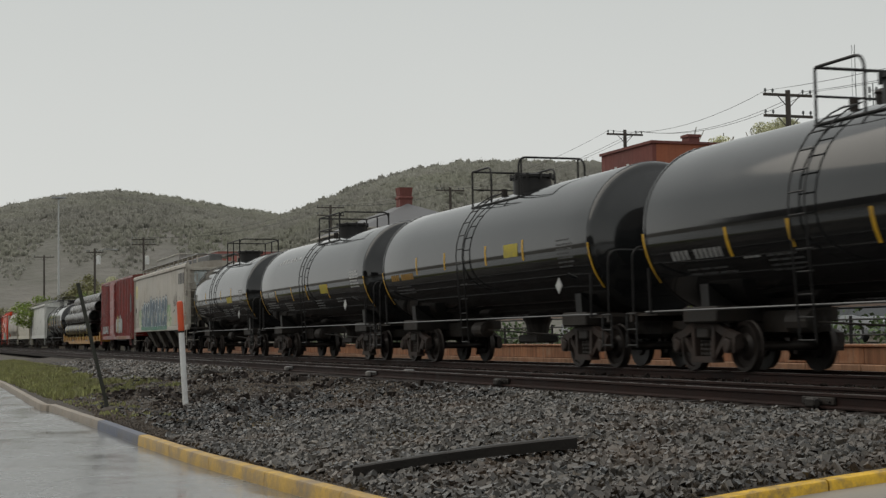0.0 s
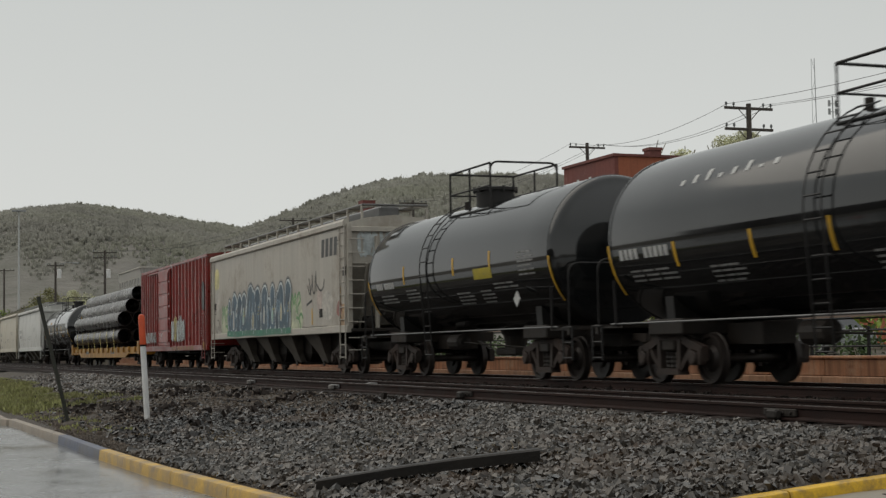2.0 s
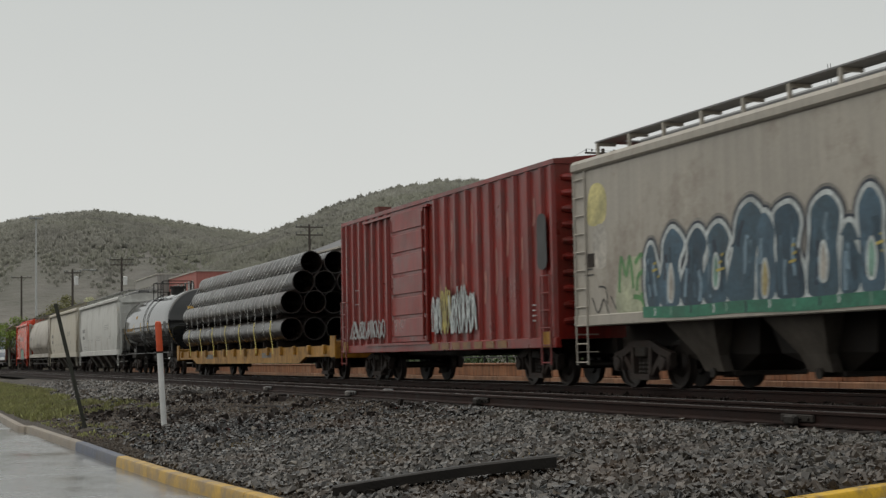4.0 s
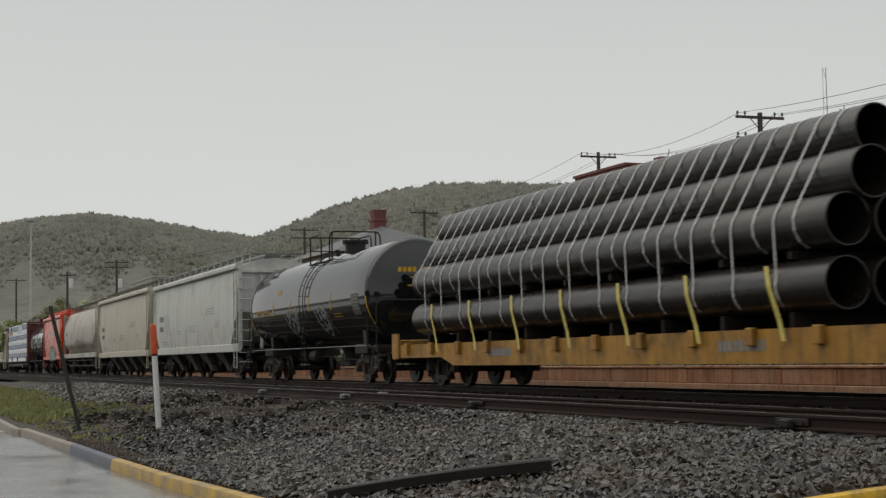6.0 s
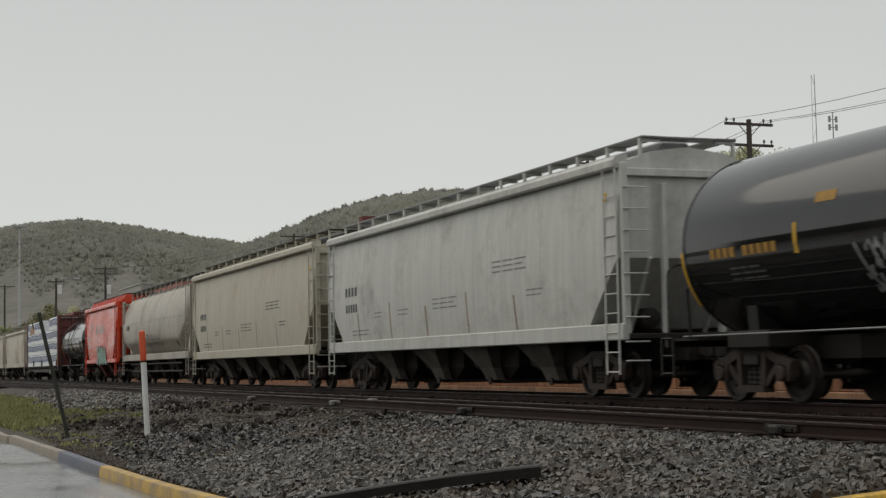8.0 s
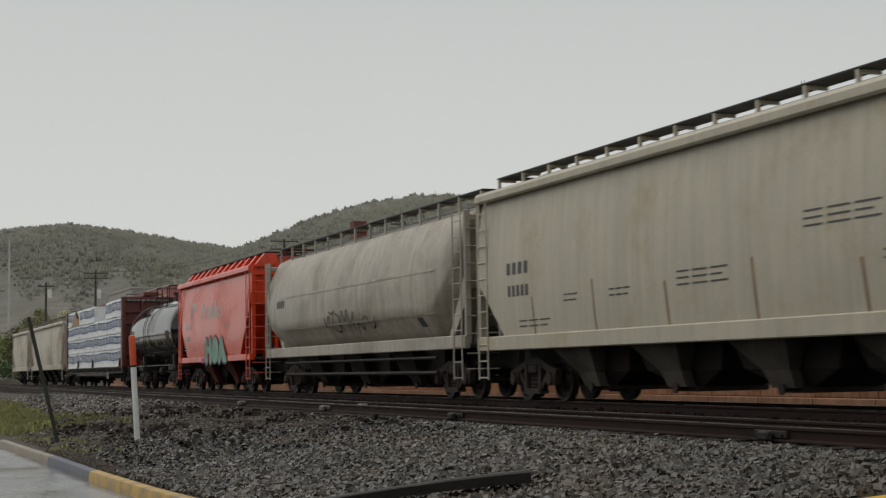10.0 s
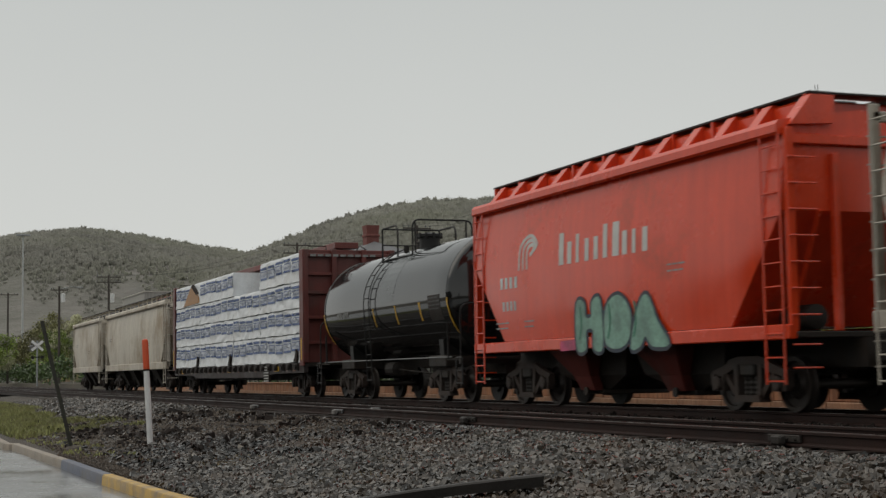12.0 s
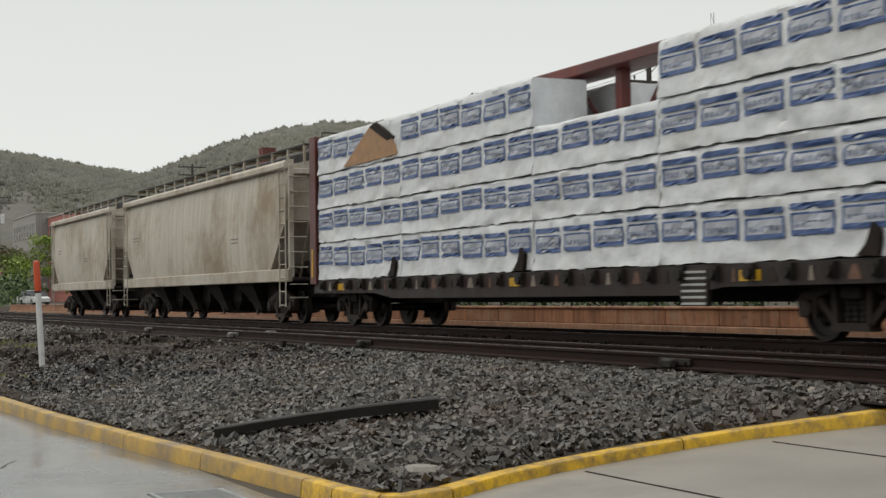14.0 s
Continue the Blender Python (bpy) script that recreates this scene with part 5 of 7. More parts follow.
    for i in range(11):   # worn streaks between the ribs
        x, z, k = (d1 + 0.78 + 0.72 * (i % 9) + worn.uniform(-0.08, 0.12)), worn.uniform(2.2, 4.0), worn.uniform(0.05, 0.11)
        d = worn.uniform(0.3, 0.7)
        solid("faded_paint_patch", pale, body, lambda bm: blob(bm, rounded([(x - k, z - d), (x + k * 0.4, z - d * 0.9), (x + k, z), (x + k * 0.5, z + d * 0.5), (x - k * 0.6, z + d * 0.4), (x - k * 0.3, z - d * 0.3)], 3), 0.004 + i * 0.0002, 1.47))
    stencils(body, wall, [(h - 1.35, 1.7, 0.3, 4), (-h + 1.2, 2.6, 0.5, 1), (-h + 1.2, 2.2, 0.5, 1)], G_WHITE)
    trucks(car, h - 2.0, h + 0.25)
    return car


boxcar(-11.1, 4.1)


# -- flatcar with pipes --
def flatcar(left, right, deck=1.06):
    car, h = car_at("flatcar", "grimy yellow flatcar loaded with steel pipes", "flatcar", left, right)
    for y in (-1, 1):
        solid("side_sill", M_FLATYELLOW, car, lambda bm: quadstrip(bm, [[(x, y * 1.38, z0), (x, y * 1.5, z0), (x, y * 1.5, deck), (x, y * 1.38, deck)] for x, z0 in ((-h, 0.72), (-h + 3.6, 0.72), (-h + 4.4, 0.52), (h - 4.4, 0.52), (h - 3.6, 0.72), (h, 0.72))], cap=(True, True)))
        for i in range(14):
            x = -h + 1.2 + (2 * h - 2.4) * i / 13
            solid("stake_pocket", M_FLATYELLOW, car, lambda bm: box(bm, x - 0.1, x + 0.1, min(y * 1.5, y * 1.6), max(y * 1.5, y * 1.6), deck - 0.26, deck + 0.03, 0.015))
    solid("deck", M_UNDER, car, lambda bm: box(bm, -h, h, -1.4, 1.4, deck - 0.12, deck - 0.02))
    solid("centre_sill", M_UNDER, car, lambda bm: box(bm, -h - 0.2, h + 0.2, -0.35, 0.35, 0.5, 0.92))
    for s in (-1, 1):
        solid("end_sill", M_FLATYELLOW, car, lambda bm: (box(bm, min(s * h, s * (h - 0.15)), max(s * h, s * (h - 0.15)), -1.52, 1.52, 0.66, deck + 0.14, 0.02), box(bm, min(s * h, s * (h - 0.5)), max(s * h, s * (h - 0.5)), -1.55, -1.5, 0.7, deck + 0.3)))
        solid("brake_stand", M_UNDER, car, lambda bm: (tube(bm, [(s * (h - 0.5), 0.7, deck), (s * (h - 0.5), 0.7, deck + 0.5)], 0.03, 6), lathe_x(bm, [(s * (h - 0.48), 0.22), (s * (h - 0.44), 0.22)], 14, (0.7, deck + 0.45))))
    for x in (-6.5, 3.5):
        solid("number_panel", M_DIMWHITE, car, lambda bm: [box(bm, x + i * 0.16, x + i * 0.16 + 0.11, -1.508, -1.5, 0.72, 0.9) for i in range(9)])
    trucks(car, h - 2.6, h + 0.25)
    return car, h


flatcar(-38.0, -11.9)
PIPE_R, DECK = 0.4, 1.06
rows = [(4, 1.7), (4, 2.63), (3, 3.33), (2, 4.03)]   # pipes in each layer, height of their axes


def pipe_mesh(length):
    bm = bmesh.new()
    a, b = length / 2, PIPE_R - 0.022
    lathe_x(bm, [(-a, b), (-a, PIPE_R), (-a * 0.3, PIPE_R), (a * 0.3, PIPE_R), (a, PIPE_R), (a, b), (a * 0.3, b), (-a * 0.3, b), (-a, b)], 28, (0, 0), (False, False))
    bmesh.ops.remove_doubles(bm, verts=bm.verts, dist=0.0005)
    return to_mesh("pipe", bm, M_PIPE, True)


ME_PIPE = pipe_mesh(17.9)
rnd = random.Random(5)
stack = []
for count, z in rows:
    for i in range(count):
        y = (i - (count - 1) / 2) * (2 * PIPE_R + 0.008)
        x = -27.3 + rnd.uniform(-0.25, 0.25)
        p = tagged(new("pipe", ME_PIPE), "long dark coated steel pipe stacked on a flatcar", "pipe", "pipes on the flatcar")
        p.matrix_basis = pose(x, YT + y, RAIL_T + z)
        MOVERS.append((p, x, YT + y, RAIL_T + z))
        stack.append((y, z))
def strap_round(bm, width, first=0):
    """A band that hugs the outer pipes of each layer on both sides."""
    path = []
    for (count, z), (a0, a1) in list(zip(rows, ((-50, 20), (0 if not first else -70, 34), (34, 36), (36, 90))))[first:]:
        y = -((count - 1) / 2) * (2 * PIPE_R + 0.008)
        for k in range(5):
            a = a0 + (a1 - a0) * k / 4
            path.append((y - (PIPE_R + 0.012) * math.cos(radians(a)), z + (PIPE_R + 0.012) * math.sin(radians(a))))
    path.append((0.0, rows[-1][1] + PIPE_R + 0.012))
    quadstrip(bm, [[(s, y, zz) for y, zz in path] for s in (-width / 2, width / 2)], closed=False)
    quadstrip(bm, [[(s, -y, zz) for y, zz in path] for s in (-width / 2, width / 2)], closed=False)


bm = bmesh.new()
strap_round(bm, 0.05)
ME_STRAP = to_mesh("strap", bm, M_STRAP)
bm = bmesh.new()
strap_round(bm, 0.05, 1)
ME_STRAPSHORT = to_mesh("strap", bm, M_STRAP)
for i in range(29):
    x = -35.8 + i * 0.6 + rnd.uniform(-0.06, 0.06)
    s = tagged(new("strap", ME_STRAP if i % 2 else ME_STRAPSHORT), "white band round the stack of pipes", "strap", "bands round the pipes")
    s.matrix_basis = pose(x, YT, RAIL_T)
    MOVERS.append((s, x, YT, RAIL_T))
bm = bmesh.new()
z0 = rows[0][1]
quadstrip(bm, [[(s + d, y, zz) for y, zz, d in ((-1.55, z0 + 0.33, -0.3), (-1.63, z0, -0.12), (-1.6, DECK + 0.1, 0.1), (-1.62, DECK - 0.2, 0.22))] for s in (-0.06, 0.06)], closed=False)
ME_TIEDOWN = to_mesh("tie_down", bm, M_STRAPYELLOW)
for i in range(7):
    x = -34.6 + i * 2.5
    s = tagged(new("tie_down_strap", ME_TIEDOWN), "yellow web strap that ties pipes to the deck", "strap", "tie-down straps")
    s.matrix_basis = pose(x, YT, RAIL_T)
    MOVERS.append((s, x, YT, RAIL_T))
bm = bmesh.new()
box(bm, -0.06, 0.06, -1.45, 1.45, DECK - 0.02, 1.7 - PIPE_R, 0.01)
box(bm, -0.06, 0.06, -1.45, 1.45, 1.7 + PIPE_R, 2.63 - PIPE_R, 0.01)
ME_BOLSTER = to_mesh("timber", bm, M_TIE)
for i in range(9):
    x = -35.4 + i * 2.0
    s = tagged(new("timber_bolster", ME_BOLSTER), "timber bearer under the pipes", "timber", "bearers under the pipes")
    s.matrix_basis = pose(x, YT, RAIL_T)
    MOVERS.append((s, x, YT, RAIL_T))


# -- centre-beam flatcar with wrapped lumber --
M_BROWNGAP = material("brown_winch_gap", (0.13, 0.07, 0.045), 0.7, var=0.3, scale=4)
M_TANGAP = material("tan_winch_gap", (0.2, 0.17, 0.14), 0.7, var=0.3, scale=4)
def centrebeam(left, right):
    car, h = car_at("centrebeam_flatcar", "maroon bulkhead flatcar loaded with wrapped lumber", "flatcar", left, right)
    top, deck, ridge = 4.73, 1.12, 4.99
    for s in (-1, 1):
        b = solid("bulkhead", M_MAROON, car, lambda bm: box(bm, min(s * (h - 0.12), s * (h - 0.02)), max(s * (h - 0.12), s * (h - 0.02)), -1.5, 1.5, deck, top, 0.02), "dark red steel bulkhead")
        for y in (-1.45, -0.5, 0.5, 1.45):
            solid("bulkhead_post", M_MAROON, b, lambda bm: box(bm, min(s * (h - 0.02), s * (h + 0.16)), max(s * (h - 0.02), s * (h + 0.16)), y - 0.08, y + 0.08, deck, top, 0.015))
        for z in (1.7, 2.5, 3.3, 3.9, 4.5):
            solid("bulkhead_beam", M_MAROON, b, lambda bm: box(bm, min(s * (h - 0.02), s * (h + 0.12)), max(s * (h - 0.02), s * (h + 0.12)), -1.45, 1.45, z, z + 0.1, 0.015))
        solid("corner_plate", M_MAROON, b, lambda bm: (box(bm, min(s * (h - 0.28), s * (h + 0.14)), max(s * (h - 0.28), s * (h + 0.14)), -1.56, -1.5, deck - 0.1, top, 0.012), box(bm, min(s * (h - 0.28), s * (h + 0.14)), max(s * (h - 0.28), s * (h + 0.14)), 1.5, 1.56, deck - 0.1, top, 0.012)))
        solid("top_rail", M_UNDER, b, lambda bm: (tube(bm, [(s * (h - 0.1), -1.3, top), (s * (h - 0.1), -1.3, top + 0.12), (s * (h - 0.1), -0.7, top + 0.12), (s * (h - 0.1), -0.7, top)], 0.02, 5), tube(bm, [(s * (h + 0.0), 0.3, top), (s * (h + 0.05), 0.4, top + 0.14), (s * (h + 0.1), 0.6, top)], 0.02, 5)))
        solid("reflector", M_YELLOW, b, lambda bm: box(bm, s * (h - 0.05) - 0.05, s * (h - 0.05) + 0.05, -1.57, -1.562, 1.2, 1.9))
        for i in range(9):
            solid("stencil_bar", M_DIMWHITE, b, lambda bm: box(bm, s * (h + 0.16) - 0.01, s * (h + 0.16) + 0.012, -1.3 + i * 0.25, -1.12 + i * 0.25, 4.5, 4.57))
    beam = solid("centre_beam", M_MAROON, car, lambda bm: (box(bm, -h + 0.1, h - 0.1, -0.4, 0.4, ridge - 0.2, ridge, 0.02), box(bm, -h + 0.1, h - 0.1, -0.2, 0.2, deck, deck + 0.3, 0.02)), "dark red truss along the middle of the car")
    for i in range(13):
        x = -h + 1.0 + (2 * h - 2) * i / 12
        solid("beam_post", M_MAROON, beam, lambda bm: box(bm, x - 0.12, x + 0.12, -0.1, 0.1, deck, ridge - 0.2, 0.015))
    for i in range(12):
        x0, x1 = -h + 1.0 + (2 * h - 2) * i / 12, -h + 1.0 + (2 * h - 2) * (i + 1) / 12
        solid("beam_brace", M_MAROON, beam, lambda bm: tube(bm, [(x0, 0, 3.1 if i % 2 else ridge - 0.25), (x1, 0, ridge - 0.25 if i % 2 else 3.1)], 0.05, 6))
    solid("deck", M_UNDER, car, lambda bm: box(bm, -h, h, -1.45, 1.45, deck - 0.12, deck - 0.0))
    for y in (-1, 1):
        solid("side_sill", M_SILL, car, lambda bm: quadstrip(bm, [[(x, y * 1.35, z0), (x, y * 1.5, z0), (x, y * 1.5, deck), (x, y * 1.35, deck)] for x, z0 in ((-h, 0.8), (-h + 4, 0.78), (-h + 5, 0.66), (h - 5, 0.66), (h - 4, 0.78), (h, 0.8))], cap=(True, True)))
        for i in range(24):
            x = -h + 0.7 + (2 * h - 1.4) * i / 23
            solid("winch", M_UNDER, car, lambda bm: (lathe_y(bm, [(y * 1.5, 0.07), (y * 1.6, 0.07), (y * 1.6, 0.09), (y * 1.63, 0.09)], 10, (x, deck - 0.14)), box(bm, x - 0.1, x + 0.1, min(y * 1.5, y * 1.58), max(y * 1.5, y * 1.58), deck - 0.24, deck - 0.02)))
            if i < 23:   # added triangle, stands in for the pale gap seen between two winches
                g, k = x + (h - 0.7) / 23, 0.1 + 0.05 * math.sin(i * 2.9)
                solid("gusset", (M_TANGAP, M_BROWNGAP, M_UNDER)[i % 3], car, lambda bm: quadstrip(bm, [[(g - k, yy, deck - 0.27), (g + k, yy, deck - 0.27), (g + k * 0.3, yy, deck - 0.07), (g - k * 0.3, yy, deck - 0.07)] for yy in (y * 1.5, y * 1.512)], cap=(True, True)))
    panel = solid("number_panel", M_UNDER, car, lambda bm: box(bm, h - 5.08, h - 4.38, -1.53, -1.44, 0.5, 1.06, 0.01))
    for i in range(6):
        solid("stencil_line", M_WHITE, panel, lambda bm: box(bm, h - 5.05, h - 4.41, -1.536, -1.53, 0.52 + i * 0.095, 0.555 + i * 0.095))
    solid("reflector", M_YELLOW, car, lambda bm: [box(bm, x, x + 0.5, -1.512, -1.5, 0.86, 1.02) for x in (7.09, -0.07, -h + 1.6)])
    solid("centre_sill", M_UNDER, car, lambda bm: box(bm, -h - 0.2, h + 0.2, -0.35, 0.35, 0.55, 1.0))
    trucks(car, 9.00, h + 0.25)
    return car, h


LX0, LX1 = -163.5, -142.1
beamcar, h = centrebeam(LX0, LX1)


def bundle(x0, x1, y0, y1, z0, z1, seed, labels=True, torn=False, ripped=False):
    """One paper-wrapped lumber package: soft edges, sagging wrap, printed panels."""
    rnd = random.Random(seed)
    cx, cy, cz = (x0 + x1) / 2, YT + (y0 + y1) / 2, RAIL_T + z0
    lx, ly, lz = (x1 - x0) / 2, (y1 - y0) / 2, z1 - z0
    b = thing("lumber_bundle", "white paper-wrapped lumber bundle with torn wrap showing wood" if torn else "white paper-wrapped lumber bundle with blue printed panels", "lumber", pose(cx, cy, cz), "lumber bundles on the flatcar")
    MOVERS.append((b, cx, cy, cz))

    def crease(x, pz):
        """How far the loose paper stands off the wood: sags, folds and slack along the foot."""
        fold = abs(noise.noise((x * 1.1 + pz * 2.6 + seed * 1.7, pz * 1.5, 7)))
        return (0.024 * noise.noise((x * 1.6 + seed, pz * 3, -1)) + 0.016 * noise.noise((x * 4.2 + pz * 3 + seed, pz * 8, -1)) + 0.03 * max(0, 0.12 - fold) / 0.12
                - (0.035 + 0.03 * noise.noise((x * 2.2, seed, 3))) * max(0, 0.2 - pz) * 4)

    def wrap(bm):
        nx = max(4, round(2 * lx / 0.11))
        prof = [(-1, 0.0), (-1, 0.06), (-1, 0.18), (-1, 0.3), (-1, 0.42), (-1, 0.55), (-1, 0.68), (-1, 0.8), (-1, 0.94), (-0.94, 1.0), (0, 1.0), (0.94, 1.0), (1, 0.94), (1, 0.5), (1, 0)]
        loops = []
        for i in range(nx + 1):
            x = -lx + 2 * lx * i / nx
            loop = []
            for py, pz in prof:
                sag = 0.03 * noise.noise((x * 1.3 + seed, 5, 0)) if pz > 0.9 else 0
                loop.append((x, py * ly + (crease(x, pz) if py < 0 else 0), pz * lz + sag if pz or py > 0 else -0.012 + 0.03 * noise.noise((x * 0.9, seed * 3.7, 1)) + 0.03 * noise.noise((x * 4.1, seed, 2)) * (seed % 2)))
            loops.append(loop)
        quadstrip(bm, loops, cap=(True, True))
    w = solid("paper_wrap", M_WRAP, b, wrap, smooth=True)
    if torn:
        solid("bare_wood", M_PLYWOOD, b, lambda bm: quadstrip(bm, [[(-lx * 0.3, -ly - 0.045, lz * 0.02), (lx * 0.95, -ly - 0.045, lz * 0.06), (lx * 0.85, -ly - 0.045, lz * 0.5), (lx * 0.35, -ly - 0.045, lz * 0.9)], [(-lx * 0.3, -ly + 0.01, lz * 0.02), (lx * 0.95, -ly + 0.01, lz * 0.06), (lx * 0.85, -ly + 0.01, lz * 0.5), (lx * 0.35, -ly + 0.01, lz * 0.9)]], cap=(True, True)), "bare wood under torn wrap")
        solid("torn_flap", M_TIE, b, lambda bm: quadstrip(bm, [[(lx * 0.35, -ly - 0.055, lz * 0.9), (lx * 0.5, -ly - 0.06, lz * 0.98), (lx * 0.9, -ly - 0.055, lz * 0.5), (lx * 0.75, -ly - 0.055, lz * 0.45)], [(lx * 0.35, -ly, lz * 0.9), (lx * 0.5, -ly, lz * 0.98), (lx * 0.9, -ly, lz * 0.5), (lx * 0.75, -ly, lz * 0.45)]], cap=(True, True)))
    if ripped:
        for u, k in ((0.9, -1),):
            solid("rip", M_TIE, b, lambda bm: quadstrip(bm, [[(u * lx, y, 0.0), (u * lx + k * 0.4, y, 0.0), (u * lx + k * 0.22, y, 0.16), (u * lx + k * 0.1, y, 0.42), (u * lx - k * 0.05, y, 0.3)] for y in (-ly - 0.075, -ly)], cap=(True, True)), "dark rip in the wrap")
    if labels:
        n = round(2 * lx / 1.03)
        pw, gap = 2 * lx / n * 0.865, 2 * lx / n * 0.135
        shift = rnd.uniform(-0.03, 0.03)
        for i in range(n):
            x = -lx + (2 * lx - n * (pw + gap)) / 2 + gap / 2 + i * (pw + gap) + shift
            if torn and i >= n - 2:
                continue
            dz = 0.035 * math.sin(i * 1.3 + seed * 2.1)
            lo, hi = lz * 0.36 + dz, lz * 0.85 + dz

            def printed(bm, a, c, d, f, up):
                """A printed bar from a to c along the panel and d to f in height, lying on the creased paper."""
                rows = []
                for v in (d, (d + f) / 2, f):
                    rows.append([(x + a + (c - a) * k / 6, -ly + crease(x + a + (c - a) * k / 6, v / lz) - up, v) for k in range(7)])
                quadstrip(bm, rows, closed=False)
            panel = solid("printed_panel", M_BLUE, b, lambda bm: [printed(bm, *q, 0.017) for q in ((0, pw, hi - 0.085, hi), (0, pw, lo, lo + 0.075), (0, 0.05, lo + 0.075, hi - 0.13), (pw - 0.05, pw, lo + 0.075, hi - 0.13), (0.05, pw - 0.05, hi - 0.16, hi - 0.13))], "blue printed frame")
            solid("printed_field", M_PALEBLUE, panel, lambda bm: printed(bm, 0.05, pw - 0.05, lo + 0.075, hi - 0.16, 0.0155), "pale printed field")
            for k in range(6):
                solid("printed_word", M_SLATEPRINT, panel, lambda bm: printed(bm, 0.1 + k * 0.125, 0.19 + k * 0.125, lo + 0.115, lo + 0.19, 0.02))
    return b


seed = 0
splits = [-163.15, -157.94, -151.9, -147.75, -142.45]
lev = [1.135, 2.06, 2.89, 3.75, 4.68]
for row in range(4):
    for c in range(4):
        for side in (-1, 1):
            if row == 3 and c == 2:
                continue
            seed += 1
            y0, y1 = (-1.5, -0.34) if side < 0 else (0.34, 1.5)
            bundle(splits[c] + 0.008, splits[c + 1] - 0.008, y0, y1, lev[row] + 0.012, lev[row + 1] - 0.014, seed, labels=side < 0, torn=(row == 3 and c == 0 and side < 0), ripped=(row == 0 and side < 0 and c != 2))


# ---- beyond the train: wall, yard, houses, poles, hills ----
def polar(az, dist, el=0.0):
    """A place by its bearing, distance and rise as seen from the eye."""
    return Vector((dist * math.cos(radians(az)), dist * math.sin(radians(az)), EYE[2] + dist * math.tan(radians(el))))


M_RUSTWALL = material("rust_stained_concrete_wall", (0.3, 0.135, 0.065), 0.7, var=0.25, scale=1.2, streak=0.5, bump=0.3, dirt=(0.32, 0.22, 0.15), dirt_amount=0.3, pieces=0.15, dirt_scale=1.2)
M_PLINTH = material("orange_stained_plinth", (0.3, 0.17, 0.1), 0.7, var=0.25, scale=1.0, streak=0.4, bump=0.3, dirt=(0.22, 0.1, 0.05), dirt_amount=0.35, pieces=0.12)
M_RUSTSTRIP = material("rust_tinted_concrete_strip", (0.1, 0.066, 0.045), 0.6, var=0.2, scale=0.6, bump=0.2, dirt=(0.13, 0.065, 0.036), dirt_amount=0.4)
M_BRICK = material("red_brick", (0.155, 0.052, 0.043), 0.8, var=0.15, scale=0.4, fine=6, streak=0.2, dirt=(0.27, 0.14, 0.12), dirt_amount=0.1)
M_BRICKORANGE = material("orange_brick", (0.31, 0.1, 0.05), 0.8, var=0.12, scale=0.4, fine=6, streak=0.15)
M_TANBRICK = material("tan_brick", (0.3, 0.22, 0.13), 0.8, var=0.12, scale=0.4, fine=6, streak=0.15)
M_GREYWALL = material("grey_render", (0.3, 0.29, 0.27), 0.8, var=0.1, scale=0.3, streak=0.2)
M_PINKWALL = material("faded_red_render", (0.36, 0.13, 0.11), 0.8, var=0.1, scale=0.3, streak=0.15)
M_WHITEWALL = material("white_siding", (0.55, 0.55, 0.53), 0.7, var=0.08, scale=0.5)
M_SLATE = material("dark_slate_roof", (0.1, 0.1, 0.105), 0.6, var=0.2, scale=1, bump=0.3)
M_TRIM = material("pale_trim", (0.4, 0.38, 0.34), 0.7, var=0.1)
M_GLASS = material("dark_window_glass", (0.02, 0.022, 0.025), 0.08, var=0.1)
M_CARWHITE = material("white_car_paint", (0.6, 0.61, 0.61), 0.25, var=0.04)
M_CARSILVER = material("silver_car_paint", (0.3, 0.31, 0.32), 0.3, metal=0.5, var=0.04)
M_CARDARK = material("dark_car_paint", (0.03, 0.035, 0.045), 0.25, var=0.04)
M_TYRE = material("black_rubber", (0.015, 0.015, 0.015), 0.8, var=0.2)
M_GRASS = material("spring_grass", (0.19, 0.195, 0.07), 0.7, var=0.35, scale=1.5, pieces=0.35, dirt=(0.16, 0.13, 0.06), dirt_amount=0.35)
M_HEDGE = material("dark_green_leaves", (0.045, 0.075, 0.02), 0.6, var=0.35, scale=1, pieces=0.45)
M_SPRING = material("fresh_green_leaves", (0.16, 0.22, 0.03), 0.6, var=0.3, scale=1, pieces=0.4)
M_PINKTREE = material("pink_blossom", (0.4, 0.17, 0.2), 0.7, var=0.3, scale=1, pieces=0.3)
# twig colour is lightened to paint in the haze over the far woods
M_HAZED_TWIGS = material("haze_paled_twigs_and_buds", (0.36, 0.352, 0.315), 0.95, var=0.22, scale=0.006, fine=0.05, pieces=0.05, dirt=(0.36, 0.362, 0.295), dirt_amount=0.5, dirt_scale=0.008)
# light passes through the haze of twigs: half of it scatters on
bn, bl = M_HAZED_TWIGS.node_tree.nodes, M_HAZED_TWIGS.node_tree.links
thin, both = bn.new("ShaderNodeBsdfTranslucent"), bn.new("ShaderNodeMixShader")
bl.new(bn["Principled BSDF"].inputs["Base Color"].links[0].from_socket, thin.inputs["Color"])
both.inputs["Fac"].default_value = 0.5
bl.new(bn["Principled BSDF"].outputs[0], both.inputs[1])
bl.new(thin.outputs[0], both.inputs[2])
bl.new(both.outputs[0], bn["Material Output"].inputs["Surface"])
M_HILL = material("leafless_wooded_slope", (0.135, 0.127, 0.112), 0.95, var=0.22, scale=0.013, fine=0.09, bump=0.6, bump_dist=6.0, dirt=(0.09, 0.091, 0.072), dirt_amount=0.5, dirt_scale=0.012)
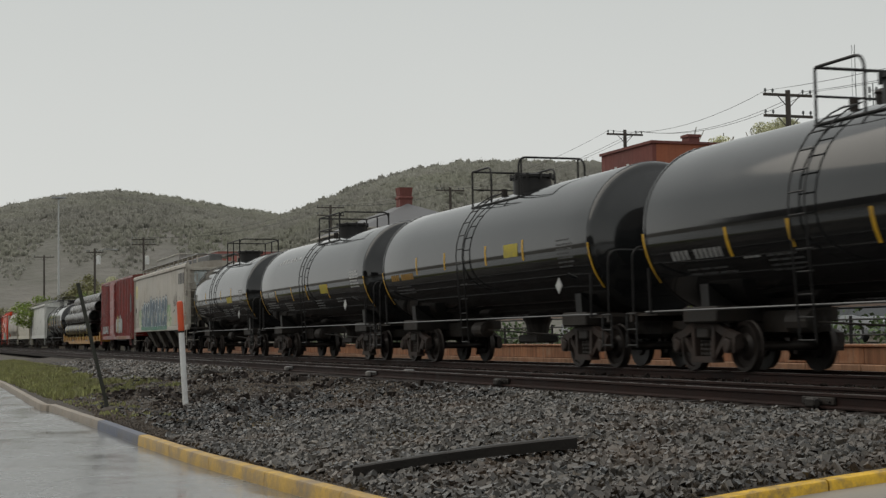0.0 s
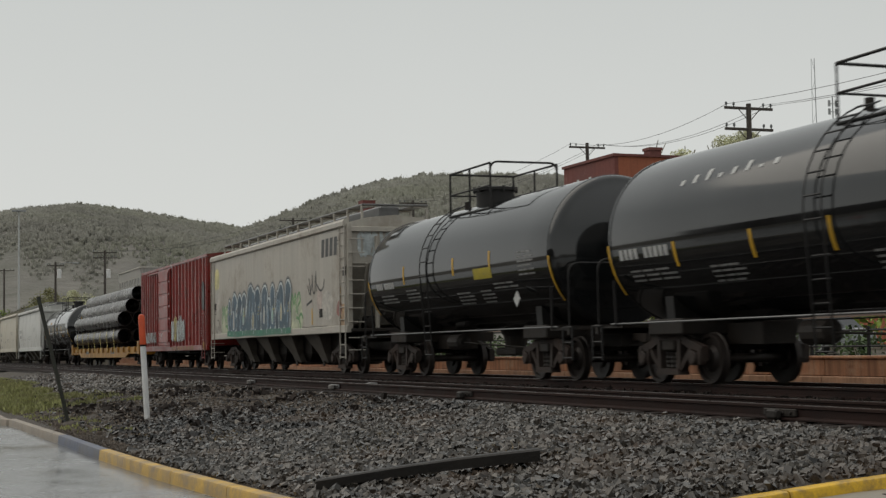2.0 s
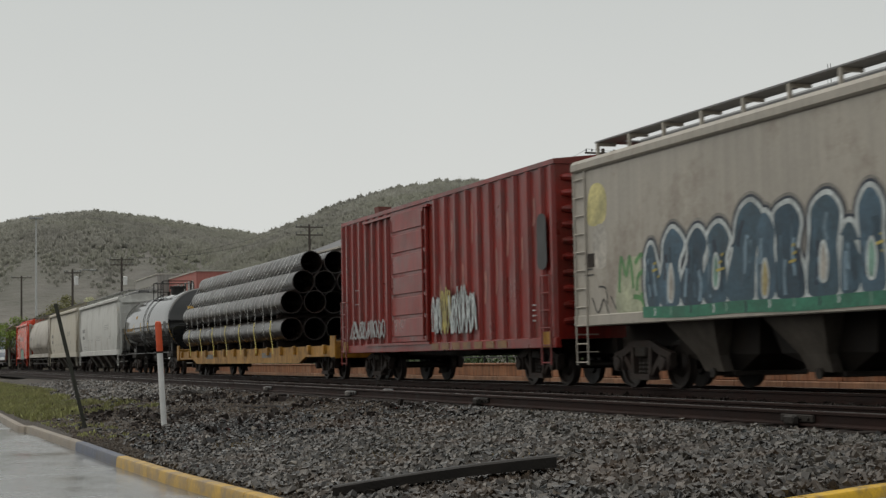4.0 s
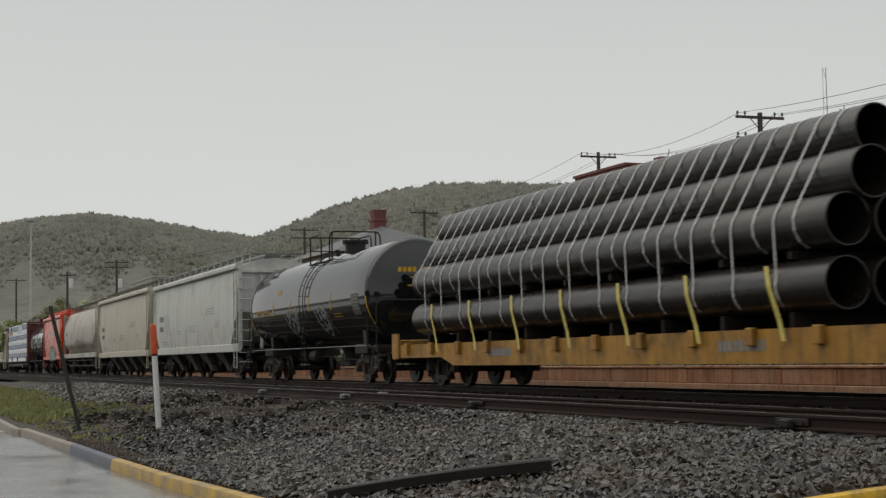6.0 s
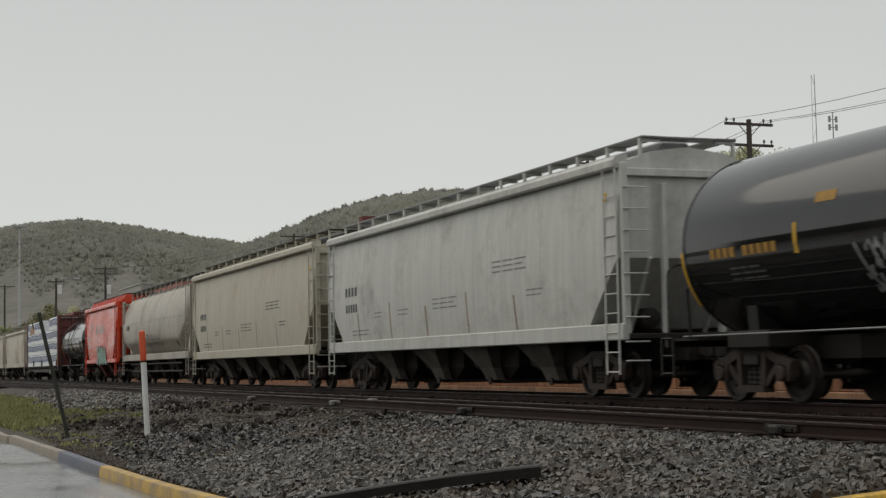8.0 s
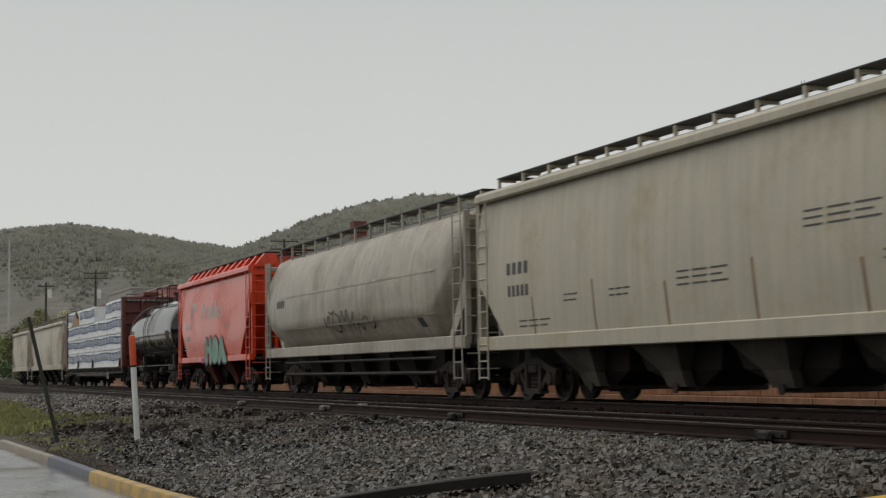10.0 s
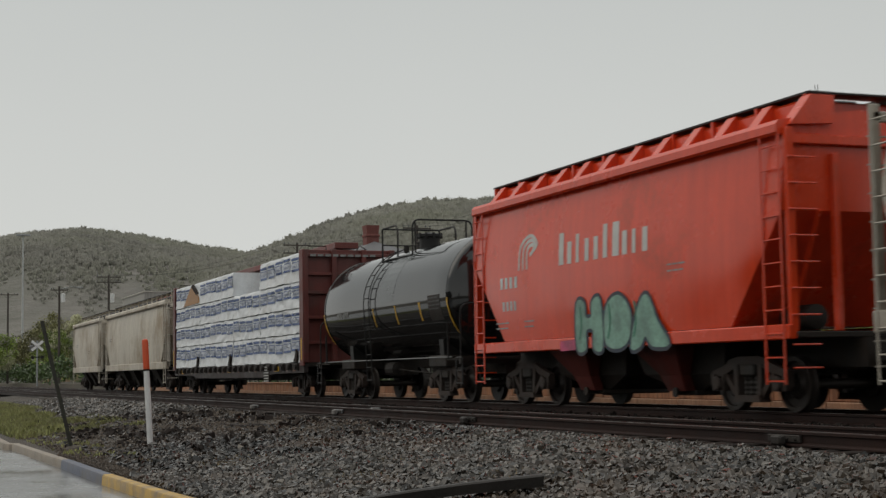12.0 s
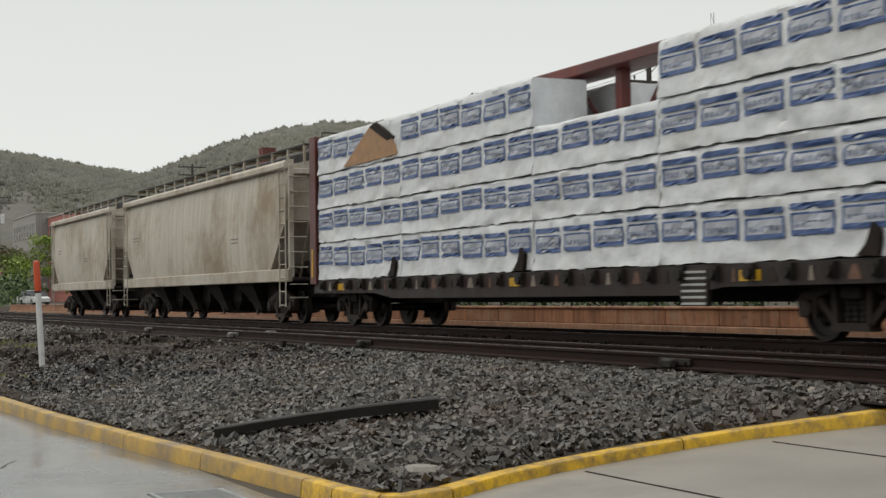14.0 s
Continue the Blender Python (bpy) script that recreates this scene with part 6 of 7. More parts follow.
M_BUD = material("yellow_green_buds", (0.52, 0.52, 0.34), 0.9, var=0.2, scale=0.5, pieces=0.2)
M_BARK = material("grey_bark", (0.27, 0.25, 0.2), 0.9, var=0.25, scale=2)
M_INSUL = material("glass_insulator", (0.1, 0.11, 0.11), 0.3, var=0.1)
M_WIRE = material("dark_wire", (0.05, 0.05, 0.05), 0.6, var=0.1)

# concrete strip and low stained wall in panels
grid_sheet("concrete_strip", [-160, -100, -60, -30, 0, 40], [17.45, 18.5, 20, 21.86], lambda x, y: lerp(y, BASE) + 0.012, M_RUSTSTRIP)
wall_yard = tagged(new("wall_yard"), "low rust-stained concrete retaining wall", "wall", kind="structure")
bm = bmesh.new()
box(bm, -1.19, 1.19, 0, 0.3, 0, 0.42, 0.02)
ME_PANEL = to_mesh("wall_panel", bm, M_RUSTWALL)
bm = bmesh.new()
box(bm, -1.195, 1.195, -0.05, 0.35, 0.421, 0.49, 0.015)
ME_CAP = to_mesh("wall_cap", bm, M_RUSTWALL)
bm = bmesh.new()
box(bm, -1.19, 1.19, -0.1, 0.3, -0.26, -0.004, 0.02)
ME_PLINTH = to_mesh("wall_plinth", bm, M_PLINTH)
for i in range(64):
    part("wall_plinth", ME_PLINTH, None, wall_yard, at=pose(-140 + i * 2.4, 21.87, 0.66))
    part("wall_panel", ME_PANEL, None, wall_yard, at=pose(-140 + i * 2.4, 21.87, 0.66))
    part("wall_cap", ME_CAP, None, wall_yard, at=pose(-140 + i * 2.4, 21.87, 0.66))
# yard fence
fence = thing("yard_fence", "dark steel rail fence above the low wall", "fence", pose(0, 23.2, 1.02))
bm = bmesh.new()
box(bm, -0.035, 0.035, -0.035, 0.035, 0, 0.85, 0.01)
ME_FPOST = to_mesh("fence_post", bm, M_BLACKFLAT)
for i in range(44):
    part("fence_post", ME_FPOST, None, fence, at=pose(-110 + i * 2.4, 0, 0))
for z in (0.35, 0.75):
    solid("fence_rail", M_BLACKFLAT, fence, lambda bm: tube(bm, [(-110, 0, z), (-6.8, 0, z)], 0.028, 6))


# ---- leaves and trees ----
def leaf_cloud(centres, radii, per, size, rnd):
    """Small leaf quads scattered through ellipsoids, denser towards their skins."""
    verts, faces = [], []
    for (cx, cy, cz), (rx, ry, rz) in zip(centres, radii):
        d = rnd.normal(size=(per, 3))
        d /= np.linalg.norm(d, axis=1)[:, None]
        p = d * (rnd.random((per, 1)) ** 0.45) * np.array([rx, ry, rz]) + np.array([cx, cy, cz])
        a = rnd.normal(size=(per, 3))
        a /= np.linalg.norm(a, axis=1)[:, None]
        b = np.cross(a, rnd.normal(size=(per, 3)))
        b /= np.linalg.norm(b, axis=1)[:, None] + 1e-9
        s = size * (0.6 + 0.8 * rnd.random((per, 1)))
        base = len(verts)
        quad = np.stack([p - a * s, p - b * s * 0.55, p + a * s, p + b * s * 0.55], 1).reshape(-1, 3)
        verts.extend(map(tuple, quad))
        faces.extend([(base + 4 * k, base + 4 * k + 1, base + 4 * k + 2, base + 4 * k + 3) for k in range(per)])
    return verts, faces


def leafy(name, centres, radii, per, size, mat, parent=None, seed=1, label="", category=""):
    v, f = leaf_cloud(centres, radii, per, size, np.random.RandomState(seed))
    ob = sheet(name, v, f, mat)
    if parent is not None:
        ob.parent = parent
    else:
        tagged(ob, label, category, kind="stuff")
    return ob


def tree(at, height, spread, mat, label, seed, bare=False):
    rnd = random.Random(seed)
    t = thing("tree", label, "tree", pose(*at))

    def wood(bm):
        lean = Vector((rnd.uniform(-0.06, 0.06), rnd.uniform(-0.06, 0.06), 1))
        trunk = [lean * height * f for f in (0, 0.2, 0.45, 0.7)]
        tube(bm, trunk, height * 0.03, 8, height * 0.012)
        for i in range(9):
            a, f = rnd.uniform(0, 6.28), rnd.uniform(0.25, 0.7)
            p = lean * height * f
            q = p + Vector((math.cos(a) * spread * 0.45, math.sin(a) * spread * 0.45, height * 0.14))
            e = p + Vector((math.cos(a + 0.3) * spread * 0.55, math.sin(a + 0.3) * spread * 0.55, height * rnd.uniform(0.1, 0.2)))
            tube(bm, [p, q, e], height * 0.011, 6, height * 0.003)
            for j in range(3):
                g = q + Vector((rnd.uniform(-0.4, 0.4) * spread, rnd.uniform(-0.4, 0.4) * spread, height * 0.16))
                tube(bm, [q, g], height * 0.005, 5, height * 0.002)
    solid("trunk", M_BARK, t, wood, smooth=True)
    n = 16
    cs, rs = [], []
    for i in range(n):
        a, f = rnd.uniform(0, 6.28), rnd.uniform(0.42, 0.95)
        w = spread * 0.75 * math.sin(math.pi * min(1, (f - 0.25) / 0.85)) * rnd.random() ** 0.5
        cs.append((math.cos(a) * w, math.sin(a) * w, height * f))
        k = rnd.uniform(0.2, 0.36) * spread
        rs.append((k, k, k * 0.8))
    leafy("crown", cs, rs, 900 if bare else 200, spread * (0.021 if bare else 0.036), mat, t, seed)
    return t


tree(polar(170.2, 190, -0.1), 8.5, 4.2, M_SPRING, "fresh green spring tree beside the track", 11)
tree(polar(171.0, 195, -0.1), 6.5, 3.4, M_SPRING, "rounded fresh green tree beside the track", 12)
tree(polar(171.9, 185, -0.1), 5.0, 2.6, M_PINKTREE, "pink blossoming tree near the tracks", 13)
tree(polar(173.6, 210, -0.1), 7.0, 3.6, M_SPRING, "yellow-green tree by the street", 14)
tree(polar(175.6, 170, -0.1), 5.5, 3.0, M_SPRING, "small yellow-green tree by the street", 15)
tree(polar(172.6, 230, -0.1), 8.0, 3.6, M_HAZED_TWIGS, "budding tree behind the street lamp", 16, True)
for i, (az, d, ht) in enumerate([(150.4, 140, 20.5), (149.2, 145, 21.5), (148.2, 140, 21.0), (146.6, 142, 21.8), (145.6, 150, 22.0), (144.6, 150, 22.5), (143.4, 150, 22)]):
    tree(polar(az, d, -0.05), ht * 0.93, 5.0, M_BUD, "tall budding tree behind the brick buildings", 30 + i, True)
M_OLIVE = material("olive_spring_leaves", (0.17, 0.165, 0.07), 0.7, var=0.3, scale=0.6, pieces=0.35)
for i, (az, d, ht) in enumerate([(170.9, 250, 8.5), (171.6, 240, 9.5), (172.3, 255, 8.0), (172.9, 235, 10.0), (173.4, 240, 10.8), (174.0, 250, 9.0), (174.9, 260, 6.5), (175.7, 240, 6.0), (176.5, 250, 5.5), (177.3, 245, 5.5), (178.1, 255, 5.0), (169.8, 255, 8.0)]):
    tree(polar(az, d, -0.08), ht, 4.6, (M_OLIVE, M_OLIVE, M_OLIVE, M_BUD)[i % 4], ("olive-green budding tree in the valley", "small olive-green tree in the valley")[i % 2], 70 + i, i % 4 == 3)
rnd = random.Random(8)
cs, rs = [], []
for i in range(120):
    x = -105 + i * 0.9
    cs.append((x, 26 + rnd.uniform(-1, 1.5), 1.25 + rnd.uniform(0, 0.25)))
    rs.append((0.9, 0.8, 0.5 + rnd.uniform(0, 0.35)))
leafy("hedge", cs, rs, 90, 0.1, M_HEDGE, None, 3, "dark green hedge behind the yard fence", "hedge")
cs = [(-62 + rnd.uniform(-6, 18), 38 + rnd.uniform(-2, 3), 2.2 + rnd.uniform(0, 1.4)) for i in range(26)]
leafy("shrubs", cs, [(1.6, 1.5, 1.2)] * 26, 150, 0.16, M_SPRING, None, 4, "fresh green shrubs before the tan building", "shrubs")
cs = [(-150 - i * 4.0 + rnd.uniform(-1.5, 1.5), 19.5 + rnd.uniform(0, 9), 1.9 + rnd.uniform(0, 1.6)) for i in range(60)]
leafy("bank_shrubs", cs, [(2.2, 2.0, 1.5)] * 60, 110, 0.26, M_HEDGE, None, 5, "low green shrubs along the far side of the track", "shrubs")
cs = [(-170 - i * 5.0 + rnd.uniform(-2, 2), 24 + rnd.uniform(0, 14), 2.6 + rnd.uniform(0, 2.6)) for i in range(36)]
leafy("spring_shrubs", cs, [(2.4, 2.2, 1.8)] * 36, 110, 0.26, M_SPRING, None, 6, "yellow-green shrubs in front of distant houses", "shrubs")


# ---- buildings ----
def windows(parent, face, spots, w, hgt, frame=M_TRIM):
    """Windows in a wall; face: ('x' or 'y', coordinate, outward sign)."""
    axis, c, s = face
    for u, z in spots:
        def slab(bm, a, b, lo, hi, d0, d1):
            lo_d, hi_d = sorted((c + s * d0, c + s * d1))
            if axis == "y":
                box(bm, a, b, lo_d, hi_d, lo, hi)
            else:
                box(bm, lo_d, hi_d, a, b, lo, hi)
        win = solid("window", frame, parent, lambda bm: (slab(bm, u - w / 2 - 0.1, u + w / 2 + 0.1, z - 0.12, z, 0, 0.14), slab(bm, u - w / 2 - 0.1, u + w / 2 + 0.1, z + hgt, z + hgt + 0.12, 0, 0.1),
                                                         slab(bm, u - w / 2 - 0.08, u - w / 2, z, z + hgt, 0, 0.08), slab(bm, u + w / 2, u + w / 2 + 0.08, z, z + hgt, 0, 0.08), slab(bm, u - w / 2, u + w / 2, z + hgt * 0.48, z + hgt * 0.53, 0, 0.06)))
        solid("pane", M_GLASS, win, lambda bm: slab(bm, u - w / 2, u + w / 2, z, z + hgt, 0.005, 0.03))


def block(name, label, x0, x1, y0, y1, top, mat, side=None, base=1.2, para=0.5):
    b = thing(name, label, "building", pose(0, 0, 0))
    solid("wall", mat, b, lambda bm: (box(bm, x0, x1, y0, y0 + 0.3, base, top), box(bm, x0, x1, y1 - 0.3, y1, base, top), box(bm, x0, x0 + 0.3, y0 + 0.3, y1 - 0.3, base, top)))
    solid("side_wall", side or mat, b, lambda bm: box(bm, x1 - 0.3, x1 - 0.001, y0 + 0.3, y1 - 0.3, base, top))
    solid("roof", M_SLATE, b, lambda bm: box(bm, x0 + 0.3, x1 - 0.3, y0 + 0.3, y1 - 0.3, top - para - 0.2, top - para))
    solid("cornice", M_TRIM if mat is not M_BRICK else M_BRICK, b, lambda bm: (box(bm, x0 - 0.12, x1 + 0.12, y0 - 0.12, y0 + 0.35, top, top + 0.18), box(bm, x1 - 0.3, x1 + 0.12, y0 + 0.35, y1, top, top + 0.17)))
    return b


# side wall gets brighter orange brick, so the lit face is in the colour
b = block("brick_building", "tall red brick building, side wall painted orange as lit", -96.0, -88.3, 46.6, 70.0, 14.1, M_BRICK, M_BRICKORANGE)
windows(b, ("y", 46.6, -1), [(-94.6 + 2.1 * i, z) for i in range(3) for z in (3.2, 6.6, 9.8)], 1.0, 1.7)
windows(b, ("x", -88.3, 1), [(49 + 3.1 * i, z) for i in range(6) for z in (3.2, 6.6, 9.8)], 1.1, 1.8)
solid("painted_sign", G_WHITE, b, lambda bm: [box(bm, -95.2 + i * 0.62, -94.85 + i * 0.62, 46.585, 46.6, 12.3 + 0.12 * (i % 2), 12.9 + 0.1 * (i % 3)) for i in range(6)])
solid("wall_poster", G_FADE, b, lambda bm: (box(bm, -94.4, -92.6, 46.585, 46.6, 11.0, 11.4), box(bm, -88.3, -88.28, 53, 55.4, 10.8, 12.4)))
for i, (x, y) in enumerate([(-94, 52), (-90.2, 58), (-89.5, 66)]):
    solid("chimney", M_BRICK, b, lambda bm: (box(bm, x, x + 0.9, y, y + 0.9, 13.2, 15.3), box(bm, x - 0.08, x + 0.98, y - 0.08, y + 0.98, 15.3, 15.5)))
b = block("brick_building", "orange-brown brick building with a dark flat roof", -69.0, -40.0, 47.5, 62.0, 10.3, M_BRICKORANGE)
windows(b, ("y", 47.5, -1), [(-67 + 2.8 * i, z) for i in range(10) for z in (3.0, 6.4)], 1.3, 1.9)
windows(b, ("x", -40, 1), [(50 + 3 * i, z) for i in range(4) for z in (3.0, 6.4)], 1.2, 1.9)
solid("eaves", M_SLATE, b, lambda bm: box(bm, -69.6, -39.4, 46.7, 62.4, 10.48, 10.85))
b = block("grey_building", "grey three-storey building with a faded red end", -258.0, -236, 40.5, 52, 15.0, M_GREYWALL)
windows(b, ("y", 40.5, -1), [(-256 + 2.6 * i, z) for i in range(8) for z in (3.5, 7.5, 11.5)], 1.2, 2.0)
b = block("red_annexe", "faded red rendered building beside a grey one", -235.8, -214, 42.3, 53, 14.2, M_PINKWALL)
windows(b, ("y", 42.3, -1), [(-233.5 + 2.8 * i, z) for i in range(7) for z in (3.5, 7.5, 11.0)], 1.2, 1.9)


def house(cx, cy, wx, wy, eave, ridge, wallmat, label, roofmat=M_SLATE, chimney=True, hip=True):
    b = thing("house", label, "house", pose(0, 0, 0))
    x0, x1, y0, y1 = cx - wx / 2, cx + wx / 2, cy - wy / 2, cy + wy / 2
    solid("wall", wallmat, b, lambda bm: box(bm, x0, x1, y0, y1, 1.1, eave))
    k = wy * 0.5 if hip else 0.0

    def roof(bm):
        o = 0.45
        v = [bm.verts.new(p) for p in ((x0 - o, y0 - o, eave), (x1 + o, y0 - o, eave), (x1 + o, y1 + o, eave), (x0 - o, y1 + o, eave), (x0 + k, cy, ridge), (x1 - k, cy, ridge))]
        for f in ((0, 1, 5, 4), (2, 3, 4, 5), (1, 2, 5), (3, 0, 4), (3, 2, 1, 0)):
            bm.faces.new([v[i] for i in f])
    r = solid("roof", roofmat, b, roof)
    solid("gutter", M_TRIM, b, lambda bm: (box(bm, x0 - 0.5, x1 + 0.5, y0 - 0.55, y0 - 0.46, eave - 0.12, eave + 0.02), box(bm, x1 + 0.46, x1 + 0.55, y0 - 0.5, y1 + 0.5, eave - 0.12, eave + 0.02)))
    n = max(2, int(wx / 2.8))
    levels = [z for z in (2.2, 5.2, 8.2) if z + 1.6 < eave]
    windows(b, ("y", y0, -1), [(x0 + wx * (i + 0.5) / n, z) for i in range(n) for z in levels], 1.0, 1.5)
    windows(b, ("x", x1, 1), [(y0 + wy * (i + 0.5) / 2, z) for i in range(2) for z in levels], 1.0, 1.5)
    if chimney:
        solid("chimney", M_BRICK, b, lambda bm: quadstrip(bm, [[(cx + 1.0 + s * w, cy - w, z), (cx + 1.0 + w, cy - w, z), (cx + 1.0 + w, cy + w, z), (cx + 1.0 - w, cy + w, z)] for s, w, z in ((-1, 0.55, eave), (-1, 0.55, ridge + 0.4), (-1, 0.62, ridge + 0.5), (-1, 0.62, ridge + 0.62), (-1, 0.52, ridge + 0.7), (-1, 0.6, ridge + 1.45))], cap=(True, True)))
    return b


house(-123.5, 40.5, 15, 11, 10.4, 12.9, M_GREYWALL, "grey house with a dark hipped roof and brick chimney")
house(-160, 46, 9, 9, 9.5, 13.6, M_WHITEWALL, "white gabled house behind the train", hip=False, chimney=False)
for i, (az, d, w, e, m) in enumerate([(176.4, 330, 12, 6.0, M_WHITEWALL), (175.4, 360, 14, 6.5, M_GREYWALL), (174.2, 340, 10, 7.0, M_WHITEWALL), (173.1, 300, 16, 7.5, M_TANBRICK), (172.3, 330, 12, 7.5, M_WHITEWALL), (177.4, 300, 12, 5.5, M_TANBRICK)]):
    p = polar(az, d)
    house(p.x, p.y, w, 9, e, e + 2.6, m, "small distant house at the foot of the hill", chimney=False, hip=bool(i % 2))
stack = thing("concrete_stack", "short pale concrete stack behind the roofs", "chimney", pose(*polar(157.15, 150), 0) @ pose(0, 0, 0))
solid("shaft", M_TRIM, stack, lambda bm: box(bm, -0.55, 0.55, -0.55, 0.55, -1.0, 15.2, 0.05))


# ---- poles and wires ----
def pole(az, dist, el, arms, label, cans=0, lamp=0.0, box_at=None, wide=1.5):
    p = polar(az, dist)
    top = EYE[2] + dist * math.tan(radians(el))
    t = thing("utility_pole", label, "utility pole", pose(p.x, p.y, 1.2), "utility poles")
    H = top - 1.2
    solid("shaft", M_WOOD, t, lambda bm: tube(bm, [(0, 0, -0.2), (0, 0, H * 0.5), (0, 0, H)], 0.2, 10, 0.13), smooth=True)
    for dz in arms:
        a = solid("crossarm", M_WOOD, t, lambda bm: (box(bm, -0.06, 0.06, -wide, wide, H - dz - 0.07, H - dz + 0.07, 0.01), tube(bm, [(0.05, -0.7, H - dz), (0.05, 0, H - dz - 0.7)], 0.025, 5), tube(bm, [(0.05, 0.7, H - dz), (0.05, 0, H - dz - 0.7)], 0.025, 5)))
        for y in (-wide + 0.1, -wide * 0.62, wide * 0.62, wide - 0.1):
            solid("insulator", M_INSUL, a, lambda bm: lathe_z(bm, [(H - dz + 0.07, 0.03), (H - dz + 0.14, 0.03), (H - dz + 0.16, 0.07), (H - dz + 0.28, 0.06), (H - dz + 0.32, 0.02)], 8, (0, y)), smooth=True)
    for i in range(cans):
        solid("transformer", M_TRANSF, t, lambda bm: lathe_z(bm, [(H - 4.4, 0.3), (H - 4.35, 0.36), (H - 3.3, 0.36), (H - 3.2, 0.26), (H - 3.15, 0.05)], 14, (0.15, -0.75 + i * 0.75)), smooth=True)
    if lamp:
        arm = solid("lamp_arm", M_GALV, t, lambda bm: tube(bm, [(0, 0, H - 0.4), (lamp * 0.25, lamp * 0.6, H - 0.1), (lamp * 0.35, lamp, H - 0.15)], 0.05, 6))
        solid("lamp_head", M_GALV, arm, lambda bm: box(bm, lamp * 0.35 - 0.15, lamp * 0.35 + 0.15, lamp - 0.1, lamp + 0.7, H - 0.28, H - 0.1, 0.05))
    if box_at:
        solid("transformer", M_WHITEPOST, t, lambda bm: lathe_z(bm, [(H - box_at - 1.1, 0.28), (H - box_at, 0.32), (H - box_at + 0.06, 0.1)], 12, (0.1, 0.45)), smooth=True)
    return Vector((p.x, p.y, top))


LAB = "weathered wooden utility pole with crossarms and wires"
P7 = pole(147.08, 79, 8.95, (0.25, 1.35), LAB, cans=3, wide=1.45)
P6 = pole(153.2, 113, 7.72, (0.35,), LAB, wide=1.5)
P5 = pole(159.93, 150, 5.68, (0.3,), LAB, wide=1.5)
P4 = pole(164.53, 170, 5.07, (0.3, 1.2), LAB, wide=1.6)
P2 = pole(171.58, 205, 3.88, (0.3, 1.0), "wooden utility pole with a white transformer", box_at=2.6, wide=1.6)
pole(175.2, 250, 3.21, (0.3,), LAB, wide=1.6)
pole(177.4, 260, 2.95, (0.3,), LAB, wide=1.6)
pole(173.37, 200, 3.46, (0.5,), "wooden pole with a street lamp arm", lamp=2.2, box_at=1.0, wide=1.1)
PX = Vector((-28, 42, 14.2))
wires = tagged(new("overhead_wires"), "thin dark overhead wires between poles", "wire", kind="structure")
for a, b in ((P7, PX), (P7, P6), (P6, P5), (P5, P4), (P4, P2)):
    for dy in (-1.3, 0.9, 1.35):
        sag = (a - b).length * 0.025
        pts = [a.lerp(b, k / 12) + Vector((0, dy, -0.05 - sag * 4 * (k / 12) * (1 - k / 12))) for k in range(13)]
        solid("wire", M_WIRE, wires, lambda bm: tube(bm, pts, 0.013, 4))
mast = thing("floodlight_mast", "tall thin steel floodlight mast", "light mast", pose(*polar(174.68, 380).xy, 1.2))
solid("shaft", M_TRANSF, mast, lambda bm: tube(bm, [(0, 0, 0), (0, 0, 36)], 0.32, 10, 0.18), smooth=True)
solid("lamp_ring", M_GALV, mast, lambda bm: (box(bm, -0.4, 0.4, -1.7, 1.7, 35.6, 36.1, 0.05), box(bm, -1.2, 1.2, -0.4, 0.4, 35.6, 36.05, 0.05)))
tower = thing("radio_tower", "thin lattice radio tower beyond the buildings", "tower", pose(*polar(144.65, 420).xy, 1.2))


def lattice(bm):
    for k in range(3):
        a = 2.1 * k
        tube(bm, [(1.1 * math.cos(a), 1.1 * math.sin(a), 0), (0.55 * math.cos(a), 0.55 * math.sin(a), 78)], 0.07, 4)
    for i in range(26):
        z, w = i * 3.0, 1.1 - 0.55 * i / 26
        tube(bm, [(w * math.cos(2.1 * (i % 3)), w * math.sin(2.1 * (i % 3)), z), (w * math.cos(2.1 * (i % 3) + 2.1), w * math.sin(2.1 * (i % 3) + 2.1), z + 3)], 0.05, 4)


solid("lattice", M_GALV, tower, lattice)
aerial = thing("aerial_mast", "slender mast with small aerials", "mast", pose(*polar(144.0, 150).xy, 1.2))
solid("shaft", M_GALV, aerial, lambda bm: tube(bm, [(0, 0, 0), (0, 0, 24.2)], 0.1, 6, 0.06))
for z in (22.4, 23.2):
    solid("aerial", M_GALV, aerial, lambda bm: [box(bm, -0.05, 0.05, y - 0.12, y + 0.12, z, z + 0.6) for y in (-0.4, 0.4)] + [box(bm, -0.03, 0.03, -0.4, 0.4, z + 0.25, z + 0.31)])
signal = thing("crossing_signal", "white crossing signal mast with crossed boards", "signal", pose(*polar(174.15, 150).xy, 0.9))
solid("shaft", M_GALV, signal, lambda bm: tube(bm, [(0, 0, 0), (0, 0, 4.4)], 0.09, 8))
for a in (-40, 40):
    solid("cross_board", M_WHITEPOST, signal, lambda bm: box(bm, -0.02, 0.02, -0.7, 0.7, -0.12, 0.12, 0.01), at=pose(0.12 if a > 0 else 0.18, 0, 3.9, a, 0, 0))
solid("signal_lamp", M_BLACKFLAT, signal, lambda bm: [lathe_x(bm, [(0.1, 0.16), (0.22, 0.16)], 14, (y, 2.8)) for y in (-0.45, 0.45)] + [box(bm, 0.06, 0.1, -0.6, 0.6, 2.75, 2.85)])


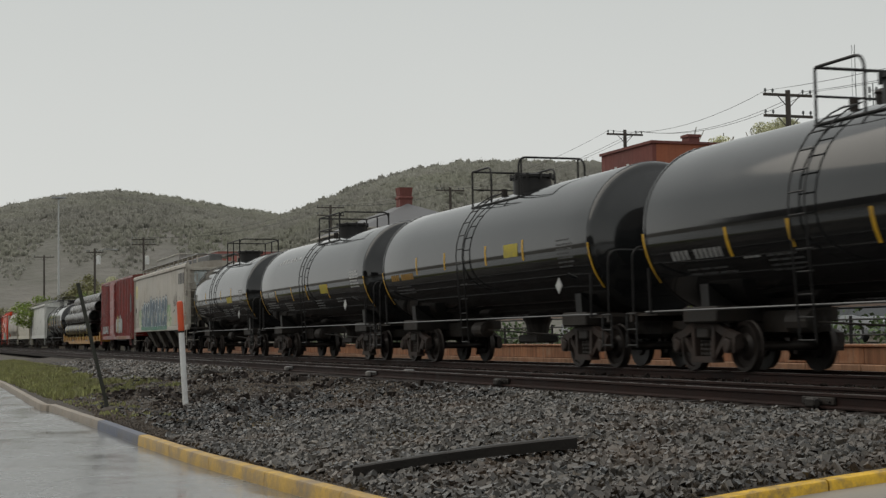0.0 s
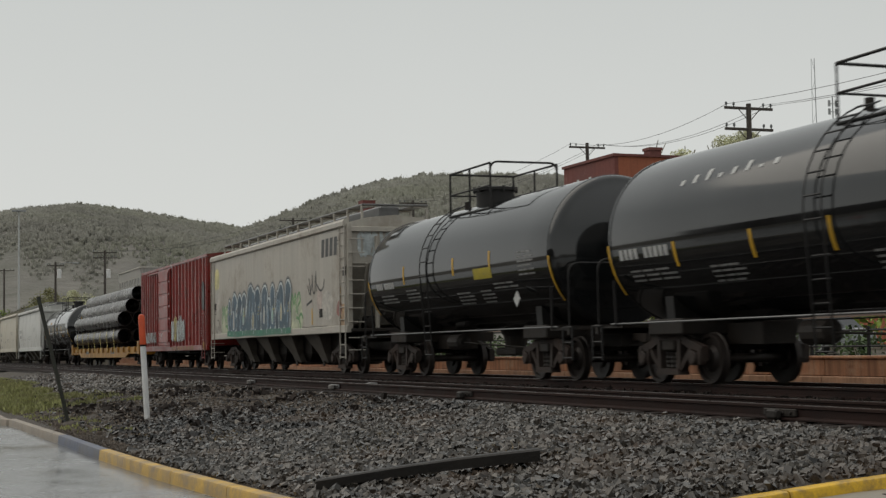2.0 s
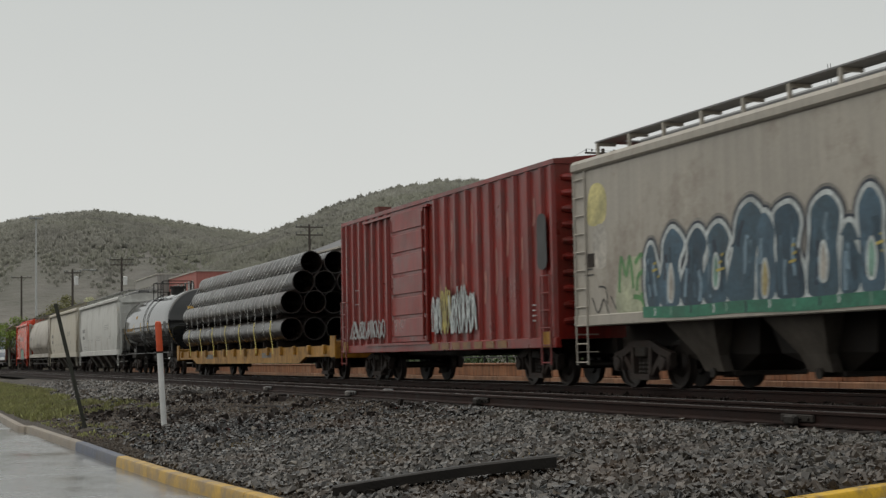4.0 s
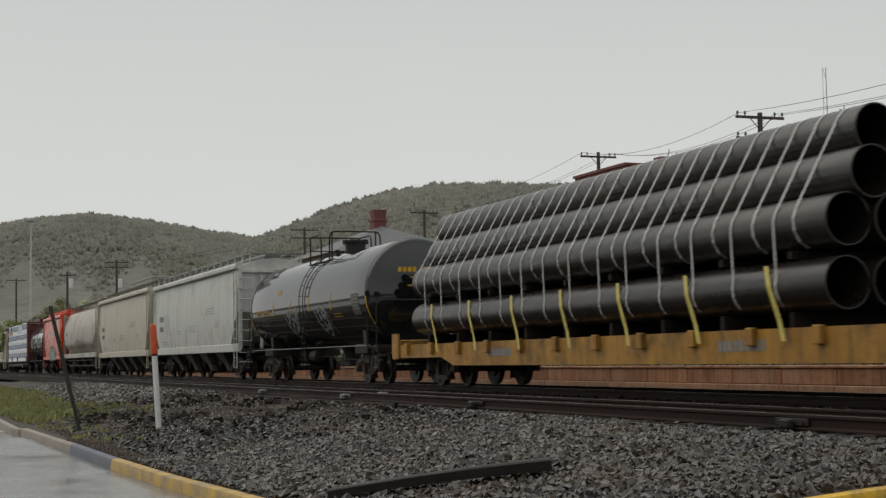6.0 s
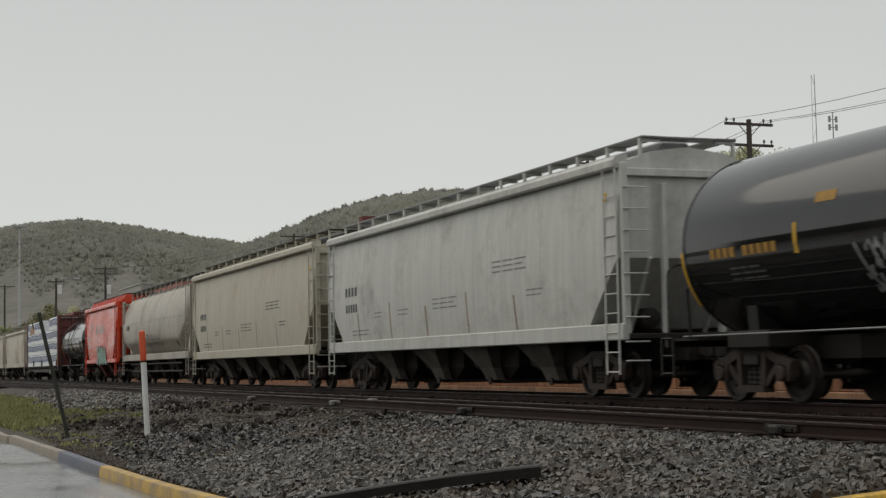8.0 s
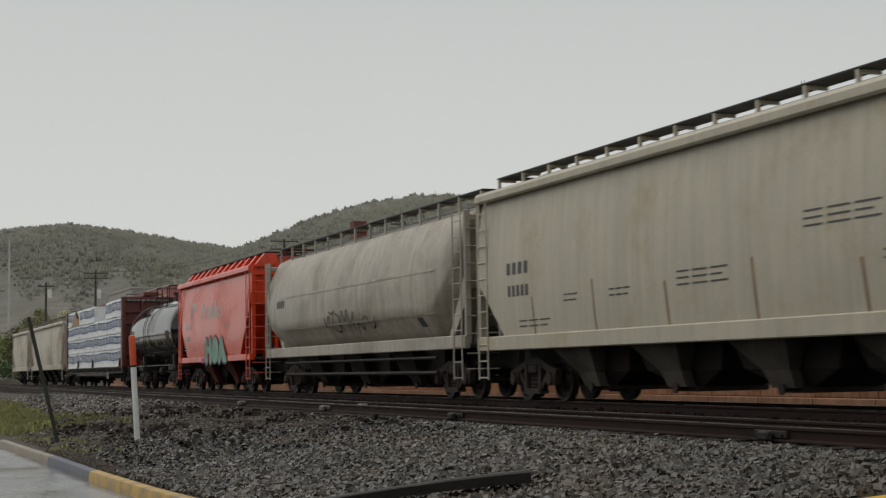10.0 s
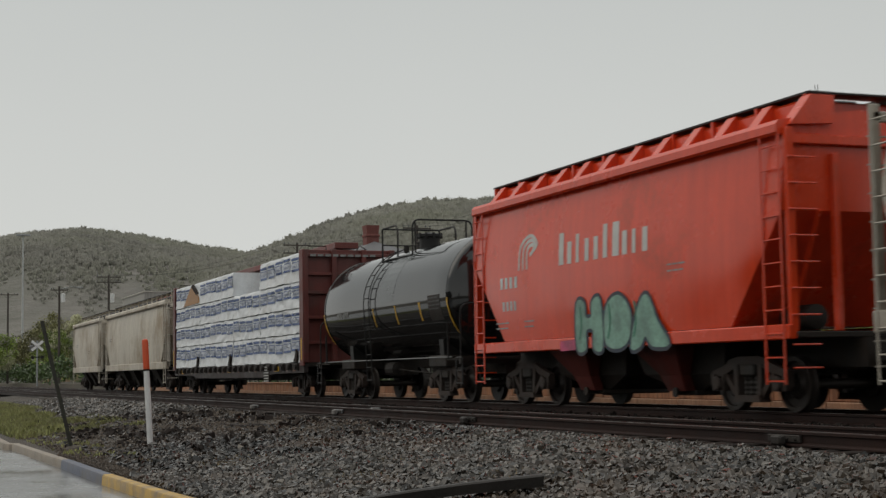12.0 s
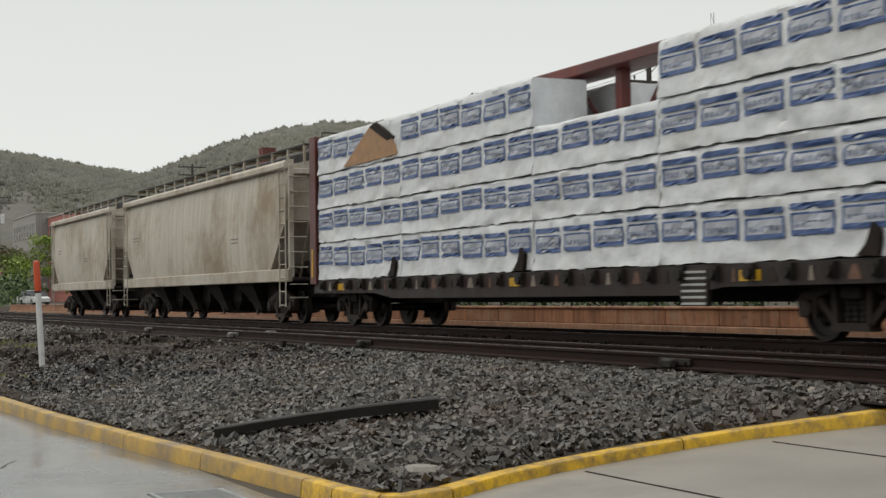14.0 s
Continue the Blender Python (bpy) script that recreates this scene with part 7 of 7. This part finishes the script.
# ---- parked cars ----
def parked_car(x, y, z, turn, paint, label):
    c = thing("parked_car", label, "car", pose(x, y, z, 0, 0, turn), "cars parked in the yard")

    def shell(bm):
        st = [(-2.2, 0.75, 0.35, 0.8), (-2.1, 0.84, 0.28, 0.9), (-1.2, 0.88, 0.26, 0.95), (0.8, 0.88, 0.26, 0.93), (1.7, 0.86, 0.27, 0.82), (2.15, 0.78, 0.35, 0.68)]
        quadstrip(bm, [[(a, -w, lo), (a, -w, (lo + hi) / 2), (a, -w * 0.93, hi), (a, w * 0.93, hi), (a, w, (lo + hi) / 2), (a, w, lo)] for a, w, lo, hi in st], cap=(True, True))
    solid("body", paint, c, shell, smooth=True)
    cab = solid("cabin", M_GLASS, c, lambda bm: quadstrip(bm, [[(a, -0.8 * k, 0.88), (a * s, -0.62, zz), (a * s, 0.62, zz), (a, 0.8 * k, 0.88)] for a, s, k, zz in ((-1.75, 0.75, 1, 1.38), (-0.6, 1, 1, 1.46), (0.4, 1, 1, 1.44), (1.25, 0.5, 1, 1.36))], cap=(True, True)))
    solid("roof", paint, cab, lambda bm: box(bm, -1.3, 0.55, -0.63, 0.63, 1.4, 1.48, 0.03))
    for a in (-1.35, 1.35):
        for s in (-1, 1):
            w = solid("wheel", M_TYRE, c, lambda bm: lathe_y(bm, [(s * 0.66, 0.2), (s * 0.66, 0.31), (s * 0.7, 0.33), (s * 0.84, 0.33), (s * 0.88, 0.3), (s * 0.88, 0.2)], 18, (a, 0.33)), smooth=True)
            solid("rim", M_GALV, w, lambda bm: lathe_y(bm, [(s * 0.87, 0.2), (s * 0.89, 0.19), (s * 0.88, 0.05)], 14, (a, 0.33)))
    for s in (-1, 1):
        solid("headlight", M_WHITE, c, lambda bm: box(bm, 2.0, 2.14, s * 0.62 - 0.15, s * 0.62 + 0.15, 0.6, 0.72, 0.02))


for i, (x, y, tr, m, lab) in enumerate([(-58.5, 30.5, 8, M_CARWHITE, "white sedan parked behind the low wall"), (-50.5, 31, 4, M_CARDARK, "dark sedan parked behind the low wall"), (-43, 30.5, -6, M_CARSILVER, "silver sedan parked behind the low wall"),
                                        (-66, 31.5, 2, M_CARSILVER, "silver sedan parked behind the low wall"), (-36, 31.5, 178, M_CARWHITE, "white sedan parked behind the low wall"), (-150, 25.5, 15, M_CARWHITE, "white car parked beyond the tracks"), (-158, 27, 10, M_CARSILVER, "silver car parked beyond the tracks")]):
    parked_car(x, y, lerp(y, BASE) - 0.03, tr, m, lab)


# ---- wooded hills ----
def hill(name, ridge, dist, foot, seed):
    """A slope that rises from foot to its crest and falls away behind; ridge: bearing and rise of the crest."""
    az0, az1 = ridge[0][0], ridge[-1][0]
    n, m = 90, 16

    def top(az):
        return dist * math.tan(radians(lerp(az, ridge))) + EYE[2] - 15.5

    def surf(az, s):
        d = foot + (dist - foot) * s if s <= 1 else dist * (1 + (s - 1) * 0.5)
        f = math.sin(min(s, 1) * math.pi / 2) ** 1.15 if s <= 1 else 1 - (s - 1) ** 2
        p = polar(az, d)
        return Vector((p.x, p.y, 1.2 + max(0, top(az)) * f + 3 * noise.noise((p.x * 0.004, p.y * 0.004, seed)) * 2 * min(1, s * 3) * (1 - min(1, s) * 0.8)))
    verts = [tuple(surf(az0 + (az1 - az0) * i / n, 1.6 * j / m)) for i in range(n + 1) for j in range(m + 1)]
    faces = [(i * (m + 1) + j, (i + 1) * (m + 1) + j, (i + 1) * (m + 1) + j + 1, i * (m + 1) + j + 1) for i in range(n) for j in range(m)]
    tagged(sheet(name, verts, faces, M_HILL, True), "wooded hill in early spring", "hill", kind="structure")
    return surf, az0, az1


def woods(surf, az0, az1, count, seed):
    """Leafless trees all over the slope: each a vase of slender upright limbs, with twigs round some of them."""
    rnd = np.random.RandomState(seed)
    cs, rs, tv, tf = [], [], [], []
    for i in range(count):
        edge = i % 6 == 0
        az = rnd.uniform(az0, az1)
        low = 0.3 + 0.22 * noise.noise((az * 0.7, seed, 0))   # where the woods thin out
        s = rnd.uniform(0.96, 1.005) if edge else low + (1.02 - low) * rnd.random() ** 0.75
        p = surf(az, s)
        ht = (rnd.uniform(10, 15) + 4 * rnd.random() ** 3) * min(1.0, 0.3 + max(0, s - low) * 2.2)
        w = ht * rnd.uniform(0.3, 0.45)
        if not edge:
            p.z -= ht * 0.45   # a dense canopy hides all but the tops
        for k in range(12):
            t, r, u = rnd.uniform(0, 6.28), rnd.uniform(0.1, 1.0) * w, rnd.uniform(0, 3.14)
            x, y, z = p.x + r * math.cos(t), p.y + r * math.sin(t), p.z + ht * (1.0 - 0.3 * (r / w) ** 2) * rnd.uniform(0.85, 1.02)
            c, d = math.cos(u) * ht * 0.09, math.sin(u) * ht * 0.09
            b = len(tv)
            m = p.z + ht * rnd.uniform(0.65, 0.9)
            tv.extend([(p.x + (x - p.x) * 0.2, p.y + (y - p.y) * 0.2, p.z - 1.5), (p.x + (x - p.x) * 0.8 - c, p.y + (y - p.y) * 0.8 - d, m), (x, y, z), (p.x + (x - p.x) * 0.8 + c, p.y + (y - p.y) * 0.8 + d, m)])
            tf.append((b, b + 1, b + 2, b + 3))
        if edge or i % 4 == 0:
            cs.append((p.x, p.y, p.z + ht * 0.7))
            rs.append((w * 1.1, w * 1.1, ht * 0.38))
    tagged(sheet("hill_trees", tv, tf, M_HAZED_TWIGS), "grey-brown leafless woods with first leaves", "woods", kind="stuff")
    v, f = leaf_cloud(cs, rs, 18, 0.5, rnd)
    tagged(sheet("hill_twigs", v, f, M_HAZED_TWIGS), "bare twigs of the hillside woods", "woods", kind="stuff")


RIDGE_L = [(161, 2.6), (164, 4.0), (166.6, 4.7), (168.5, 5.0), (170.6, 5.34), (172.7, 5.58), (174.8, 5.36), (176.8, 4.9), (180, 4.4), (186, 3.6)]
RIDGE_R = [(128, 4.5), (140, 5.8), (150, 6.3), (155.5, 6.48), (157.7, 6.56), (159.8, 6.55), (161.6, 6.29), (163.1, 5.88), (165.1, 5.14), (166.6, 4.62), (168.5, 3.6), (171, 2.2)]
woods(hill("hill_left", RIDGE_L, 1900, 1000, 1)[0], 161, 182, 17000, 21)
woods(hill("hill_right", RIDGE_R, 1500, 760, 2)[0], 141, 171, 17000, 22)


# ---- small things by the track ----
def ground_z(x, y):
    return island_height(x, y)


post = thing("marker_post", "white utility marker post with an orange cap", "marker post", pose(-28.1, 4.93, ground_z(-28.1, 4.93) - 0.02, 3.0, 0, 0))
solid("shaft", M_WHITEPOST, post, lambda bm: tube(bm, [(0, 0, -0.3), (0, 0, 0.7), (0, 0, 1.42)], 0.055, 12), smooth=True)
solid("cap", M_ORANGEPOST, post, lambda bm: lathe_z(bm, [(1.42, 0.05), (1.425, 0.06), (1.93, 0.06), (1.97, 0.05), (1.985, 0.02)], 14), "faded orange sleeve", True)
solid("band", M_TIE, post, lambda bm: lathe_z(bm, [(1.39, 0.06), (1.42, 0.06)], 14))
iron = thing("steel_post", "leaning dark steel sign post without a sign", "post", pose(-29.2, 3.64, ground_z(-29.2, 3.64) - 0.02, 13.0, 0, 0))
solid("channel", M_POST, iron, lambda bm: quadstrip(bm, [[(-0.045, -0.03, z), (-0.035, -0.03, z), (-0.02, 0.02, z), (0.02, 0.02, z), (0.035, -0.03, z), (0.045, -0.03, z), (0.025, 0.035, z), (-0.025, 0.035, z)] for z in (-0.4, 0.6, 1.5, 2.52)], cap=(True, True)))
solid("foot_clod", M_EARTH, iron, lambda bm: lathe_z(bm, [(-0.05, 0.3), (0.05, 0.2), (0.09, 0.06)], 9))

log = thing("timber_length", "dark wet length of squared timber on gravel", "timber", pose(-12.95, 4.85, 0))


def beam(bm):
    a, b = Vector((-13.27, 3.86, 0)), Vector((-12.66, 5.82, 0))
    za, zb = island_height(a.x, a.y) + 0.075, island_height(b.x, b.y) + 0.095
    loops = []
    for i in range(13):
        f = i / 12
        p = a.lerp(b, f)
        z = za + (zb - za) * f + 0.02 * math.sin(f * 3.14)
        d = (b - a).normalized()
        s = Vector((-d.y, d.x, 0))
        w, t = 0.075 + 0.015 * f, 0.06 + 0.02 * f
        e = 0.008 * math.sin(i * 2.3)
        loops.append([p - Vector((-12.95, 4.85, 0)) + s * u * (w + e) + Vector((0, 0, z + v * t)) for u, v in ((-1, -0.4), (1, -0.4), (1, 0.75), (0.75, 1), (-0.7, 1), (-1, 0.8))])
    quadstrip(bm, loops, cap=(True, True))


solid("timber", material("wet_black_timber", (0.012, 0.0095, 0.0075), 0.5, var=0.35, scale=3, bump=0.3, spec=0.25), log, beam)


M_TRANSDARK = material("weathered_grey_box", (0.14, 0.13, 0.12), 0.7, var=0.2)


def scrap(x0, y0, x1, y1, w, t, label, mat=M_TIE, name="timber_scrap"):
    m = Vector(((x0 + x1) / 2, (y0 + y1) / 2, 0))
    c = thing(name, label, "scrap wood", pose(m.x, m.y, 0))
    a, b = Vector((x0, y0, 0)), Vector((x1, y1, 0))
    d = (b - a).normalized()
    s = Vector((-d.y, d.x, 0))

    def fill(bm):
        loops = []
        for i in range(6):
            p = a.lerp(b, i / 5)
            k = w * (0.7 + 0.3 * math.sin(i * 1.9 + x0))
            z = lerp(p.y, ISLAND if p.y < 9 else ROADBED)
            loops.append([p - m + s * u * k / 2 + Vector((0, 0, z + v * t)) for u, v in ((-1, -0.5), (1, -0.5), (0.7 + 0.25 * math.sin(i * 2.7), 0.55 + 0.35 * math.sin(i * 3.1 + y0)), (-0.6, 0.6 + 0.35 * math.sin(i * 1.7 + x1)))])
        quadstrip(bm, loops, cap=(True, True))
    solid("piece", mat, c, fill)


scrap(-25.3, 3.85, -27.5, 4.85, 0.09, 0.07, "thin dark branch on damp earth")
scrap(-31.2, 7.2, -29.6, 7.6, 0.26, 0.07, "rotten piece of railway tie on gravel")
scrap(-29.4, 7.8, -28.3, 7.9, 0.14, 0.05, "broken strip of dark wood on gravel")
scrap(-37.5, 7.0, -34.8, 7.35, 0.2, 0.06, "rotten piece of railway tie on gravel")
scrap(-42.6, 7.7, -41.6, 8.2, 0.45, 0.16, "heap of broken tie wood")
scrap(-33.5, 5.9, -32.5, 6.0, 0.12, 0.05, "broken strip of dark wood on gravel")
scrap(-41, 6.3, -39.5, 6.4, 0.14, 0.05, "broken strip of dark wood on gravel")
scrap(-31.5, 5.2, -30.9, 5.3, 0.2, 0.1, "dark clod of wood by the marker post")
slab = thing("flat_stone", "pale flat stone in the gravel", "stone", pose(-9.85, 4.4, island_height(-9.85, 4.4)))
solid("stone", M_PALE_STONE, slab, lambda bm: quadstrip(bm, [[(0.14 * k * math.cos(a) * 1.1, 0.14 * k * math.sin(a), z) for a in (0.2, 1.2, 2.1, 3.3, 4.2, 5.3)] for k, z in ((1.0, -0.05), (1.05, 0.02), (0.8, 0.05))], cap=(True, True)))
for x, y, top in ((-31.9, 9.78, 0.792), (-33.6, 11.22, 0.773), (-24.2, 9.78, 0.792), (-14.6, 9.78, 0.792), (-39.5, 9.78, 0.792)):
    j = thing("rail_joint", "grey bolted joint on the rusty rail", "rail joint", pose(x, y, top), "rail joints")
    solid("fishplate", M_GALVDARK if x < -30 else M_UNDER, j, lambda bm: box(bm, -0.32, 0.32, -0.055, -0.014, -0.13, -0.045, 0.008))
    solid("cover", M_TRANSDARK if x < -30 else M_UNDER, j, lambda bm: box(bm, -0.1, 0.1, -0.17, -0.08, -0.16, -0.05, 0.02))
    for k in range(4):
        solid("bolt", M_UNDER, j, lambda bm: lathe_y(bm, [(-0.08, 0.02), (-0.05, 0.02)], 6, (-0.24 + 0.16 * k, -0.09)))


M_GRIT = material("brown_grit", (0.065, 0.048, 0.034), 0.7, var=0.3, scale=3, pieces=0.4)


# ---- ballast stones, grass ----
def stones(name, count, xr, yr, size, height, seed, keep=None, label="loose grey wet ballast stones", mat=M_STONE):
    rnd = np.random.RandomState(seed)
    cube = np.array([(-1, -1, -1), (1, -1, -1), (1, 1, -1), (-1, 1, -1), (-1, -1, 1), (1, -1, 1), (1, 1, 1), (-1, 1, 1)], float)
    quads = np.array([(0, 3, 2, 1), (4, 5, 6, 7), (0, 1, 5, 4), (1, 2, 6, 5), (2, 3, 7, 6), (3, 0, 4, 7)])
    x, y = rnd.uniform(*xr, count), rnd.uniform(*yr, count)
    if keep is not None:
        k = keep(x, y)
        x, y = x[k], y[k]
    n = len(x)
    s = size[0] + (size[1] - size[0]) * rnd.random(n) ** 2
    z = np.array([height(a, b) for a, b in zip(x, y)])
    v = cube[None] * (1 + rnd.uniform(-0.45, 0.3, (n, 8, 3)))
    v *= (s / 2)[:, None, None] * np.stack([rnd.uniform(0.8, 1.5, n), rnd.uniform(0.6, 1.1, n), rnd.uniform(0.4, 0.85, n)], 1)[:, None, :]
    q = rnd.normal(size=(n, 4))
    q /= np.linalg.norm(q, axis=1)[:, None]
    w, a, b, c = q.T
    R = np.stack([np.stack([1 - 2 * (b * b + c * c), 2 * (a * b - c * w), 2 * (a * c + b * w)], 1), np.stack([2 * (a * b + c * w), 1 - 2 * (a * a + c * c), 2 * (b * c - a * w)], 1),
                  np.stack([2 * (a * c - b * w), 2 * (b * c + a * w), 1 - 2 * (a * a + b * b)], 1)], 1)
    v = np.einsum("nij,nkj->nki", R, v) + np.stack([x, y, z + s * rnd.uniform(-0.05, 0.35, n)], 1)[:, None, :]
    f = (quads[None] + 8 * np.arange(n)[:, None, None]).reshape(-1, 4)
    me = bpy.data.meshes.new(name)
    me.from_pydata(v.reshape(-1, 3), [], f)
    me.materials.append(mat)
    tagged(new(name, me), label, "gravel", kind="stuff")


def inside(x, y):
    return x < np.interp(y, [a for a, _ in RIGHT_EDGE], [b for _, b in RIGHT_EDGE]) - 0.1


def bed_height(x, y):
    return lerp(y, ROADBED)


def verge_keep(x, y):
    bare = np.sin(x * 0.9 + 1.3) * np.sin(y * 1.7 + x * 0.3) > 0.72   # thin spots of bare soil
    return inside(x, y) & ~(bare & (np.sin(x * 37) > -0.3)) & (y > np.interp(x, [-26, -21.8, -18, -14.5, -12, -9], [3.3, 3.33, 3.45, 3.68, 3.86, 4.0]))


stones("ballast_verge", 56000, (-21, -9.3), (3.4, 9.45), (0.026, 0.078), island_height, 1, verge_keep)
stones("ballast_verge_far", 30000, (-42, -21), (3.6, 9.45), (0.035, 0.085), island_height, 2, lambda x, y: verge_keep(x, y) & (np.abs(np.sin(x * 91.7 + y * 57.3)) < np.clip((x + 29 + 2.5 * np.sin(y * 1.4)) / 5, 0.1, 1)))
stones("earth_grit", 16000, (-44, -23), (3.3, 9.65), (0.02, 0.045), island_height, 13, verge_keep, "brown grit on bare damp earth", M_GRIT)
stones("bark_debris", 1500, (-44, -23.5), (4.2, 8.9), (0.05, 0.15), island_height, 15, lambda x, y: np.sin(x * 0.8 + 0.4) * np.sin(y * 1.9 + x * 0.5) > 0.05, "dark bits of rotten wood on the bare earth", M_TIE)
stones("ballast_distant", 6000, (-75, -42), (5.8, 9.65), (0.06, 0.12), island_height, 3)
stones("ballast_track", 9000, (-60, -3), (9.84, 13.66), (0.04, 0.08), bed_height, 4, lambda x, y: np.abs(y - 11.22) > 0.1, "near-black ballast between the rails", M_TRACKSTONE)
stones("ballast_crossing_edge", 2500, (-9.3, -4), (8.7, 9.65), (0.04, 0.08), bed_height, 5)
stones("kerb_grit", 16000, (-28, -9.4), (3.2, 4.6), (0.012, 0.032), island_height, 11, lambda x, y: inside(x, y) & (y > np.interp(x, [a for a, _ in KERB_LINE], [b for _, b in KERB_LINE]) + 0.17) & (y < np.interp(x, [a for a, _ in KERB_LINE], [b for _, b in KERB_LINE]) + 0.75), "fine grit and soil along the kerb", M_GRIT)
stones("large_ballast", 220, (-24, -10.5), (4.0, 9.3), (0.05, 0.09), island_height, 6, inside, "scattered larger grey stones")


def grass(name, count, xr, yr, hgt, seed, keep=None, mat=M_GRASS, label="short spring grass on the verge"):
    rnd = np.random.RandomState(seed)
    x, y = rnd.uniform(*xr, count), rnd.uniform(*yr, count)
    if keep is not None:
        k = keep(x, y)
        x, y = x[k], y[k]
    verts, faces = [], []
    for a, b in zip(x, y):
        z, t, h_ = island_height(a, b), rnd.uniform(0, 6.28), rnd.uniform(0.5, 1) * hgt
        c, s = math.cos(t) * 0.02, math.sin(t) * 0.02
        lx, ly = rnd.uniform(-0.6, 0.6) * h_, rnd.uniform(-0.6, 0.6) * h_
        i = len(verts)
        verts += [(a - c, b - s, z - 0.01), (a + c, b + s, z - 0.01), (a + c * 0.6 + lx * 0.4, b + s * 0.6 + ly * 0.4, z + h_ * 0.6), (a + lx, b + ly, z + h_)]
        faces += [(i, i + 1, i + 2), (i, i + 2, i + 3)]
    tagged(sheet(name, verts, faces, mat), label, "grass", kind="stuff")


grass("verge_grass", 26000, (-95, -35.5), (3.25, 6.2), 0.16, 7, lambda x, y: y < 3.3 + (-(x + 34)) * 0.09 + 0.9 * np.sin(x * 0.6) * 0.4 + 0.6)
grass("verge_tufts", 8000, (-47, -36.5), (3.2, 6.4), 0.1, 12, lambda x, y: np.sin(x * 1.1 + y) * np.sin(y * 2.3 + x * 0.4) > -0.25)
grass("sparse_grass", 900, (-36, -25), (3.3, 4.2), 0.08, 8, lambda x, y: np.sin(x * 2.2) * np.sin(y * 5 + x) > 0.1)
M_DEAD = material("dead_grass", (0.15, 0.11, 0.055), 0.8, var=0.3, scale=2, pieces=0.4)
grass("dead_grass", 5000, (-24, -13), (4.0, 6.6), 0.06, 9, lambda x, y: np.sin(x * 1.3 + 0.8) * np.sin(y * 2.2) > 0.35, M_DEAD, "thin dead grass among the gravel")

# cracks in the asphalt
cracks = tagged(new("asphalt_cracks"), "dark cracks in wet asphalt", "crack", kind="structure")
for k, (x, y, dx, dy, n_) in enumerate([(-14.5, 2.3, 0.35, -0.14, 7)]):
    rnd = random.Random(60 + k)
    pts = [(x, y)]
    for i in range(n_):
        pts.append((pts[-1][0] + dx * rnd.uniform(0.6, 1.3), pts[-1][1] + dy + rnd.uniform(-0.09, 0.09)))

    def crack(bm):
        quadstrip(bm, [[(a, b - 0.006 * (0.5 + rnd.random()), 0.005), (a, b + 0.006 * (0.5 + rnd.random()), 0.005)] for a, b in pts], closed=False)
    solid("crack", M_TIE, cracks, crack)

# unseen plain wall added behind the camera to darken the tanks' reflections
back = tagged(new("wall_behind"), "plain dark wall added behind the camera for reflections", "wall", kind="structure")
solid("wall", material("dark_brown_backdrop", (0.05, 0.034, 0.029), 0.8, var=0.25, scale=0.5, streak=0.2), back, lambda bm: box(bm, -120, 90, -46, -45, 0, 8.5))

# ---- ties ----
bm = bmesh.new()
box(bm, -0.115, 0.115, -1.3, 1.3, -0.17, 0.0, 0.015)
ME_TIE = to_mesh("tie", bm, M_TIE)
rnd = random.Random(77)
for i in range(200):
    part("tie", ME_TIE, None, near_track, at=pose(-100 + i * 0.53 + rnd.uniform(-0.03, 0.03), YN, 0.618 + rnd.uniform(-0.006, 0.004), rnd.uniform(-0.4, 0.4), 0, rnd.uniform(-1.2, 1.2)))
    part("tie", ME_TIE, None, train_track, at=pose(-100 + i * 0.53 + rnd.uniform(-0.03, 0.03), YT, 0.625 + rnd.uniform(-0.006, 0.004), 0, 0, rnd.uniform(-1, 1)))


# ---- what moves: the train along its track, the wheels on their axles ----
def motions():
    for ob, x6, y, z in MOVERS:
        walk(ob, [(0.0, pose(x6 - SPEED * 6, y, z)), (14.0, pose(x6 + SPEED * 8, y, z))])
    step = math.degrees(SPEED / FPS / WHEEL_R)
    turns = [Matrix.Rotation(radians(step * i), 4, "Y") for i in range(421)]
    for ob in WHEELSETS:
        base = Matrix.Translation(ob.matrix_basis.translation)
        walk(ob, [(i / FPS, base @ turns[i]) for i in range(421)])


motions()
